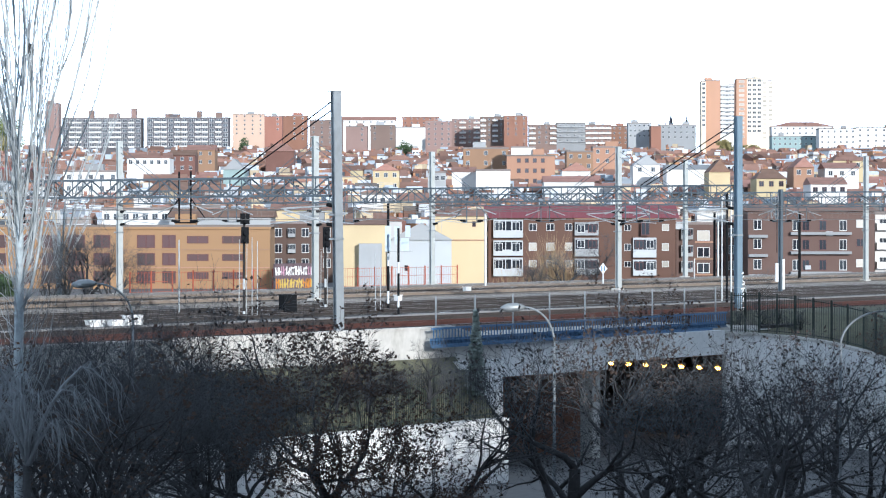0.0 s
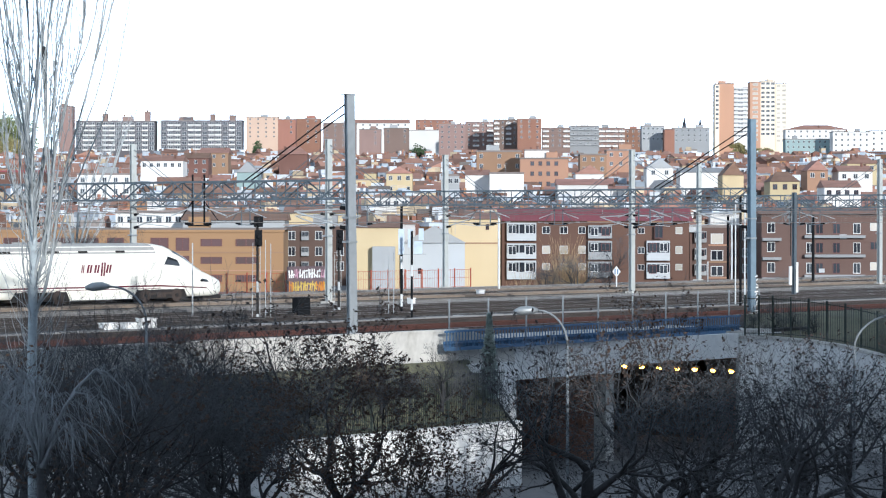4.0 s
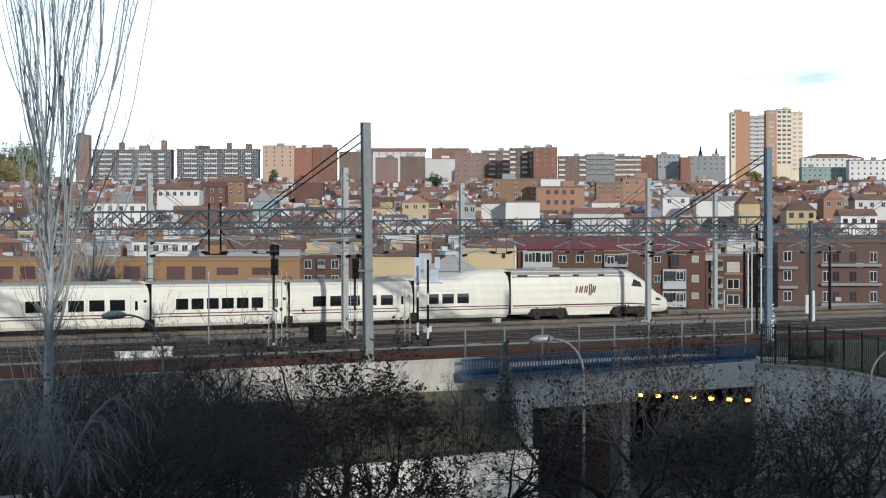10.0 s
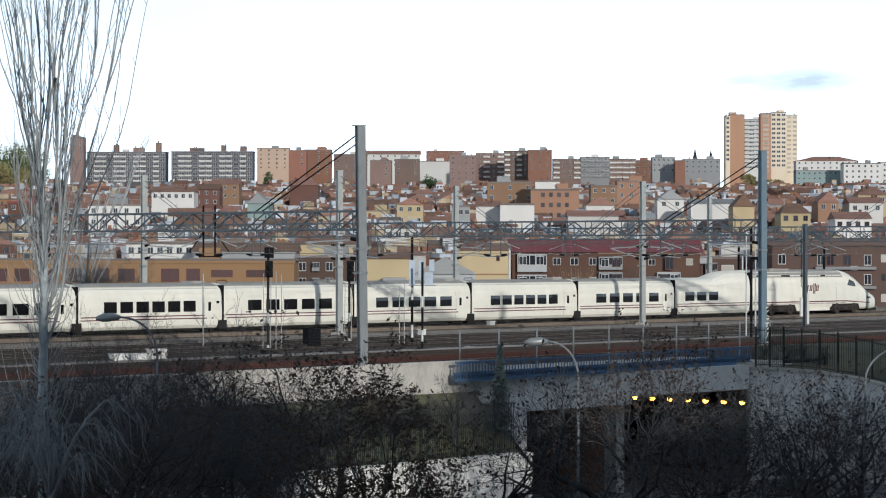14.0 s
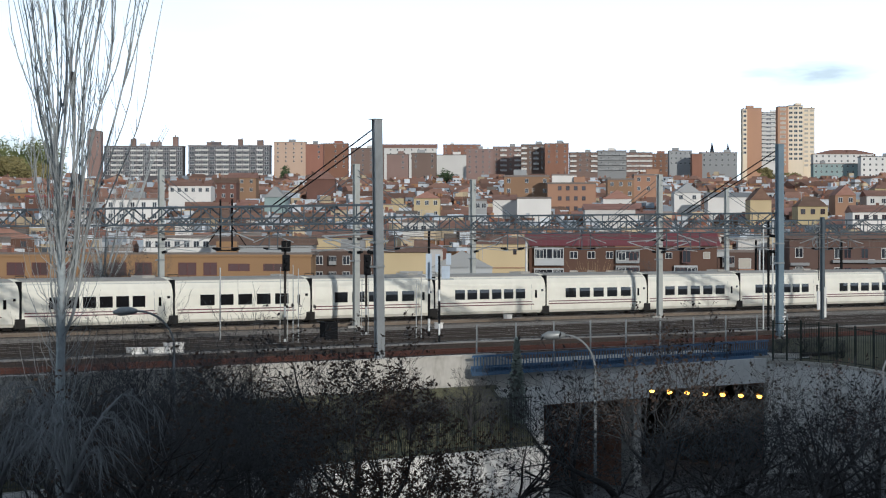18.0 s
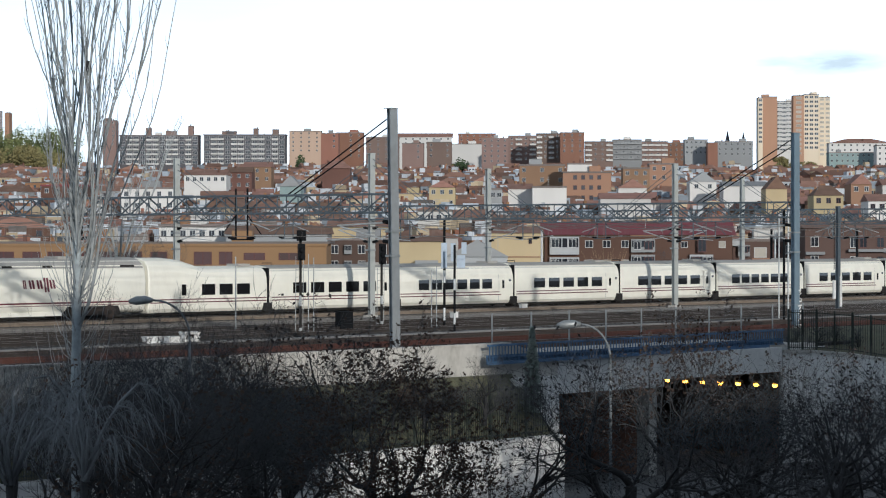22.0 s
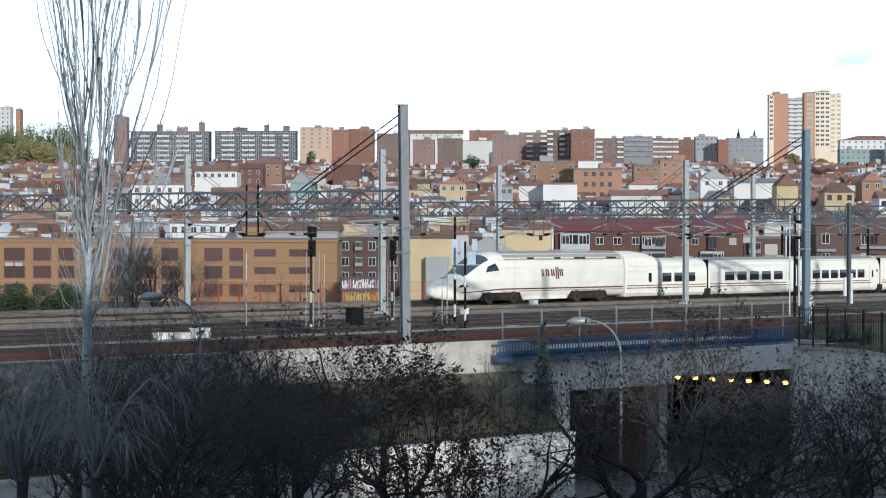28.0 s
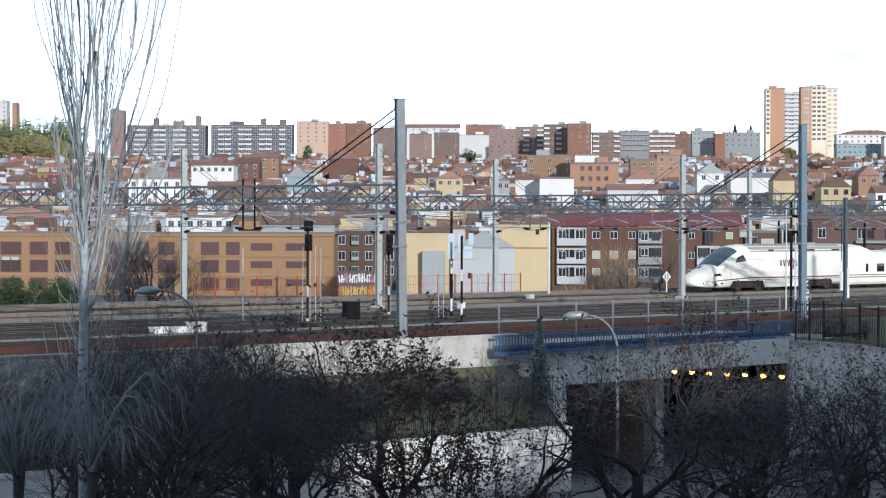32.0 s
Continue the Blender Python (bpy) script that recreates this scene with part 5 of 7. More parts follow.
def poplar(u, depth, ground, seed, height, bole, forks, stems_of, label):
    """A tall poplar: a pale trunk that parts into a vase of steep, bowed stems, forked and set with short upright twigs."""
    rnd, trunk, stems, twigs = random.Random(seed), Kit(), Kit(), Kit()
    up = Vector((0, 0, 1))
    trunk.tube([(0, 0, -0.3), (0.02, 0.02, height * 0.28), (0.0, 0.03, height * 0.64), (0.03, 0, height * 0.82), (0.04, 0.03, height)], [bole * k for k in (1.0, 0.87, 0.79, 0.66, 0.37)], 9)

    def twiggy(pts, count):
        for j in range(count):
            t = rnd.uniform(0.8, len(pts) - 1.1)
            k = int(t)
            p = pts[k].lerp(pts[k + 1], t - k)
            b = rnd.uniform(0, math.tau)
            out = ASIDE * math.cos(b) + AHEAD * math.sin(b)
            n, w = rnd.uniform(0.25, 1.1), rnd.uniform(0.15, 0.5)
            q = [p + out * n * w * (1.5 * m - 0.5 * m * m) + up * n * m for m in (0, 0.33, 0.66, 1)]
            twigs.tube(q, [0.011, 0.009, 0.007, 0.004], 3, cap=False)

    # where each stem leaves the trunk, how far aside its end lies, its bow, its top and its thickness
    for h, aside, bow, top, thick in stems_of:
        phase, away, turn = rnd.uniform(0, 6), rnd.uniform(-1.6, 1.6), rnd.uniform(0.06, 0.13)
        pts = []
        for k in range(15):
            q = k / 14
            pts.append(ASIDE * (aside * q ** bow + turn * math.sin(phase + 0.9 * k)) + AHEAD * (away * q ** 1.3 + 0.06 * math.sin(phase + 1.3 * k)) + up * (h + (top - h) * q))
        pts[0] = Vector((0.02, 0.02, h))
        stems.tube(pts, [thick * 0.8 * (1 - k / 16.0) for k in range(15)], 6)
        twiggy(pts, int(2.6 * (top - h)))
        for _ in range(forks):
            k0 = rnd.randint(2, 8)
            o, ph = ASIDE * rnd.gauss(0, 0.27) + AHEAD * rnd.gauss(0, 0.4), rnd.uniform(0, 6)
            sub = []
            for k in range(k0, 15):
                q = (k - k0) / 12
                sub.append(pts[k] + o * min(1.0, 2.2 * q) ** 0.8 + ASIDE * 0.05 * math.sin(ph + k) * min(1, 3 * q) - up * 0.5 * q)
            stems.tube(sub, [thick * 0.42 * (1 - k / (len(sub) + 2)) for k in range(len(sub))], 5)
            twiggy(sub, int(0.34 * len(sub) * (top - h) / 6) + 2)
    for j in range(130):
        p, n, b = Vector((0, 0, rnd.uniform(0.5, 0.98) * height)), rnd.uniform(0.5, 1.6), rnd.uniform(0, math.tau)
        out = ASIDE * math.cos(b) + AHEAD * math.sin(b)
        twigs.tube([p, p + out * n * 0.4 + up * n * 0.35, p + out * n * 0.6 + up * n * 0.8, p + out * n * 0.7 + up * n * 1.3], [0.014, 0.011, 0.008, 0.004], 3, cap=False)
    ob = thing("poplar_tree", label, "tree", "poplars", Matrix.Translation(spot(u, depth, ground)))
    part("trunk", trunk, BARK_P, ob, smooth=True)
    part("branchwork", stems, BARK_S, ob, smooth=True)
    part("crown", twigs, TWIG_B, ob, kind="stuff")


poplar(-169.5, 66, -7, 6, 14.0, 0.165, 4,
       ((11.6, -1.85, 1.5, 21.4, 0.062), (12.0, -1.3, 1.5, 21.9, 0.055), (12.6, -0.85, 1.4, 22.3, 0.045), (11.0, -0.45, 1.3, 22.6, 0.055), (11.4, 0.4, 1.0, 23.0, 0.06), (10.8, 0.85, 1.1, 22.6, 0.055),
        (10.2, 1.5, 0.9, 22.4, 0.058), (9.8, 2.5, 0.9, 21.8, 0.06), (10.6, 2.15, 0.9, 21.9, 0.05), (11.4, 1.15, 1.0, 22.0, 0.045), (9.6, -0.45, 0.9, 17.0, 0.045),
        (9.9, 0.8, 0.8, 17.4, 0.045), (9.9, -0.9, 1.2, 15.6, 0.034)), "tall bare poplar with pale grey bark and steep boughs")
poplar(-153.5, 207, -4.5, 21, 9.0, 0.3, 3,
       ((5.6, 5.4, 1.0, 20.0, 0.12), (6.5, 4.0, 1.1, 18.4, 0.11), (5.5, 2.8, 1.0, 17.0, 0.11), (6.2, 1.2, 1.1, 16.4, 0.1), (5.8, -0.8, 1.1, 15.6, 0.1), (5.2, -2.0, 1.2, 14.0, 0.09),
        (4.6, 3.2, 1.0, 12.5, 0.09), (4.2, -3.0, 1.1, 11.0, 0.08)), "bare poplar with pale bark beyond the tracks")
nest = tagged(new("bird_nest", Kit().tube([(0, 0, -0.16), (0, 0, -0.04), (0, 0, 0.1), (0, 0, 0.15)], [0.03, 0.1, 0.09, 0.04], 9).mesh("bird_nest", BARK)), "round dark twig nest high in the bare poplar", "nest")
nest.matrix_basis = Matrix.Translation(spot(-164.9, 65.9, rise(68, 66)))


def leaf_cloud(kit, rnd, n, shape, size):
    """n small leaf clumps; shape gives a random place."""
    for _ in range(n):
        q = Vector(shape())
        a = Vector((rnd.gauss(0, 1), rnd.gauss(0, 1), rnd.gauss(0, 1))).normalized() * size * rnd.uniform(0.6, 1.4)
        b = a.orthogonal().normalized() * size * rnd.uniform(0.4, 0.9)
        kit.add([q - a, q + b, q + a, q - b], [(0, 1, 2, 3)])


def cypress(u, depth, top, wide):
    rnd = random.Random(int(depth))
    h = top + 3.1
    ob = thing("cypress_tree", "slim grey-green cypress on the grass bank before the bridge", "tree", m=Matrix.Translation(spot(u, depth, -3.1)))
    part("trunk", Kit().tube([(0, 0, -0.2), (0, 0, h * 0.9)], [0.09, 0.02], 7), BARK, ob)

    def place():
        t = rnd.random()
        r = wide * (0.12 + 0.88 * (1 - t)) * math.sqrt(rnd.random()) * (0.8 if t < 0.1 else 1)
        a = rnd.uniform(0, math.tau)
        return r * math.cos(a), r * math.sin(a), 0.15 + t * (h - 0.15)

    k = Kit()
    leaf_cloud(k, rnd, 2600, place, 0.09)
    part("crown", k, LEAF_C, ob, kind="stuff")


cypress(13.2, 118.6, 1.1, 0.6)


def hedge():
    """Evergreen shrubs along the far edge of the tracks."""
    rnd = random.Random(4)
    for i in range(9):
        x, y = 106 + 1.75 * i + rnd.uniform(-0.5, 0.5), 151.5 + rnd.uniform(-1, 1)
        h = rnd.uniform(2.2, 2.9)
        ob = thing("evergreen_shrub", "green leafy shrub beyond the tracks", "shrub", "shrubs along the tracks", pose(x, y, -2.0))
        part("stem", Kit().tube([(0, 0, -0.3), (0, 0, 1.2)], [0.08, 0.03], 6), BARK, ob)
        k, lumps = Kit(), [(rnd.uniform(-1.3, 1.3), rnd.uniform(-0.8, 0.8), rnd.uniform(0.6, h), rnd.uniform(0.5, 1.0)) for _ in range(9)]

        def place():
            cx, cy, cz, r = rnd.choice(lumps)
            v = Vector((rnd.gauss(0, 1), rnd.gauss(0, 1), rnd.gauss(0, 1))).normalized() * r * rnd.uniform(0.6, 1.05)
            return cx + v.x, cy + v.y, cz + v.z * 0.8 + 0.5

        leaf_cloud(k, rnd, 2200, place, 0.1)
        part("crown", k, LEAF_G, ob, kind="stuff")


hedge()


def street_lamp(u, depth, top, arm, label):
    """A curved-arm street lamp; arm: metres to the left of the pole, seen from the stand."""
    p = spot(u, depth, -7)
    ob = thing("street_lamp", label, "street lamp", "street lamps", Matrix.Translation(p) @ pose(0, 0, 0, 0, 0, -48.1))
    h = top + 7
    part("pole", Kit().tube([(0, 0, 0), (0, 0, 3), (0, 0, h - 1.3)], [0.085, 0.06, 0.045], 8), GALV_D, ob, smooth=True)
    pts = [(-arm * (1 - math.cos(q)), 0, h - 1.3 + 1.25 * math.sin(q)) for q in [i * math.pi / 2 / 8 for i in range(9)]]
    part("arm", Kit().tube(pts, [0.04] * 9, 6), GALV_D, ob, smooth=True)
    s = -1 if arm > 0 else 1
    e = -arm
    part("head", Kit().tube([(e, 0, h - 0.05), (e + s * 0.25, 0, h - 0.04), (e + s * 0.6, 0, h - 0.07), (e + s * 0.85, 0, h - 0.1)], [0.07, 0.15, 0.16, 0.06], 8), GALV, ob, "pale grey lamp head", smooth=True)
    part("base", Kit().tube([(0, 0, 0), (0, 0, 0.5)], [0.16, 0.13], 8), GALV, ob)


street_lamp(44.5, 88, rise(-34.5, 88), 1.05, "grey street lamp with a curved arm")
street_lamp(159, 90, rise(-36, 90), -1.6, "grey street lamp with a curved arm")
street_lamp(-124, 88, rise(-25, 88), 1.3, "grey street lamp half hidden by twigs")


# signals, cabinets and boards, by bearing and depth
p = spot(-79.5, 144)
signal(p.x, p.y, 5.75, [(5.45, 0.62, 0.62), (4.5, 0.95, 0.5)], True, "black-headed signal on a banded post")
p = spot(-47, 158)
signal(p.x, p.y, 4.9, [(4.3, 1.3, 0.5)], True, "black-headed signal beside a mast")
p = spot(-62, 150)
cabinet(p.x, p.y, 0.9, 0.6, 1.35, "black equipment cabinet beside the tracks", BLACK)


def wood(u0, u1, depth, v0, v1, n, label, green=LEAF_G):
    """Evergreen trees on the hill, crowns of many leaf clumps."""
    rnd = random.Random(int(u0 * 10))
    for i in range(n):
        u = u0 + (u1 - u0) * (i + 0.5) / n
        d = depth + rnd.uniform(-30, 30)
        p = spot(u, d)
        g, top = land(p.x, p.y), rise(rnd.uniform(v0, v1), d)
        h = max(top - g, 4)
        r = h * rnd.uniform(0.34, 0.5)
        ob = thing("hill_tree", label, "tree", "trees on the hill", pose(p.x, p.y, g))
        part("trunk", Kit().tube([(0, 0, -0.5), (0, 0, h * 0.6)], [0.4, 0.15], 6), BARK, ob)
        lumps = [(rnd.gauss(0, 0.5) * r, rnd.gauss(0, 0.5) * r, h * rnd.uniform(0.3, 0.9), r * rnd.uniform(0.35, 0.6)) for _ in range(10)]

        def place():
            cx, cy, cz, q = rnd.choice(lumps)
            v = Vector((rnd.gauss(0, 1), rnd.gauss(0, 1), rnd.gauss(0, 1))).normalized() * q * rnd.uniform(0.5, 1.05)
            return cx + v.x, cy + v.y, cz + v.z

        k = Kit()
        leaf_cloud(k, rnd, 1300, place, 0.65)
        part("crown", k, green, ob, kind="stuff")


wood(-208, -172, 1520, 36, 44, 22, "dark green pine on the wooded hill", LEAF_H)
wood(-210, -172, 1440, 28, 37, 16, "olive green tree on the wooded hill", LEAF_Y)
wood(-80, -70, 1420, 24, 33, 4, "small dark tree between hill houses")
wood(-17, -13, 1380, 24, 32, 2, "small dark conifer before a white hall")
wood(110, 126, 1560, 26, 34, 4, "pale winter tree below the towers", LEAF_Y)

# ---- town ----
def framed(name, xs, zs, front, recess, back, frame_mat, glass):
    """A front one metre square with panes set back in every second cell of its middle rows, in one piece."""
    n, f, s = len(xs), [], []
    v = [(x, front, z) for z in zs for x in xs]
    for j in range(len(zs) - 1):
        for i in range(n - 1):
            q = (j * n + i, j * n + i + 1, (j + 1) * n + i + 1, (j + 1) * n + i)
            if j % 2 and i % 2:
                b = len(v)
                v += [(v[k][0], recess, v[k][2]) for k in q]
                f += [(q[k], q[(k + 1) % 4], b + (k + 1) % 4, b + k) for k in range(4)] + [(b, b + 1, b + 2, b + 3)]
                s += [0] * 4 + [1]
            else:
                f.append(q)
                s.append(0)
    b, m = len(v), len(zs)
    v += [(-0.5, back, 0), (0.5, back, 0), (0.5, back, 1), (-0.5, back, 1)]
    o = (0, n - 1, m * n - 1, (m - 1) * n)
    f += [(o[k], b + k, b + (k + 1) % 4, o[(k + 1) % 4]) for k in range(4)]
    s += [0] * 4
    k = Kit()
    k.v, k.f, k.s = v, f, s
    return k.mesh(name, frame_mat, glass)


def unit_window(frame_mat, glass=GLASS, panes=2):
    xs = [-0.5, -0.44, -0.03, 0.03, 0.44, 0.5] if panes == 2 else [-0.5, -0.44, 0.44, 0.5]
    return framed("window", xs, [0, 0.07, 0.94, 1], -0.07, 0.0, 0.03, frame_mat, glass)


MAROON = mat("maroon_roller_shutter", (0.05, 0.02, 0.02), rough=0.5, grain=5, vary=0.15, bump=0.2, spread=0.4, spec=0.5)
WIN_W, WIN_B, WIN_BLIND, WIN_M = unit_window(FRAME_W), unit_window(FRAME_B), unit_window(FRAME_W, BLIND, 1), unit_window(FRAME_B, MAROON)
BALC = Kit().box(-0.5, 0.5, -1.0, 0, -0.12, 0.02).box(-0.5, 0.5, -1.0, -0.93, 0.02, 0.95).box(-0.5, -0.48, -0.93, 0, 0.02, 0.95).box(0.48, 0.5, -0.93, 0, 0.02, 0.95)
BALC_W, BALC_G = BALC.mesh("balcony", W_WHITE), BALC.mesh("balcony", W_GREY)
UNIT = Kit().box(-0.5, 0.5, 0, 1, 0, 1)
GABLE = Kit().add([(-0.52, -0.04, 0), (0.52, -0.04, 0), (0.52, 1.04, 0), (-0.52, 1.04, 0), (-0.52, 0.5, 1), (0.52, 0.5, 1)],
                  [(0, 1, 5, 4), (2, 3, 4, 5), (1, 2, 5), (3, 0, 4), (3, 2, 1, 0)])
GABLE_F = Kit().add([(-0.52, -0.04, 0), (0.52, -0.04, 0), (0.52, 1.04, 0), (-0.52, 1.04, 0), (0, -0.04, 1), (0, 1.04, 1)],
                    [(0, 1, 4), (2, 3, 5), (1, 2, 5, 4), (3, 0, 4, 5), (3, 2, 1, 0)])
HIP = Kit().add([(-0.52, -0.04, 0), (0.52, -0.04, 0), (0.52, 1.04, 0), (-0.52, 1.04, 0), (-0.2, 0.5, 1), (0.2, 0.5, 1)],
                [(0, 1, 5, 4), (2, 3, 4, 5), (1, 2, 5), (3, 0, 4), (3, 2, 1, 0)])
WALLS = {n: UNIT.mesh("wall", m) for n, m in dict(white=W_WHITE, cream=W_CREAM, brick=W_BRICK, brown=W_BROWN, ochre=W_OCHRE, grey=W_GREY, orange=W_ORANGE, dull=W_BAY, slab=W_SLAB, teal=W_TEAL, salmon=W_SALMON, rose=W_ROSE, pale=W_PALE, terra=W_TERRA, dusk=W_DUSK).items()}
ROOFS = {(s, n): k.mesh("roof", m) for s, k in dict(gable=GABLE, front=GABLE_F, hip=HIP, flat=Kit().box(-0.51, 0.51, -0.01, 1.01, 0, 1)).items()
         for n, m in dict(tile=R_TILE, felt=R_FLAT, red=R_RED, white=W_WHITE, grey=W_GREY).items()}
FLAT = Kit().box(-0.51, 0.51, -0.01, 1.01, 0, 1)
AERIAL = Kit().bar((0, 0, 0), (0, 0, 2.6), 0.06).bar((-0.6, 0, 2.4), (0.6, 0, 2.4), 0.05).bar((-0.4, 0, 2.0), (0.4, 0, 2.0), 0.05).mesh("aerial", GALV)
CHIMNEY = Kit().box(-0.3, 0.3, -0.3, 0.3, 0, 1).box(-0.36, 0.36, -0.36, 0.36, 0.85, 0.95).mesh("chimney", W_BRICK)


def plate(y, *ms):
    """A one-metre plate that stands y metres out of the wall."""
    return Kit().box(-0.5, 0.5, -y, 0, 0, 1).mesh("plate", *ms)


LEDGE, LEDGE_P, ANNEX, AC, SHADE = (plate(0.15, W_OCHRE), plate(0.3, W_ORANGE), plate(2.0, W_GREY), plate(0.4, W_BAY), plate(0.8, W_BAY))
RAILING = plate(1.0, W_GREY)


def bay(name, m):
    """A glazed balcony bay: parapet, glass band with slim mullions, head."""
    return framed(name, [-0.5, -0.47, -0.3, -0.27, -0.1, -0.07, 0.1, 0.13, 0.29, 0.32, 0.47, 0.5], [0, 0.4, 0.9, 1], -0.9, -0.8, 0.0, m, GLASS)


BAY, BAY_G = bay("glazed_bay", W_BAY), bay("glazed_bay", W_GREY)


def fitting(made, u, v, du, dv, mesh):
    """A window, bay, ledge or railing on the front of a building, by its bearing and height."""
    ob, w, h = made
    depth = (ob.matrix_basis.translation - Vector((0, 0, ob.matrix_basis.translation.z))).dot(AHEAD)
    x = (u - ob["bearing"]) * depth / 1000
    z = rise(v, depth) - ob.matrix_basis.translation.z
    name = "window" if mesh.name.startswith("window") else "balcony" if mesh in (BAY, BAY_G, RAILING) else "air_unit" if mesh == AC else "annex" if mesh == ANNEX else "ledge"
    out = -0.92 if name == "window" and made[0].get("bay_at", -1e9) - 1 < u < made[0].get("bay_to", -1e9) + 1 else -0.02
    if name == "balcony" and mesh != RAILING:
        ob["bay_at"], ob["bay_to"] = u - du / 2, u + du / 2
    part(name, mesh, None, ob, m=scaled(x, out if name == "window" else 0, z, du * depth / 1000, 1, dv * depth / 1000))


def scaled(x, y, z, sx, sy, sz):
    return Matrix.Translation((x, y, z)) @ Matrix.Diagonal((sx, sy, sz, 1))


def building(u0, u1, v, depth, wall="brick", roof=("flat", "felt"), rh=0.5, deep=12.0, turn=0.0, name="house", label="", win=None, cols=4, floors=3,
             wsize=(1.1, 1.3), first=0.6, storey=3.0, balcony=None, side_win=False, base=None, group="houses of the town", skip=()):
    """A building whose front spans the bearings u0 to u1 at the depth, with its eaves at v. Windows in rows from the top."""
    w = (u1 - u0) * depth / 1000
    p = spot((u0 + u1) / 2, depth)
    top = rise(v, depth)
    g = (land(p.x, p.y) if base is None else base) - 1.0
    h = max(top - g, 3.0)
    ob = thing(name, label, "building", group, pose(p.x, p.y, g, 0, 0, -48.1 + turn))
    ob["bearing"] = (u0 + u1) / 2
    part("wall", WALLS[wall], None, ob, m=scaled(0, 0, 0, w, deep, h))
    part("roof", ROOFS[roof], None, ob, m=scaled(0, 0, h, w, deep, rh))
    if win:
        bay = w / cols
        for r in range(floors):
            z = h - first - wsize[1] - r * storey
            if z < 0.3:
                break
            for c in range(cols):
                if (r, c) in skip or c in skip:
                    continue
                x = -w / 2 + (c + 0.5) * bay
                part("window", win, None, ob, m=scaled(x, -0.02, z, wsize[0], 1, wsize[1]))
                if balcony and c in balcony:
                    part("balcony", BALC_W if wall != "grey" else BALC_G, None, ob, m=scaled(x, 0, z - 0.4, bay * 0.92, 1.2, 1))
    rnd = random.Random(int(u0 * 37 + depth * 11))
    for _ in range(rnd.choice((0, 1, 1, 2))):
        part("chimney", CHIMNEY, None, ob, m=scaled(rnd.uniform(-0.4, 0.4) * w, rnd.uniform(0.2, 0.8) * deep, h, 1, 1, rh * 0.5 + rnd.uniform(0.8, 1.6)))
    if roof[0] == "flat" and w > 9:
        part("roof_hut", WALLS[rnd.choice(("white", "grey", wall))], None, ob, m=scaled(rnd.uniform(-0.3, 0.3) * w, deep * 0.3, h, rnd.uniform(2.5, 5), 3, 2.2))
    if rnd.random() < 0.6:
        part("aerial", AERIAL, None, ob, m=Matrix.Translation((rnd.uniform(-0.4, 0.4) * w, deep * rnd.uniform(0.2, 0.8), h + rh * 0.4)))
    return ob, w, h


def island_mat(name, colour, spread):
    """A town surface whose tone changes from house to house."""
    m = mat(name, colour, rough=0.9, grain=1.5, vary=0.15, bump=0, coarse=0.2)
    n, l = m.node_tree.nodes, m.node_tree.links
    geo, r, hsv = n.new("ShaderNodeNewGeometry"), n.new("ShaderNodeMapRange"), n.new("ShaderNodeHueSaturation")
    r.inputs["To Min"].default_value, r.inputs["To Max"].default_value = 1 - spread, 1 + spread
    l.new(geo.outputs["Random Per Island"], r.inputs["Value"])
    l.new(r.outputs["Result"], hsv.inputs["Value"])
    src = n["Principled BSDF"].inputs["Base Color"].links[0].from_socket
    l.new(src, hsv.inputs["Color"])
    l.new(hsv.outputs["Color"], n["Principled BSDF"].inputs["Base Color"])
    return m


# far town tones: bricks paled, whites and greys blued to carry distance haze
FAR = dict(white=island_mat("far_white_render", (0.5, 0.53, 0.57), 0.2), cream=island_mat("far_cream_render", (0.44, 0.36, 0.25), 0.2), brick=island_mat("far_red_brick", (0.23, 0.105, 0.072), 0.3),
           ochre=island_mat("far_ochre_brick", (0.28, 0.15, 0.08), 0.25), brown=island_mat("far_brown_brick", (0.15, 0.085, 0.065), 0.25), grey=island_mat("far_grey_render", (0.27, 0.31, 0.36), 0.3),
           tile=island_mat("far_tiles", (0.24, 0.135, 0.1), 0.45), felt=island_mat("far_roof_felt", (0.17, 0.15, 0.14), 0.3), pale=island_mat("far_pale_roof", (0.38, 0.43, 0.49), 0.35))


# front row beyond the tracks
house = building(-215.3, -69.1, -2.9, 420, label="long orange rendered three-storey building with maroon windows", wall="orange", roof=("flat", "felt"), rh=0.35, base=-9, name="office_building")
fitting(house, -142.2, -3.8, 147.18, 0.9, LEDGE_P)
fitting(house, -198.8, -11.3, 8.35, 5.19, WIN_M)
fitting(house, -187.6, -11.3, 7.22, 5.19, WIN_M)
fitting(house, -177.8, -11.3, 6.55, 5.19, WIN_M)
fitting(house, -167.0, -11.3, 6.32, 5.19, WIN_M)
fitting(house, -157.0, -11.3, 6.55, 5.19, WIN_M)
fitting(house, -146.5, -11.3, 6.77, 5.19, WIN_M)
fitting(house, -136.3, -11.3, 6.77, 5.19, WIN_M)
fitting(house, -118.7, -11.3, 7.22, 5.19, WIN_M)
fitting(house, -109.5, -11.3, 5.42, 5.19, WIN_M)
fitting(house, -98.0, -9.5, 8.58, 2.93, WIN_M)
fitting(house, -84.1, -9.5, 8.35, 2.93, WIN_M)
fitting(house, -198.8, -18.3, 8.35, 4.97, WIN_M)
fitting(house, -187.6, -18.3, 7.22, 4.97, WIN_M)
fitting(house, -177.8, -18.3, 6.55, 4.97, WIN_M)
fitting(house, -167.0, -18.3, 6.32, 4.97, WIN_M)
fitting(house, -157.0, -18.3, 6.55, 4.97, WIN_M)
fitting(house, -146.5, -18.3, 6.77, 4.97, WIN_M)
fitting(house, -136.3, -18.3, 6.77, 4.97, WIN_M)
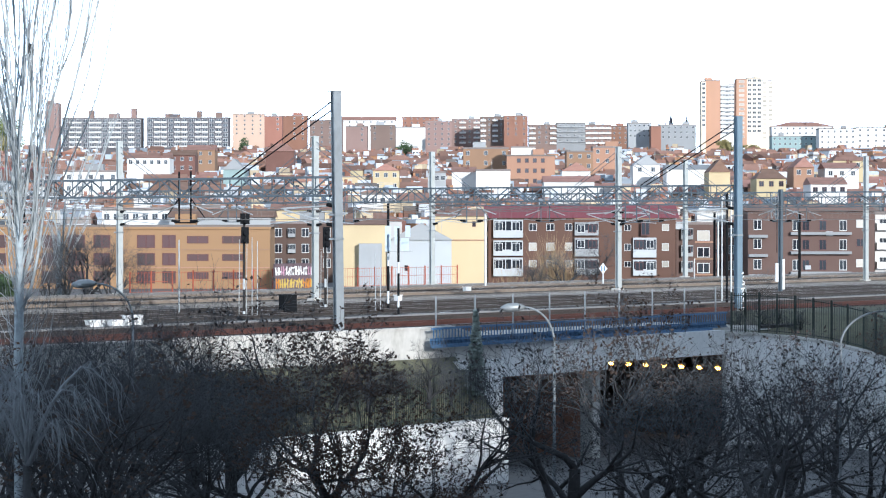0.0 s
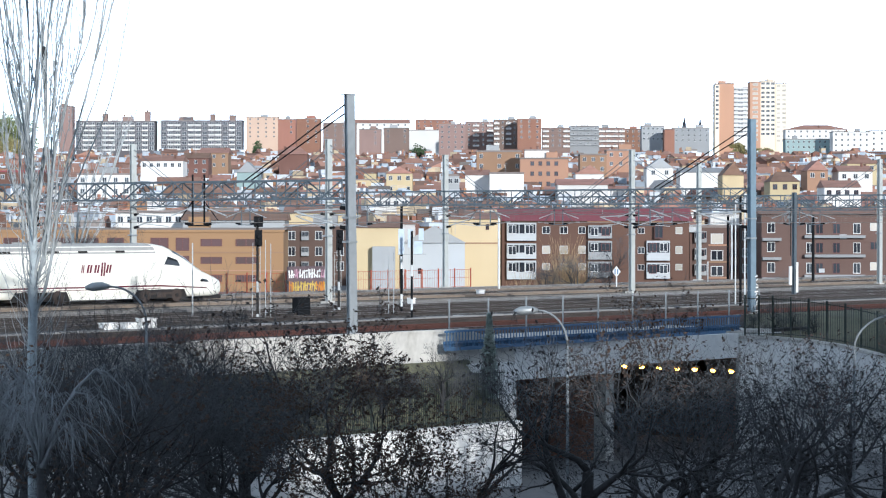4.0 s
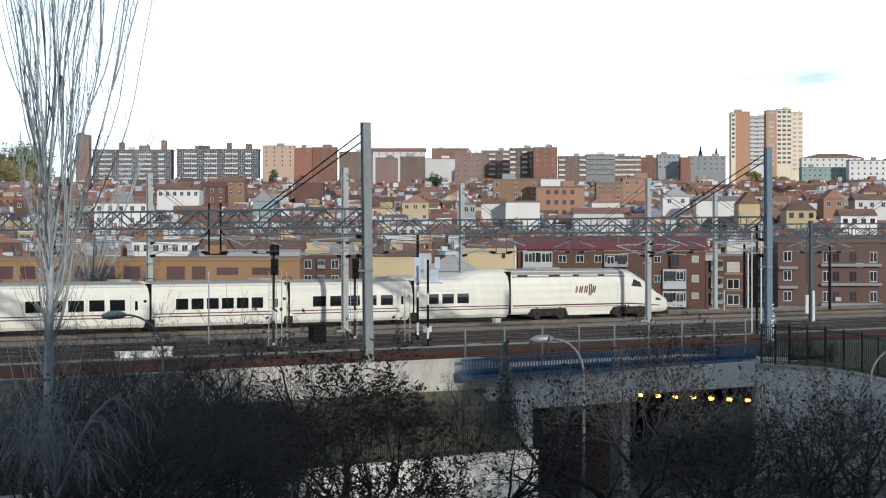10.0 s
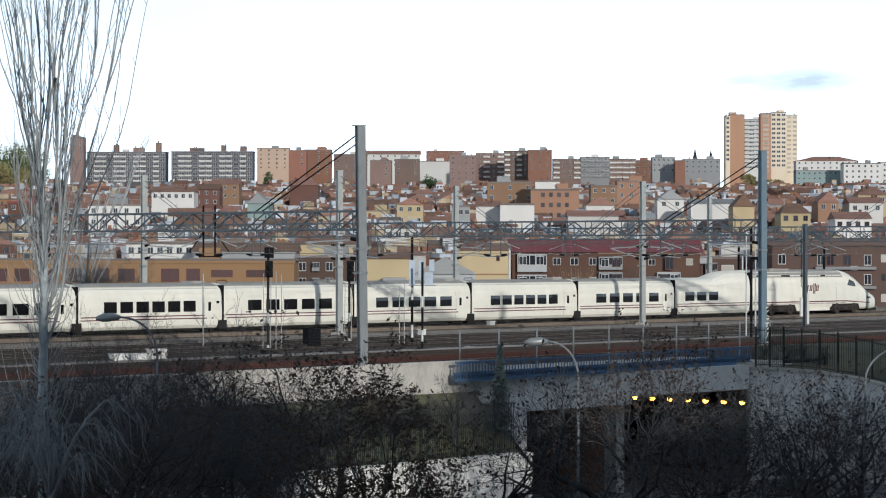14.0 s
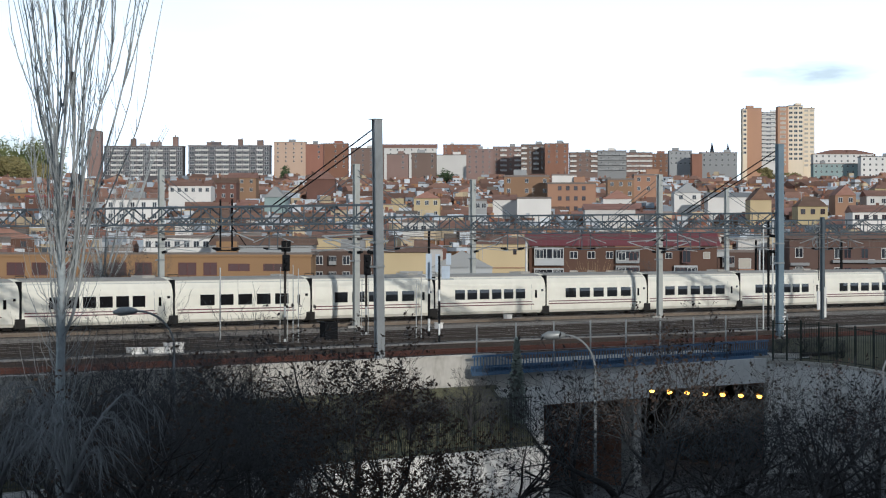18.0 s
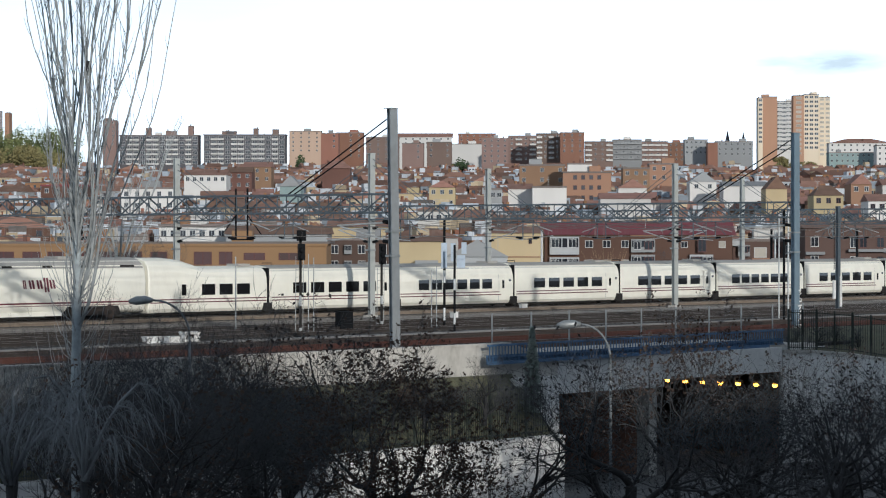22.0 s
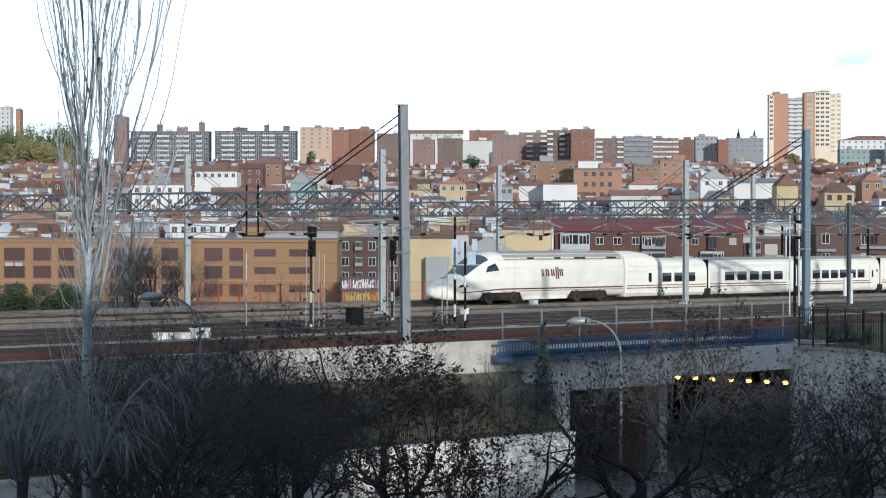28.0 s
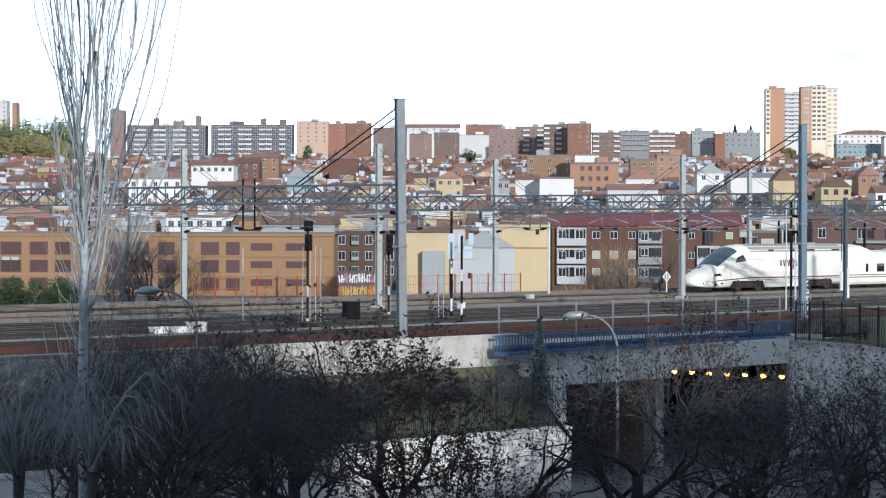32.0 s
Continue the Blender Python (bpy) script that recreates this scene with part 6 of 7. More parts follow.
fitting(house, -118.7, -18.3, 7.22, 4.97, WIN_M)
fitting(house, -109.5, -18.3, 5.42, 4.97, WIN_M)
fitting(house, -98.0, -16.5, 8.58, 2.71, WIN_M)
fitting(house, -84.1, -16.5, 8.35, 2.71, WIN_M)
fitting(house, -198.8, -25.5, 8.35, 4.97, WIN_M)
fitting(house, -187.6, -25.5, 7.22, 4.97, WIN_M)
fitting(house, -177.8, -25.5, 6.55, 4.97, WIN_M)
fitting(house, -167.0, -25.5, 6.32, 4.97, WIN_M)
fitting(house, -157.0, -25.5, 6.55, 4.97, WIN_M)
fitting(house, -146.5, -25.5, 6.77, 4.97, WIN_M)
fitting(house, -136.3, -25.5, 6.77, 4.97, WIN_M)
fitting(house, -118.7, -25.5, 7.22, 4.97, WIN_M)
fitting(house, -109.5, -25.5, 5.42, 4.97, WIN_M)
fitting(house, -98.0, -23.7, 8.58, 2.71, WIN_M)
fitting(house, -84.1, -23.7, 8.35, 2.71, WIN_M)
fitting(house, -142.2, -12.2, 146.28, 0.45, LEDGE)
fitting(house, -142.2, -19.4, 146.28, 0.45, LEDGE)
fitting(house, -200.7, -13.5, 3.16, 1.35, AC)
fitting(house, -197.0, -13.5, 2.93, 1.35, AC)
house = building(-68.8, -40.2, -1.6, 440, label="dark brown brick house with shaded windows", wall="brown", rh=0.4, base=-8)
fitting(house, -65.8, -7.0, 2.93, 3.61, WIN_W)
fitting(house, -60.4, -7.0, 2.93, 3.61, BAY_G)
fitting(house, -55.0, -7.0, 2.93, 3.61, WIN_W)
fitting(house, -46.4, -7.0, 2.93, 3.61, WIN_W)
fitting(house, -65.8, -13.3, 2.93, 3.61, WIN_W)
fitting(house, -60.4, -13.3, 2.93, 3.61, BAY_G)
fitting(house, -55.0, -13.3, 2.93, 3.61, WIN_W)
fitting(house, -46.4, -13.3, 2.93, 3.61, WIN_W)
fitting(house, -65.8, -19.2, 2.93, 3.61, WIN_W)
fitting(house, -60.4, -19.2, 2.93, 3.61, BAY_G)
fitting(house, -55.0, -19.2, 2.93, 3.61, WIN_W)
fitting(house, -46.4, -19.2, 2.93, 3.61, WIN_W)
house = building(-40.2, -23.0, -2.0, 376, label="cream rendered house with low tiled roof", wall="cream", roof=("gable", "tile"), rh=1.0, base=-9)
fitting(house, -28.9, -29.6, 9.03, 20.09, ANNEX)
fitting(house, -30.2, -21.9, 2.26, 6.32, WIN_B)
fitting(house, -27.9, -18.3, 1.58, 3.39, WIN_W)
house = building(-21.2, 3.4, -8.1, 381, label="pale grey gabled house with blank end wall", wall="dull", roof=("front", "grey"), rh=2.6, base=-9, name="house")
fitting(house, -14.7, -20.5, 1.35, 2.26, WIN_B)
house = building(-4.5, 17.6, 1.4, 386, label="cream rendered blank house end", wall="cream", roof=("gable", "tile"), rh=1.0, base=-8)
fitting(house, 6.8, -8.4, 21.67, 0.45, LEDGE)
fitting(house, 12.4, -2.9, 1.35, 2.26, WIN_B)
house = building(18.1, 93.0, 0.7, 390, label="red brick apartment block with maroon roof and white balconies", wall="brick", roof=("gable", "red"), rh=2.0, base=-9, name="apartment_block")
fitting(house, 26.0, -7.2, 11.74, 7.22, BAY)
fitting(house, 22.3, -4.5, 3.16, 3.61, WIN_W)
fitting(house, 29.1, -4.5, 3.16, 3.61, WIN_W)
fitting(house, 26.0, -14.4, 11.74, 6.09, BAY)
fitting(house, 22.3, -12.9, 3.16, 3.61, WIN_W)
fitting(house, 29.1, -12.9, 3.16, 3.61, WIN_W)
fitting(house, 26.0, -22.6, 11.74, 7.45, BAY)
fitting(house, 22.3, -19.6, 3.16, 3.61, WIN_W)
fitting(house, 29.1, -19.6, 3.16, 3.61, WIN_W)
fitting(house, 35.9, -4.5, 3.16, 2.93, WIN_W)
fitting(house, 42.9, -4.5, 3.16, 2.93, WIN_W)
fitting(house, 50.2, -4.5, 2.93, 2.93, WIN_W)
fitting(house, 73.8, -4.5, 2.71, 2.48, WIN_W)
fitting(house, 88.9, -4.5, 2.71, 2.71, WIN_BLIND)
fitting(house, 35.9, -12.4, 3.16, 3.16, WIN_BLIND)
fitting(house, 42.9, -12.4, 3.16, 3.16, WIN_BLIND)
fitting(house, 50.2, -12.4, 2.93, 3.16, WIN_BLIND)
fitting(house, 73.8, -12.4, 2.71, 2.71, WIN_W)
fitting(house, 88.9, -12.4, 2.71, 2.93, WIN_BLIND)
fitting(house, 35.9, -19.0, 3.16, 2.71, WIN_BLIND)
fitting(house, 42.9, -19.0, 3.16, 2.71, WIN_BLIND)
fitting(house, 50.2, -19.0, 2.93, 2.71, WIN_BLIND)
fitting(house, 73.8, -19.0, 2.71, 2.26, WIN_W)
fitting(house, 88.9, -19.0, 2.71, 2.48, WIN_BLIND)
fitting(house, 57.4, 0.0, 10.16, 0.9, LEDGE)
fitting(house, 80.7, 0.0, 9.26, 0.9, LEDGE)
fitting(house, 57.3, -6.3, 9.48, 5.19, BAY_G)
fitting(house, 55.0, -5.2, 2.93, 3.16, WIN_W)
fitting(house, 59.5, -5.2, 3.39, 3.16, WIN_B)
fitting(house, 57.3, -14.7, 9.48, 7.45, BAY_G)
fitting(house, 55.0, -11.3, 2.93, 3.16, WIN_W)
fitting(house, 59.5, -11.3, 3.39, 3.16, WIN_B)
fitting(house, 57.3, -21.9, 9.48, 6.32, BAY_G)
fitting(house, 55.0, -19.6, 2.93, 3.16, WIN_W)
fitting(house, 59.5, -19.6, 3.39, 3.16, WIN_B)
fitting(house, 80.5, -15.1, 9.26, 7.9, BAY)
fitting(house, 78.3, -11.5, 3.16, 3.39, WIN_B)
fitting(house, 82.6, -11.5, 3.16, 3.39, WIN_W)
fitting(house, 80.5, -22.3, 9.26, 6.32, BAY)
fitting(house, 78.3, -20.3, 3.16, 3.39, WIN_B)
fitting(house, 82.6, -20.3, 3.16, 3.39, WIN_W)
fitting(house, 80.7, -6.3, 3.39, 5.19, WIN_B)
house = building(93.2, 121.4, -2.0, 395, label="dark brown brick house with glazed balconies", wall="brown", rh=0.4, base=-8)
fitting(house, 97.4, -7.9, 4.74, 4.51, BAY_G)
fitting(house, 97.3, -6.5, 3.16, 2.48, WIN_B)
fitting(house, 104.1, -8.4, 4.97, 4.06, WIN_BLIND)
fitting(house, 110.8, -7.0, 3.16, 3.61, WIN_B)
fitting(house, 116.0, -7.0, 3.61, 3.61, WIN_W)
fitting(house, 104.3, -9.3, 7.22, 0.68, LEDGE)
fitting(house, 97.4, -14.7, 4.74, 4.51, BAY_G)
fitting(house, 97.3, -13.3, 3.16, 2.48, WIN_B)
fitting(house, 104.1, -15.1, 4.97, 4.06, WIN_W)
fitting(house, 110.8, -13.8, 3.16, 3.61, WIN_B)
fitting(house, 116.0, -13.8, 3.61, 3.61, WIN_W)
fitting(house, 104.3, -16.0, 7.22, 0.68, LEDGE)
fitting(house, 97.4, -21.0, 4.74, 4.51, BAY_G)
fitting(house, 97.3, -19.6, 3.16, 2.48, WIN_B)
fitting(house, 104.1, -21.4, 4.97, 4.06, WIN_W)
fitting(house, 110.8, -20.1, 3.16, 3.61, WIN_B)
fitting(house, 116.0, -20.1, 3.61, 3.61, WIN_W)
fitting(house, 104.3, -22.3, 7.22, 0.68, LEDGE)
fitting(house, 94.1, -3.8, 6.77, 2.26, SHADE)
house = building(121.9, 172.5, 3.4, 385, label="red-brown brick apartment block with long grey balconies", wall="brown", roof=("gable", "tile"), rh=1.0, base=-9, name="apartment_block")
fitting(house, 125.7, -4.1, 3.16, 4.06, WIN_W)
fitting(house, 125.8, -7.2, 7.45, 1.13, RAILING)
fitting(house, 141.2, -4.5, 2.93, 4.29, WIN_W)
fitting(house, 145.0, -4.5, 2.93, 4.29, WIN_B)
fitting(house, 151.8, -4.5, 2.93, 4.29, WIN_B)
fitting(house, 159.9, -4.5, 2.93, 4.29, WIN_W)
fitting(house, 150.9, -6.1, 24.15, 1.13, RAILING)
fitting(house, 166.9, -3.2, 3.39, 3.16, WIN_BLIND)
fitting(house, 125.7, -11.7, 3.16, 4.06, WIN_W)
fitting(house, 125.8, -14.9, 7.45, 1.13, RAILING)
fitting(house, 141.2, -12.2, 2.93, 4.29, WIN_W)
fitting(house, 145.0, -12.2, 2.93, 4.29, WIN_B)
fitting(house, 151.8, -12.2, 2.93, 4.29, WIN_B)
fitting(house, 159.9, -12.2, 2.93, 4.29, WIN_W)
fitting(house, 150.9, -13.8, 24.15, 1.13, RAILING)
fitting(house, 166.9, -10.8, 3.39, 3.16, WIN_B)
fitting(house, 125.7, -19.9, 3.16, 4.06, WIN_W)
fitting(house, 125.8, -23.0, 7.45, 1.13, RAILING)
fitting(house, 141.2, -20.3, 2.93, 4.29, WIN_W)
fitting(house, 145.0, -20.3, 2.93, 4.29, WIN_B)
fitting(house, 151.8, -20.3, 2.93, 4.29, WIN_B)
fitting(house, 159.9, -20.3, 2.93, 4.29, WIN_W)
fitting(house, 150.9, -21.9, 24.15, 1.13, RAILING)
fitting(house, 166.9, -19.0, 3.39, 3.16, WIN_BLIND)
fitting(house, 154.4, -6.5, 2.71, 1.81, AC)
fitting(house, 145.8, -19.9, 2.26, 1.58, AC)
house = building(172.7, 197.7, 2.0, 390, label="pale rendered apartment block with white windows", wall="white", win=WIN_W, cols=4, floors=4, balcony=(0, 1), base=-9, name="apartment_block")
# the hill's skyline
building(-152.1, -120.5, 40.4, 1600, label="grey apartment slab with white balconies", wall="slab", win=WIN_W, cols=12, floors=6, wsize=(3.1, 2.1), storey=3.1, balcony=(1, 2, 4, 5, 7, 8, 10), name="apartment_slab", deep=14)
building(-118.3, -85.6, 40.6, 1600, label="grey-brown apartment slab with white balconies", wall="slab", win=WIN_W, cols=12, floors=6, wsize=(3.1, 2.1), storey=3.1, balcony=(1, 2, 4, 5, 7, 8, 10), name="apartment_slab", deep=14)
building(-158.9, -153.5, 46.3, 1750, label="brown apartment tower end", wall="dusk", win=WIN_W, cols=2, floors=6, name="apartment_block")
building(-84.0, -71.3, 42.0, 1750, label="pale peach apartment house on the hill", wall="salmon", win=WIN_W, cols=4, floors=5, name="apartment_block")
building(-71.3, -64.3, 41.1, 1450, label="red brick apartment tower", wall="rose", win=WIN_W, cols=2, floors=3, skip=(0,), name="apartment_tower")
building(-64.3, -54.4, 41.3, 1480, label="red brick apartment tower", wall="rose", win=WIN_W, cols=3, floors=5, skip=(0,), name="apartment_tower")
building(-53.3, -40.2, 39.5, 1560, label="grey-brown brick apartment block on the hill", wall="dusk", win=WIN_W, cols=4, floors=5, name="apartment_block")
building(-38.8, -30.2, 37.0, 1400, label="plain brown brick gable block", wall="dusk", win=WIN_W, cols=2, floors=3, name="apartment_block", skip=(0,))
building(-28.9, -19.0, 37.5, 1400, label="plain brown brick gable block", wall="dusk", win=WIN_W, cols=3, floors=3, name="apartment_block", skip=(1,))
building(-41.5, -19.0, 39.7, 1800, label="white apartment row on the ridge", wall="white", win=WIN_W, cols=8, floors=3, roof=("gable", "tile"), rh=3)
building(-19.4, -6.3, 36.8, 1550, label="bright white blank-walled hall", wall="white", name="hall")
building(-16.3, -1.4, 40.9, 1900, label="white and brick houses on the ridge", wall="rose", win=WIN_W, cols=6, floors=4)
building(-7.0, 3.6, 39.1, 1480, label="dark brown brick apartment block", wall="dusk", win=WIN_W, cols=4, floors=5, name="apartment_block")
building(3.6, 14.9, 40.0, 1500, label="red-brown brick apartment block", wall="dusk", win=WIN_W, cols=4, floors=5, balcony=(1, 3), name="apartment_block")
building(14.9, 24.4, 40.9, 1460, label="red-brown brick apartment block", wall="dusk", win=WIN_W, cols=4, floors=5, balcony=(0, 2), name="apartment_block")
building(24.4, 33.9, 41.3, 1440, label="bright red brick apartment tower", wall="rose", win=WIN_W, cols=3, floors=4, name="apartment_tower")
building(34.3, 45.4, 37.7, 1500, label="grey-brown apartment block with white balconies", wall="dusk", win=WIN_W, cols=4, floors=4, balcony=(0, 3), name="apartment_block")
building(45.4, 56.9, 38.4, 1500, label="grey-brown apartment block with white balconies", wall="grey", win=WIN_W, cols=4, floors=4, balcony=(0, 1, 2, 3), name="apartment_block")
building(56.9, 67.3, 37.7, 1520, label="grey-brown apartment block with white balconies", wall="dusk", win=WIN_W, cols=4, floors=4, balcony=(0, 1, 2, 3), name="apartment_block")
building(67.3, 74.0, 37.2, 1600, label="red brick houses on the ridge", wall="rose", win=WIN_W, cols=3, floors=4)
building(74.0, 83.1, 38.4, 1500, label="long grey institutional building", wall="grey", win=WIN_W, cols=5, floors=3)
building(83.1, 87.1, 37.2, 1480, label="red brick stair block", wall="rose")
building(86.7, 101.1, 37.7, 1520, label="long grey institutional building", wall="grey", win=WIN_W, cols=6, floors=3)
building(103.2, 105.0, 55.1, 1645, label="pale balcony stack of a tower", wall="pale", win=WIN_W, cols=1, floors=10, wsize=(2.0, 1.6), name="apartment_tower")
building(105.0, 110.8, 55.5, 1650, label="tall blank brick apartment tower", wall="terra", name="apartment_tower", deep=20)
building(110.8, 117.8, 53.7, 1800, label="tall white balconied apartment tower", wall="white", win=WIN_W, cols=4, floors=12, wsize=(4.5, 1.5), balcony=(0, 2), name="apartment_tower", deep=16)
building(117.2, 121.4, 56.0, 1640, label="brick side of a tall tower", wall="terra", win=WIN_BLIND, cols=1, floors=13, wsize=(3.4, 1.6), name="apartment_tower")
building(121.4, 127.3, 56.4, 1642, label="tall cream apartment tower toned pale as if sunlit", wall="pale", win=WIN_W, cols=3, floors=12, wsize=(2.4, 1.6), name="apartment_tower", deep=20)
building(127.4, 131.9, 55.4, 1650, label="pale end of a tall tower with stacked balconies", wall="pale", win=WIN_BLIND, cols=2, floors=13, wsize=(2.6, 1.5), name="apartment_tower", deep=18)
for u0, u1, v in ((-141.5, -139.6, 43.2), (-133.6, -129.4, 42.0), (-124.6, -122.6, 44.0), (-111.0, -105.4, 41.9), (-98.4, -96.6, 43.0), (-90.8, -88.4, 42.6)):
    building(u0, u1, v, 1606, label="dark stair head rising over an apartment slab", wall="dusk", name="stair_head", deep=6)
building(131.4, 156.2, 37.2, 1560, label="low white terraced houses on the ridge", wall="white", win=WIN_W, cols=10, floors=2, roof=("hip", "tile"), rh=3)
building(131.4, 150.3, 33.2, 1420, label="teal-grey long building with rows of windows", wall="teal", win=WIN_W, cols=9, floors=3)
building(150.3, 165.0, 36.1, 1400, label="white apartment building with small windows", wall="white", win=WIN_W, cols=6, floors=4, name="apartment_block")
building(165.0, 184.2, 36.6, 1420, label="white apartment building with small windows", wall="white", win=WIN_W, cols=6, floors=4, name="apartment_block")
building(-206.5, -200.6, 50.2, 1750, label="pale apartment tower beyond the wooded hill", wall="white", win=WIN_W, cols=3, floors=8, name="apartment_tower")
building(-198.4, -196.6, 49.4, 1760, label="slim brown apartment tower beyond the wooded hill", wall="ochre", name="apartment_tower")
# the middle of the town
building(8.1, 26.2, 28.2, 760, label="ochre brick apartment house with few windows", wall="ochre", win=WIN_W, cols=5, floors=2, skip=(1, 3))
building(25.5, 44.7, 25.3, 740, label="ochre brick apartment house with small windows", wall="ochre", win=WIN_B, cols=6, floors=3, skip=(0, 5))
building(27.3, 37.0, 28.7, 745, label="white flat-roofed billboard building", wall="white", deep=5)
building(49.4, 60.0, 26.9, 780, label="ochre brick apartment house with few windows", wall="ochre", win=WIN_W, cols=3, floors=2)
building(60.0, 71.3, 28.7, 820, label="ochre brick house with white stair tower", wall="ochre", win=WIN_W, cols=3, floors=2)
building(13.3, 26.9, 19.4, 640, label="blank white end wall of a house", wall="white", deep=9)
building(3.6, 13.3, 19.0, 650, label="white gabled house end under tiles", wall="white", roof=("gable", "tile"), rh=1.5)
building(40.4, 60.5, 15.1, 600, label="low house under a wide tiled roof", wall="white", roof=("gable", "tile"), rh=1.5)
building(47.6, 58.9, 19.4, 620, label="white house gable under tiles", wall="white", roof=("front", "tile"), rh=2.2)
building(76.0, 86.6, 21.8, 700, label="white gabled warehouse with grey roof", wall="white", roof=("front", "grey"), rh=2.8, win=WIN_W, cols=2, floors=1)
building(89.4, 107.0, 20.1, 680, label="low white house under a grey roof", wall="white", roof=("gable", "grey"), rh=1.4)
building(106.3, 114.7, 19.0, 640, label="pale yellow house gable", wall="cream", roof=("front", "tile"), rh=3.2)
building(140.1, 148.3, 20.9, 640, label="terracotta coloured house gable end", wall="ochre", roof=("front", "tile"), rh=2.6, win=WIN_W, cols=2, floors=1)
building(125.3, 137.1, 16.4, 600, label="house under a hipped tiled roof", wall="cream", win=WIN_B, cols=3, floors=1, roof=("hip", "tile"), rh=2.5)
building(147.0, 161.4, 14.1, 570, label="white house under a wide tiled roof", wall="white", roof=("gable", "tile"), rh=1.7, win=WIN_B, cols=4, floors=1)
building(152.6, 166.1, 20.5, 640, label="white house with a brown door", wall="white", roof=("gable", "tile"), rh=1.6, win=WIN_W, cols=3, floors=1)
building(156.0, 167.8, 23.6, 720, label="cream house under a hipped tiled roof", wall="cream", roof=("hip", "tile"), rh=2.6, win=WIN_W, cols=3, floors=1)
building(-28.0, -17.6, 19.6, 700, label="cream house under a low tiled roof", wall="cream", roof=("front", "tile"), rh=2.0, win=WIN_W, cols=3, floors=2)
building(-6.1, 1.2, 18.6, 650, label="grey rendered house with small windows", wall="grey", win=WIN_W, cols=3, floors=2)
building(-32.5, -19.0, 9.9, 520, label="white house with flat roof", wall="white", win=WIN_W, cols=4, floors=1)
building(-109.3, -99.1, 25.7, 850, label="red brick house under tiles", wall="brick", win=WIN_W, cols=3, floors=2, roof=("gable", "tile"), rh=2)
building(-102.5, -91.2, 27.8, 900, label="orange brick house under tiles", wall="ochre", win=WIN_W, cols=3, floors=2, roof=("gable", "tile"), rh=2)
building(-87.8, -79.4, 20.0, 720, label="cream gabled house under a teal-grey roof", wall="teal", roof=("front", "grey"), rh=3.2)
building(-70.9, -59.6, 27.3, 900, label="red brick house under hipped tiles", wall="brick", roof=("hip", "tile"), rh=3)
building(-151.7, -129.6, 19.0, 650, label="white house with small windows", wall="white", win=WIN_W, cols=5, floors=2)
building(-183.7, -165.7, 20.1, 700, label="maroon rendered flat-roofed house", wall="brick", win=WIN_W, cols=4, floors=1, roof=("flat", "red"))
building(-126.2, -109.3, 24.6, 760, label="pale house row under a tiled roof", wall="white", win=WIN_W, cols=6, floors=1, roof=("gable", "tile"), rh=1.8)
building(-136.3, -109.3, 3.8, 470, label="low white shop row", wall="white", win=WIN_W, cols=7, floors=1)
building(-109.3, -68.6, 0.9, 460, label="grey workshop under a tiled roof", wall="grey", roof=("gable", "tile"), rh=1.6)
building(-68.6, -39.3, 3.8, 480, label="low house under a long tiled roof", wall="cream", roof=("gable", "tile"), rh=1.8)


class Joined:
    """Far houses gathered into one mesh each for walls and roofs."""

    def __init__(self):
        self.walls, self.roofs, self.panes = Kit(), Kit(), Kit()

    def house(self, u, w, depth, h, turn, deep, shape, rh, tone, rnd):
        p = spot(u, depth)
        g = land(p.x, p.y) - 1
        m = pose(p.x, p.y, g, 0, 0, -48.1 + turn)
        self.walls.box(-w / 2, w / 2, 0, deep, 0, h, tone, m)
        kit = dict(gable=GABLE, front=GABLE_F, hip=HIP, flat=FLAT)[shape]
        self.roofs.add([m @ Vector((x * w, y * deep, h + z * rh)) for x, y, z in kit.v], kit.f, 0 if shape != "flat" else rnd.choice((0, 1, 2, 2)))
        n = rnd.choice((2, 3, 3, 4)) if w > 5 else rnd.choice((1, 2))
        for i in range(n):
            x = -w / 2 + w * (i + 0.5) / n
            if rnd.random() < 0.2:
                continue
            for z in (h - 2.1, h - 5.0)[:1 if h < 7 else 2]:
                self.panes.box(x - 0.55, x + 0.55, -0.05, 0.05, z, z + 1.3, 0, m)
                if rnd.random() < 0.3:
                    self.walls.box(x - 0.75, x + 0.75, -0.6, 0, z - 0.25, z + 0.45, rnd.choice((0, 3, 5)), m)
        for _ in range(rnd.choice((0, 1, 1, 2))):
            x, y = rnd.uniform(-0.4, 0.4) * w, rnd.uniform(0.2, 0.8) * deep
            self.walls.box(x - 0.35, x + 0.35, y - 0.35, y + 0.35, h, h + rh * 0.5 + rnd.uniform(0.8, 1.8), rnd.choice((0, 2, 3)), m)
        if rnd.random() < 0.35:
            x = rnd.uniform(-0.25, 0.25) * w
            self.walls.box(x - 1.3, x + 1.3, 0.3, 3.5, h, h + rnd.uniform(1.6, 2.4), rnd.choice((0, 0, 1, 5)), m)



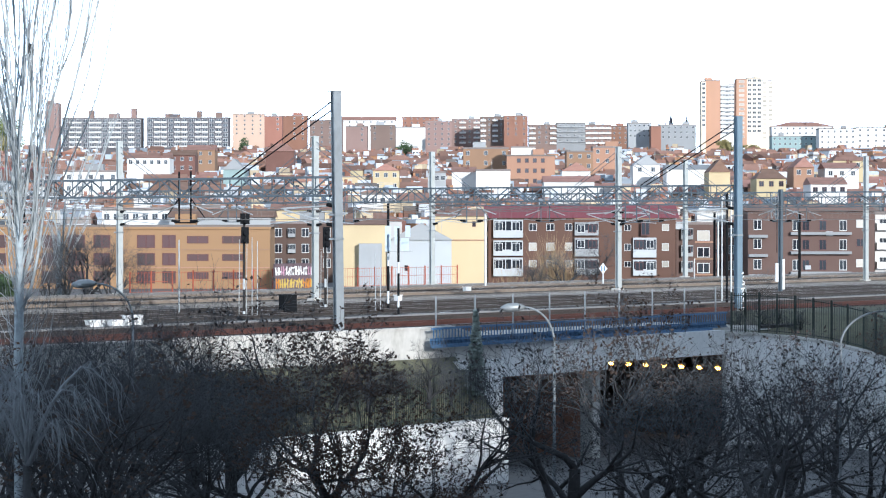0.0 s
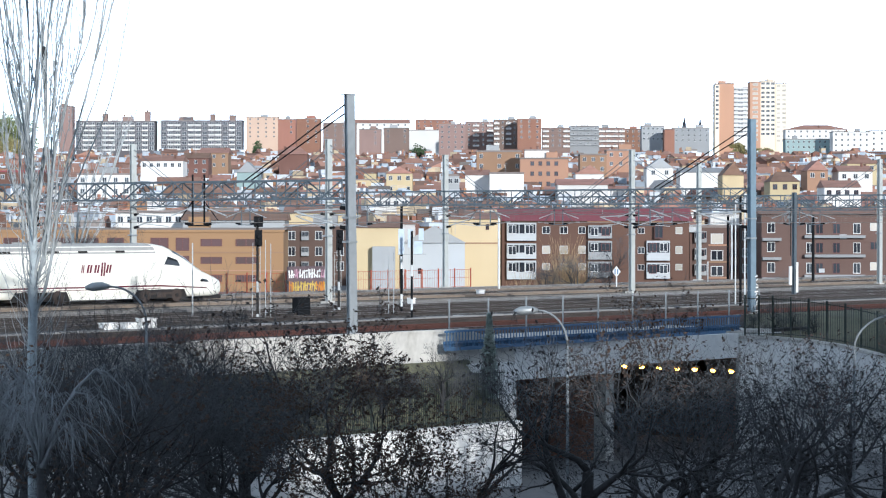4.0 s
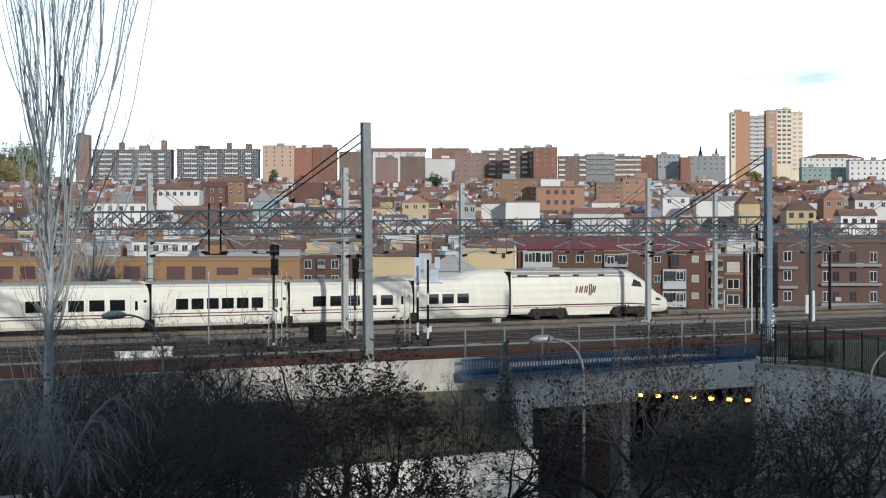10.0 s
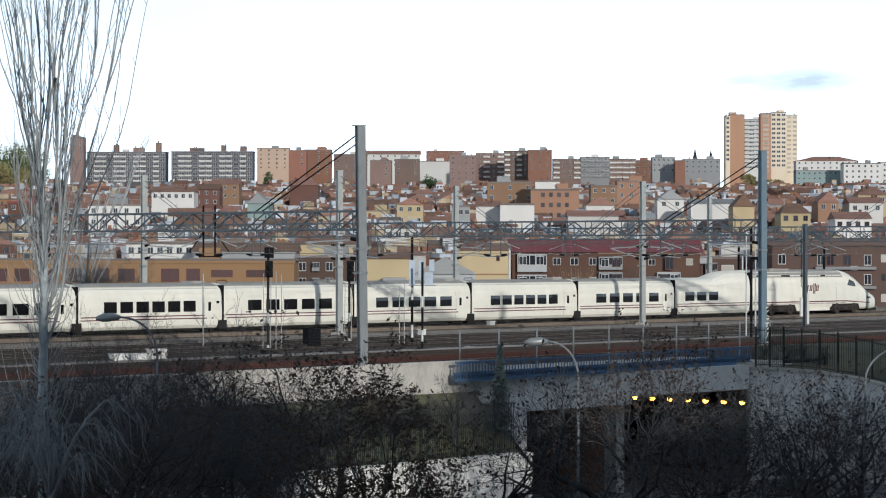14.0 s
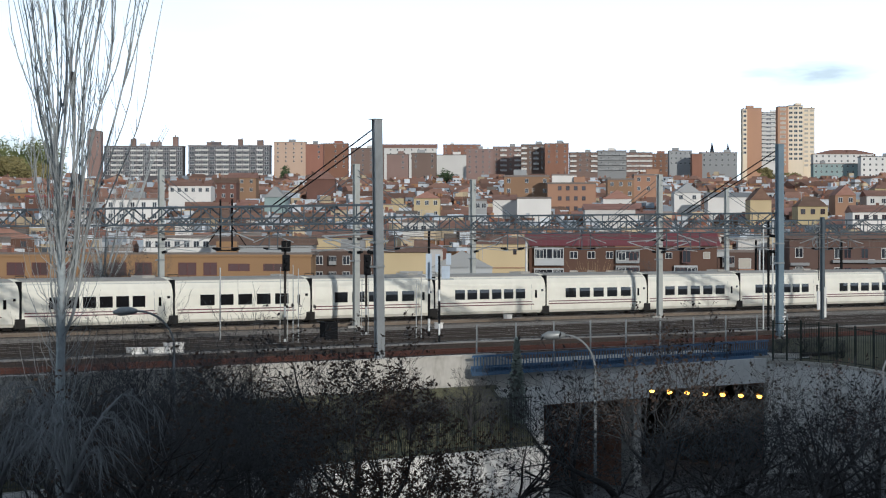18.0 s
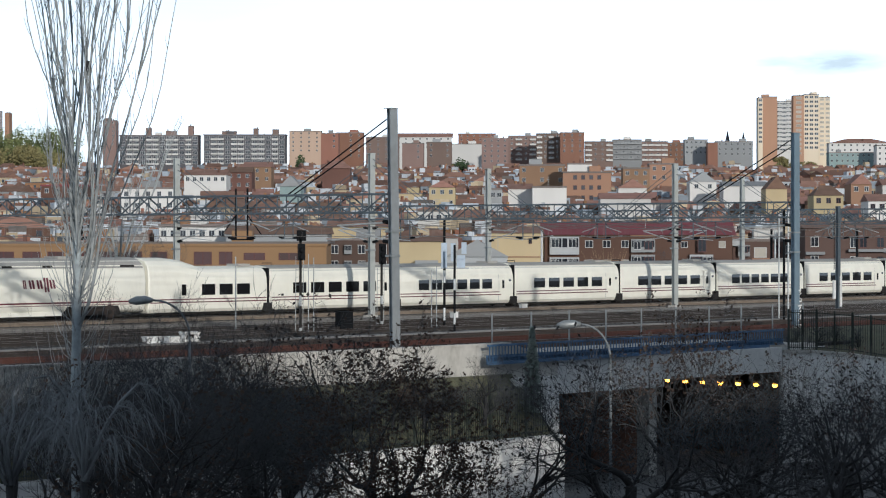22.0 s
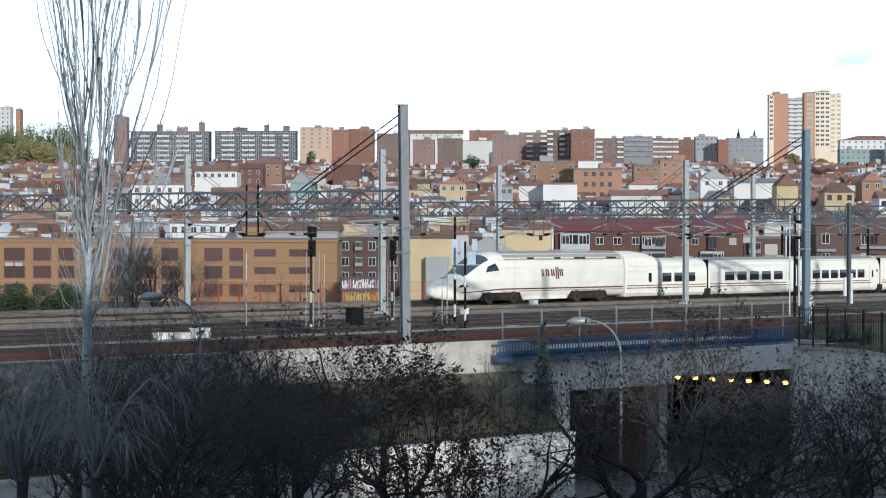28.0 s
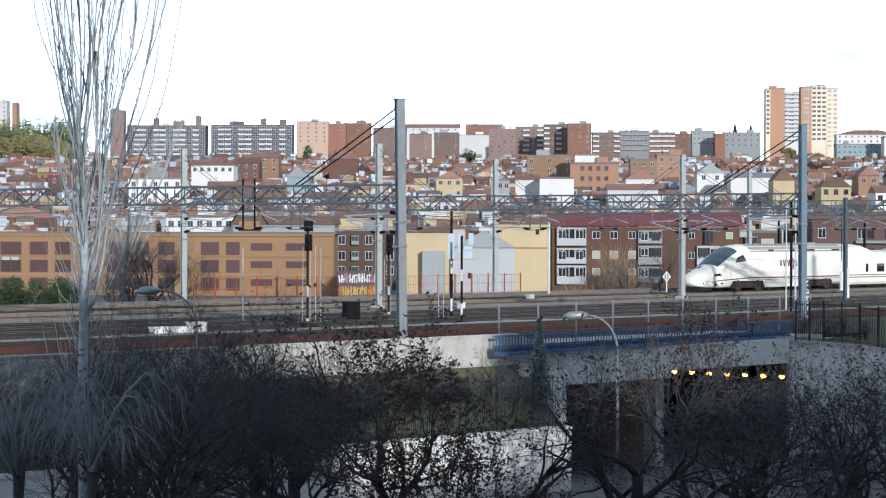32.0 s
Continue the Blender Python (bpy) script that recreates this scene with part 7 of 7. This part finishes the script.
def build_fill():
    """Rows of small houses climbing the hill."""
    rnd = random.Random(3)
    walls = ["white"] * 8 + ["cream"] * 4 + ["brick"] * 5 + ["ochre"] * 5 + ["brown"] * 3 + ["grey"] * 5 + ["teal"]
    names = dict(white="white rendered", cream="cream rendered", brick="red brick", ochre="ochre brick", brown="brown brick", grey="grey rendered", teal="pale teal rendered")
    far, count, d = Joined(), 0, 480.0
    tones = ["white", "cream", "brick", "ochre", "brown", "grey"]
    while d < 1420:
        u = -215 + rnd.uniform(0, 8)
        while u < 195:
            w = rnd.uniform(8, 15) if d < 620 else rnd.uniform(6, 12.5)
            dd = d + rnd.uniform(-14, 14)
            wall = rnd.choice(walls)
            shape = rnd.choice(["gable", "gable", "gable", "hip", "front", "flat"])
            cover = "tile" if shape != "flat" else rnd.choice(["felt", "tile", "grey"])
            p = spot(u, dd)
            h = land(p.x, p.y) + rnd.uniform(5.0, 10.5)
            v = (h - STAND.z) / dd * 1000
            du = w / dd * 1000
            small = dd > 700
            count += 1
            if count > 290:
                far.house(u, w, dd, h - land(p.x, p.y) + 1, rnd.uniform(-28, 28), rnd.uniform(8, 12), shape, {"flat": 0.4}.get(shape, rnd.uniform(1.5, 2.6)), tones.index(wall if wall in tones else "grey"), rnd)
                u += du * rnd.uniform(0.9, 1.35)
                continue
            building(u, u + du, v, dd, wall, (shape, cover), {"flat": 0.4, "front": rnd.uniform(1.6, 2.8)}.get(shape, rnd.uniform(1.4, 2.6)), rnd.uniform(8, 12),
                     rnd.uniform(-28, 28), label=f"{names[wall]} small house under a {'flat' if shape == 'flat' else 'tiled'} roof",
                     win=rnd.choice([WIN_W, WIN_W, WIN_B, WIN_BLIND]) if rnd.random() < 0.75 else None, cols=2 if small else 3, floors=1,
                     wsize=(rnd.uniform(1.0, 1.5), rnd.uniform(1.1, 1.5)), first=0.5)
            u += du * rnd.uniform(0.95, 1.5)
        d *= 1.05 if d < 620 else 1.034
    # sheds, stair heads, walls and lean-tos between the houses
    for _ in range(2300):
        dd = 470 * (1420 / 470) ** rnd.random()
        u, w = rnd.uniform(-215, 195), rnd.uniform(1.6, 5.0)
        p = spot(u, dd)
        far.house(u, w, dd, rnd.uniform(6.5, 11.5), rnd.uniform(-30, 30), rnd.uniform(2.5, 6), rnd.choice(("gable", "front", "flat", "flat")), rnd.uniform(0.3, 1.4),
                  rnd.choice((0, 0, 0, 1, 2, 3, 3, 4, 5)), rnd)
    town = thing("hillside_houses", "crowded far houses with tiled roofs climbing the hill", "houses", kind="stuff")
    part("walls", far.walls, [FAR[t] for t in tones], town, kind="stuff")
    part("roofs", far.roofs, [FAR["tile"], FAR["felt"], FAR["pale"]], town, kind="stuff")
    part("panes", far.panes, GLASS, town, kind="stuff")


build_fill()


def spire(u, v, depth):
    """A slim church spire on the ridge."""
    p = spot(u, depth)
    g, top = land(p.x, p.y), rise(v, depth)
    ob = thing("church_spire", "slim grey church spire on the ridge", "tower", "spires on the ridge", pose(p.x, p.y, g))
    h = top - g
    part("shaft", Kit().box(-1.1, 1.1, -1.1, 1.1, -1, h * 0.8), W_GREY, ob)
    part("cone", Kit().tube([(0, 0, h * 0.8), (0, 0, h)], [1.3, 0.1], 8), W_SLAB, ob)


spire(91.0, 42.2, 1700)
spire(97.3, 41.6, 1700)


# ---- what moves ----
def motions():
    rows = [(0, 86.4), (3.5, 115.3), (7, 144.2), (10, 168.8), (13, 193.5), (19, 242.6), (22, 267.4), (24.5, 287.65), (28, 316.4), (32, 348.4)]
    walk(train, [(t, pose(x, 129.6, 0)) for t, x in rows])


motions()
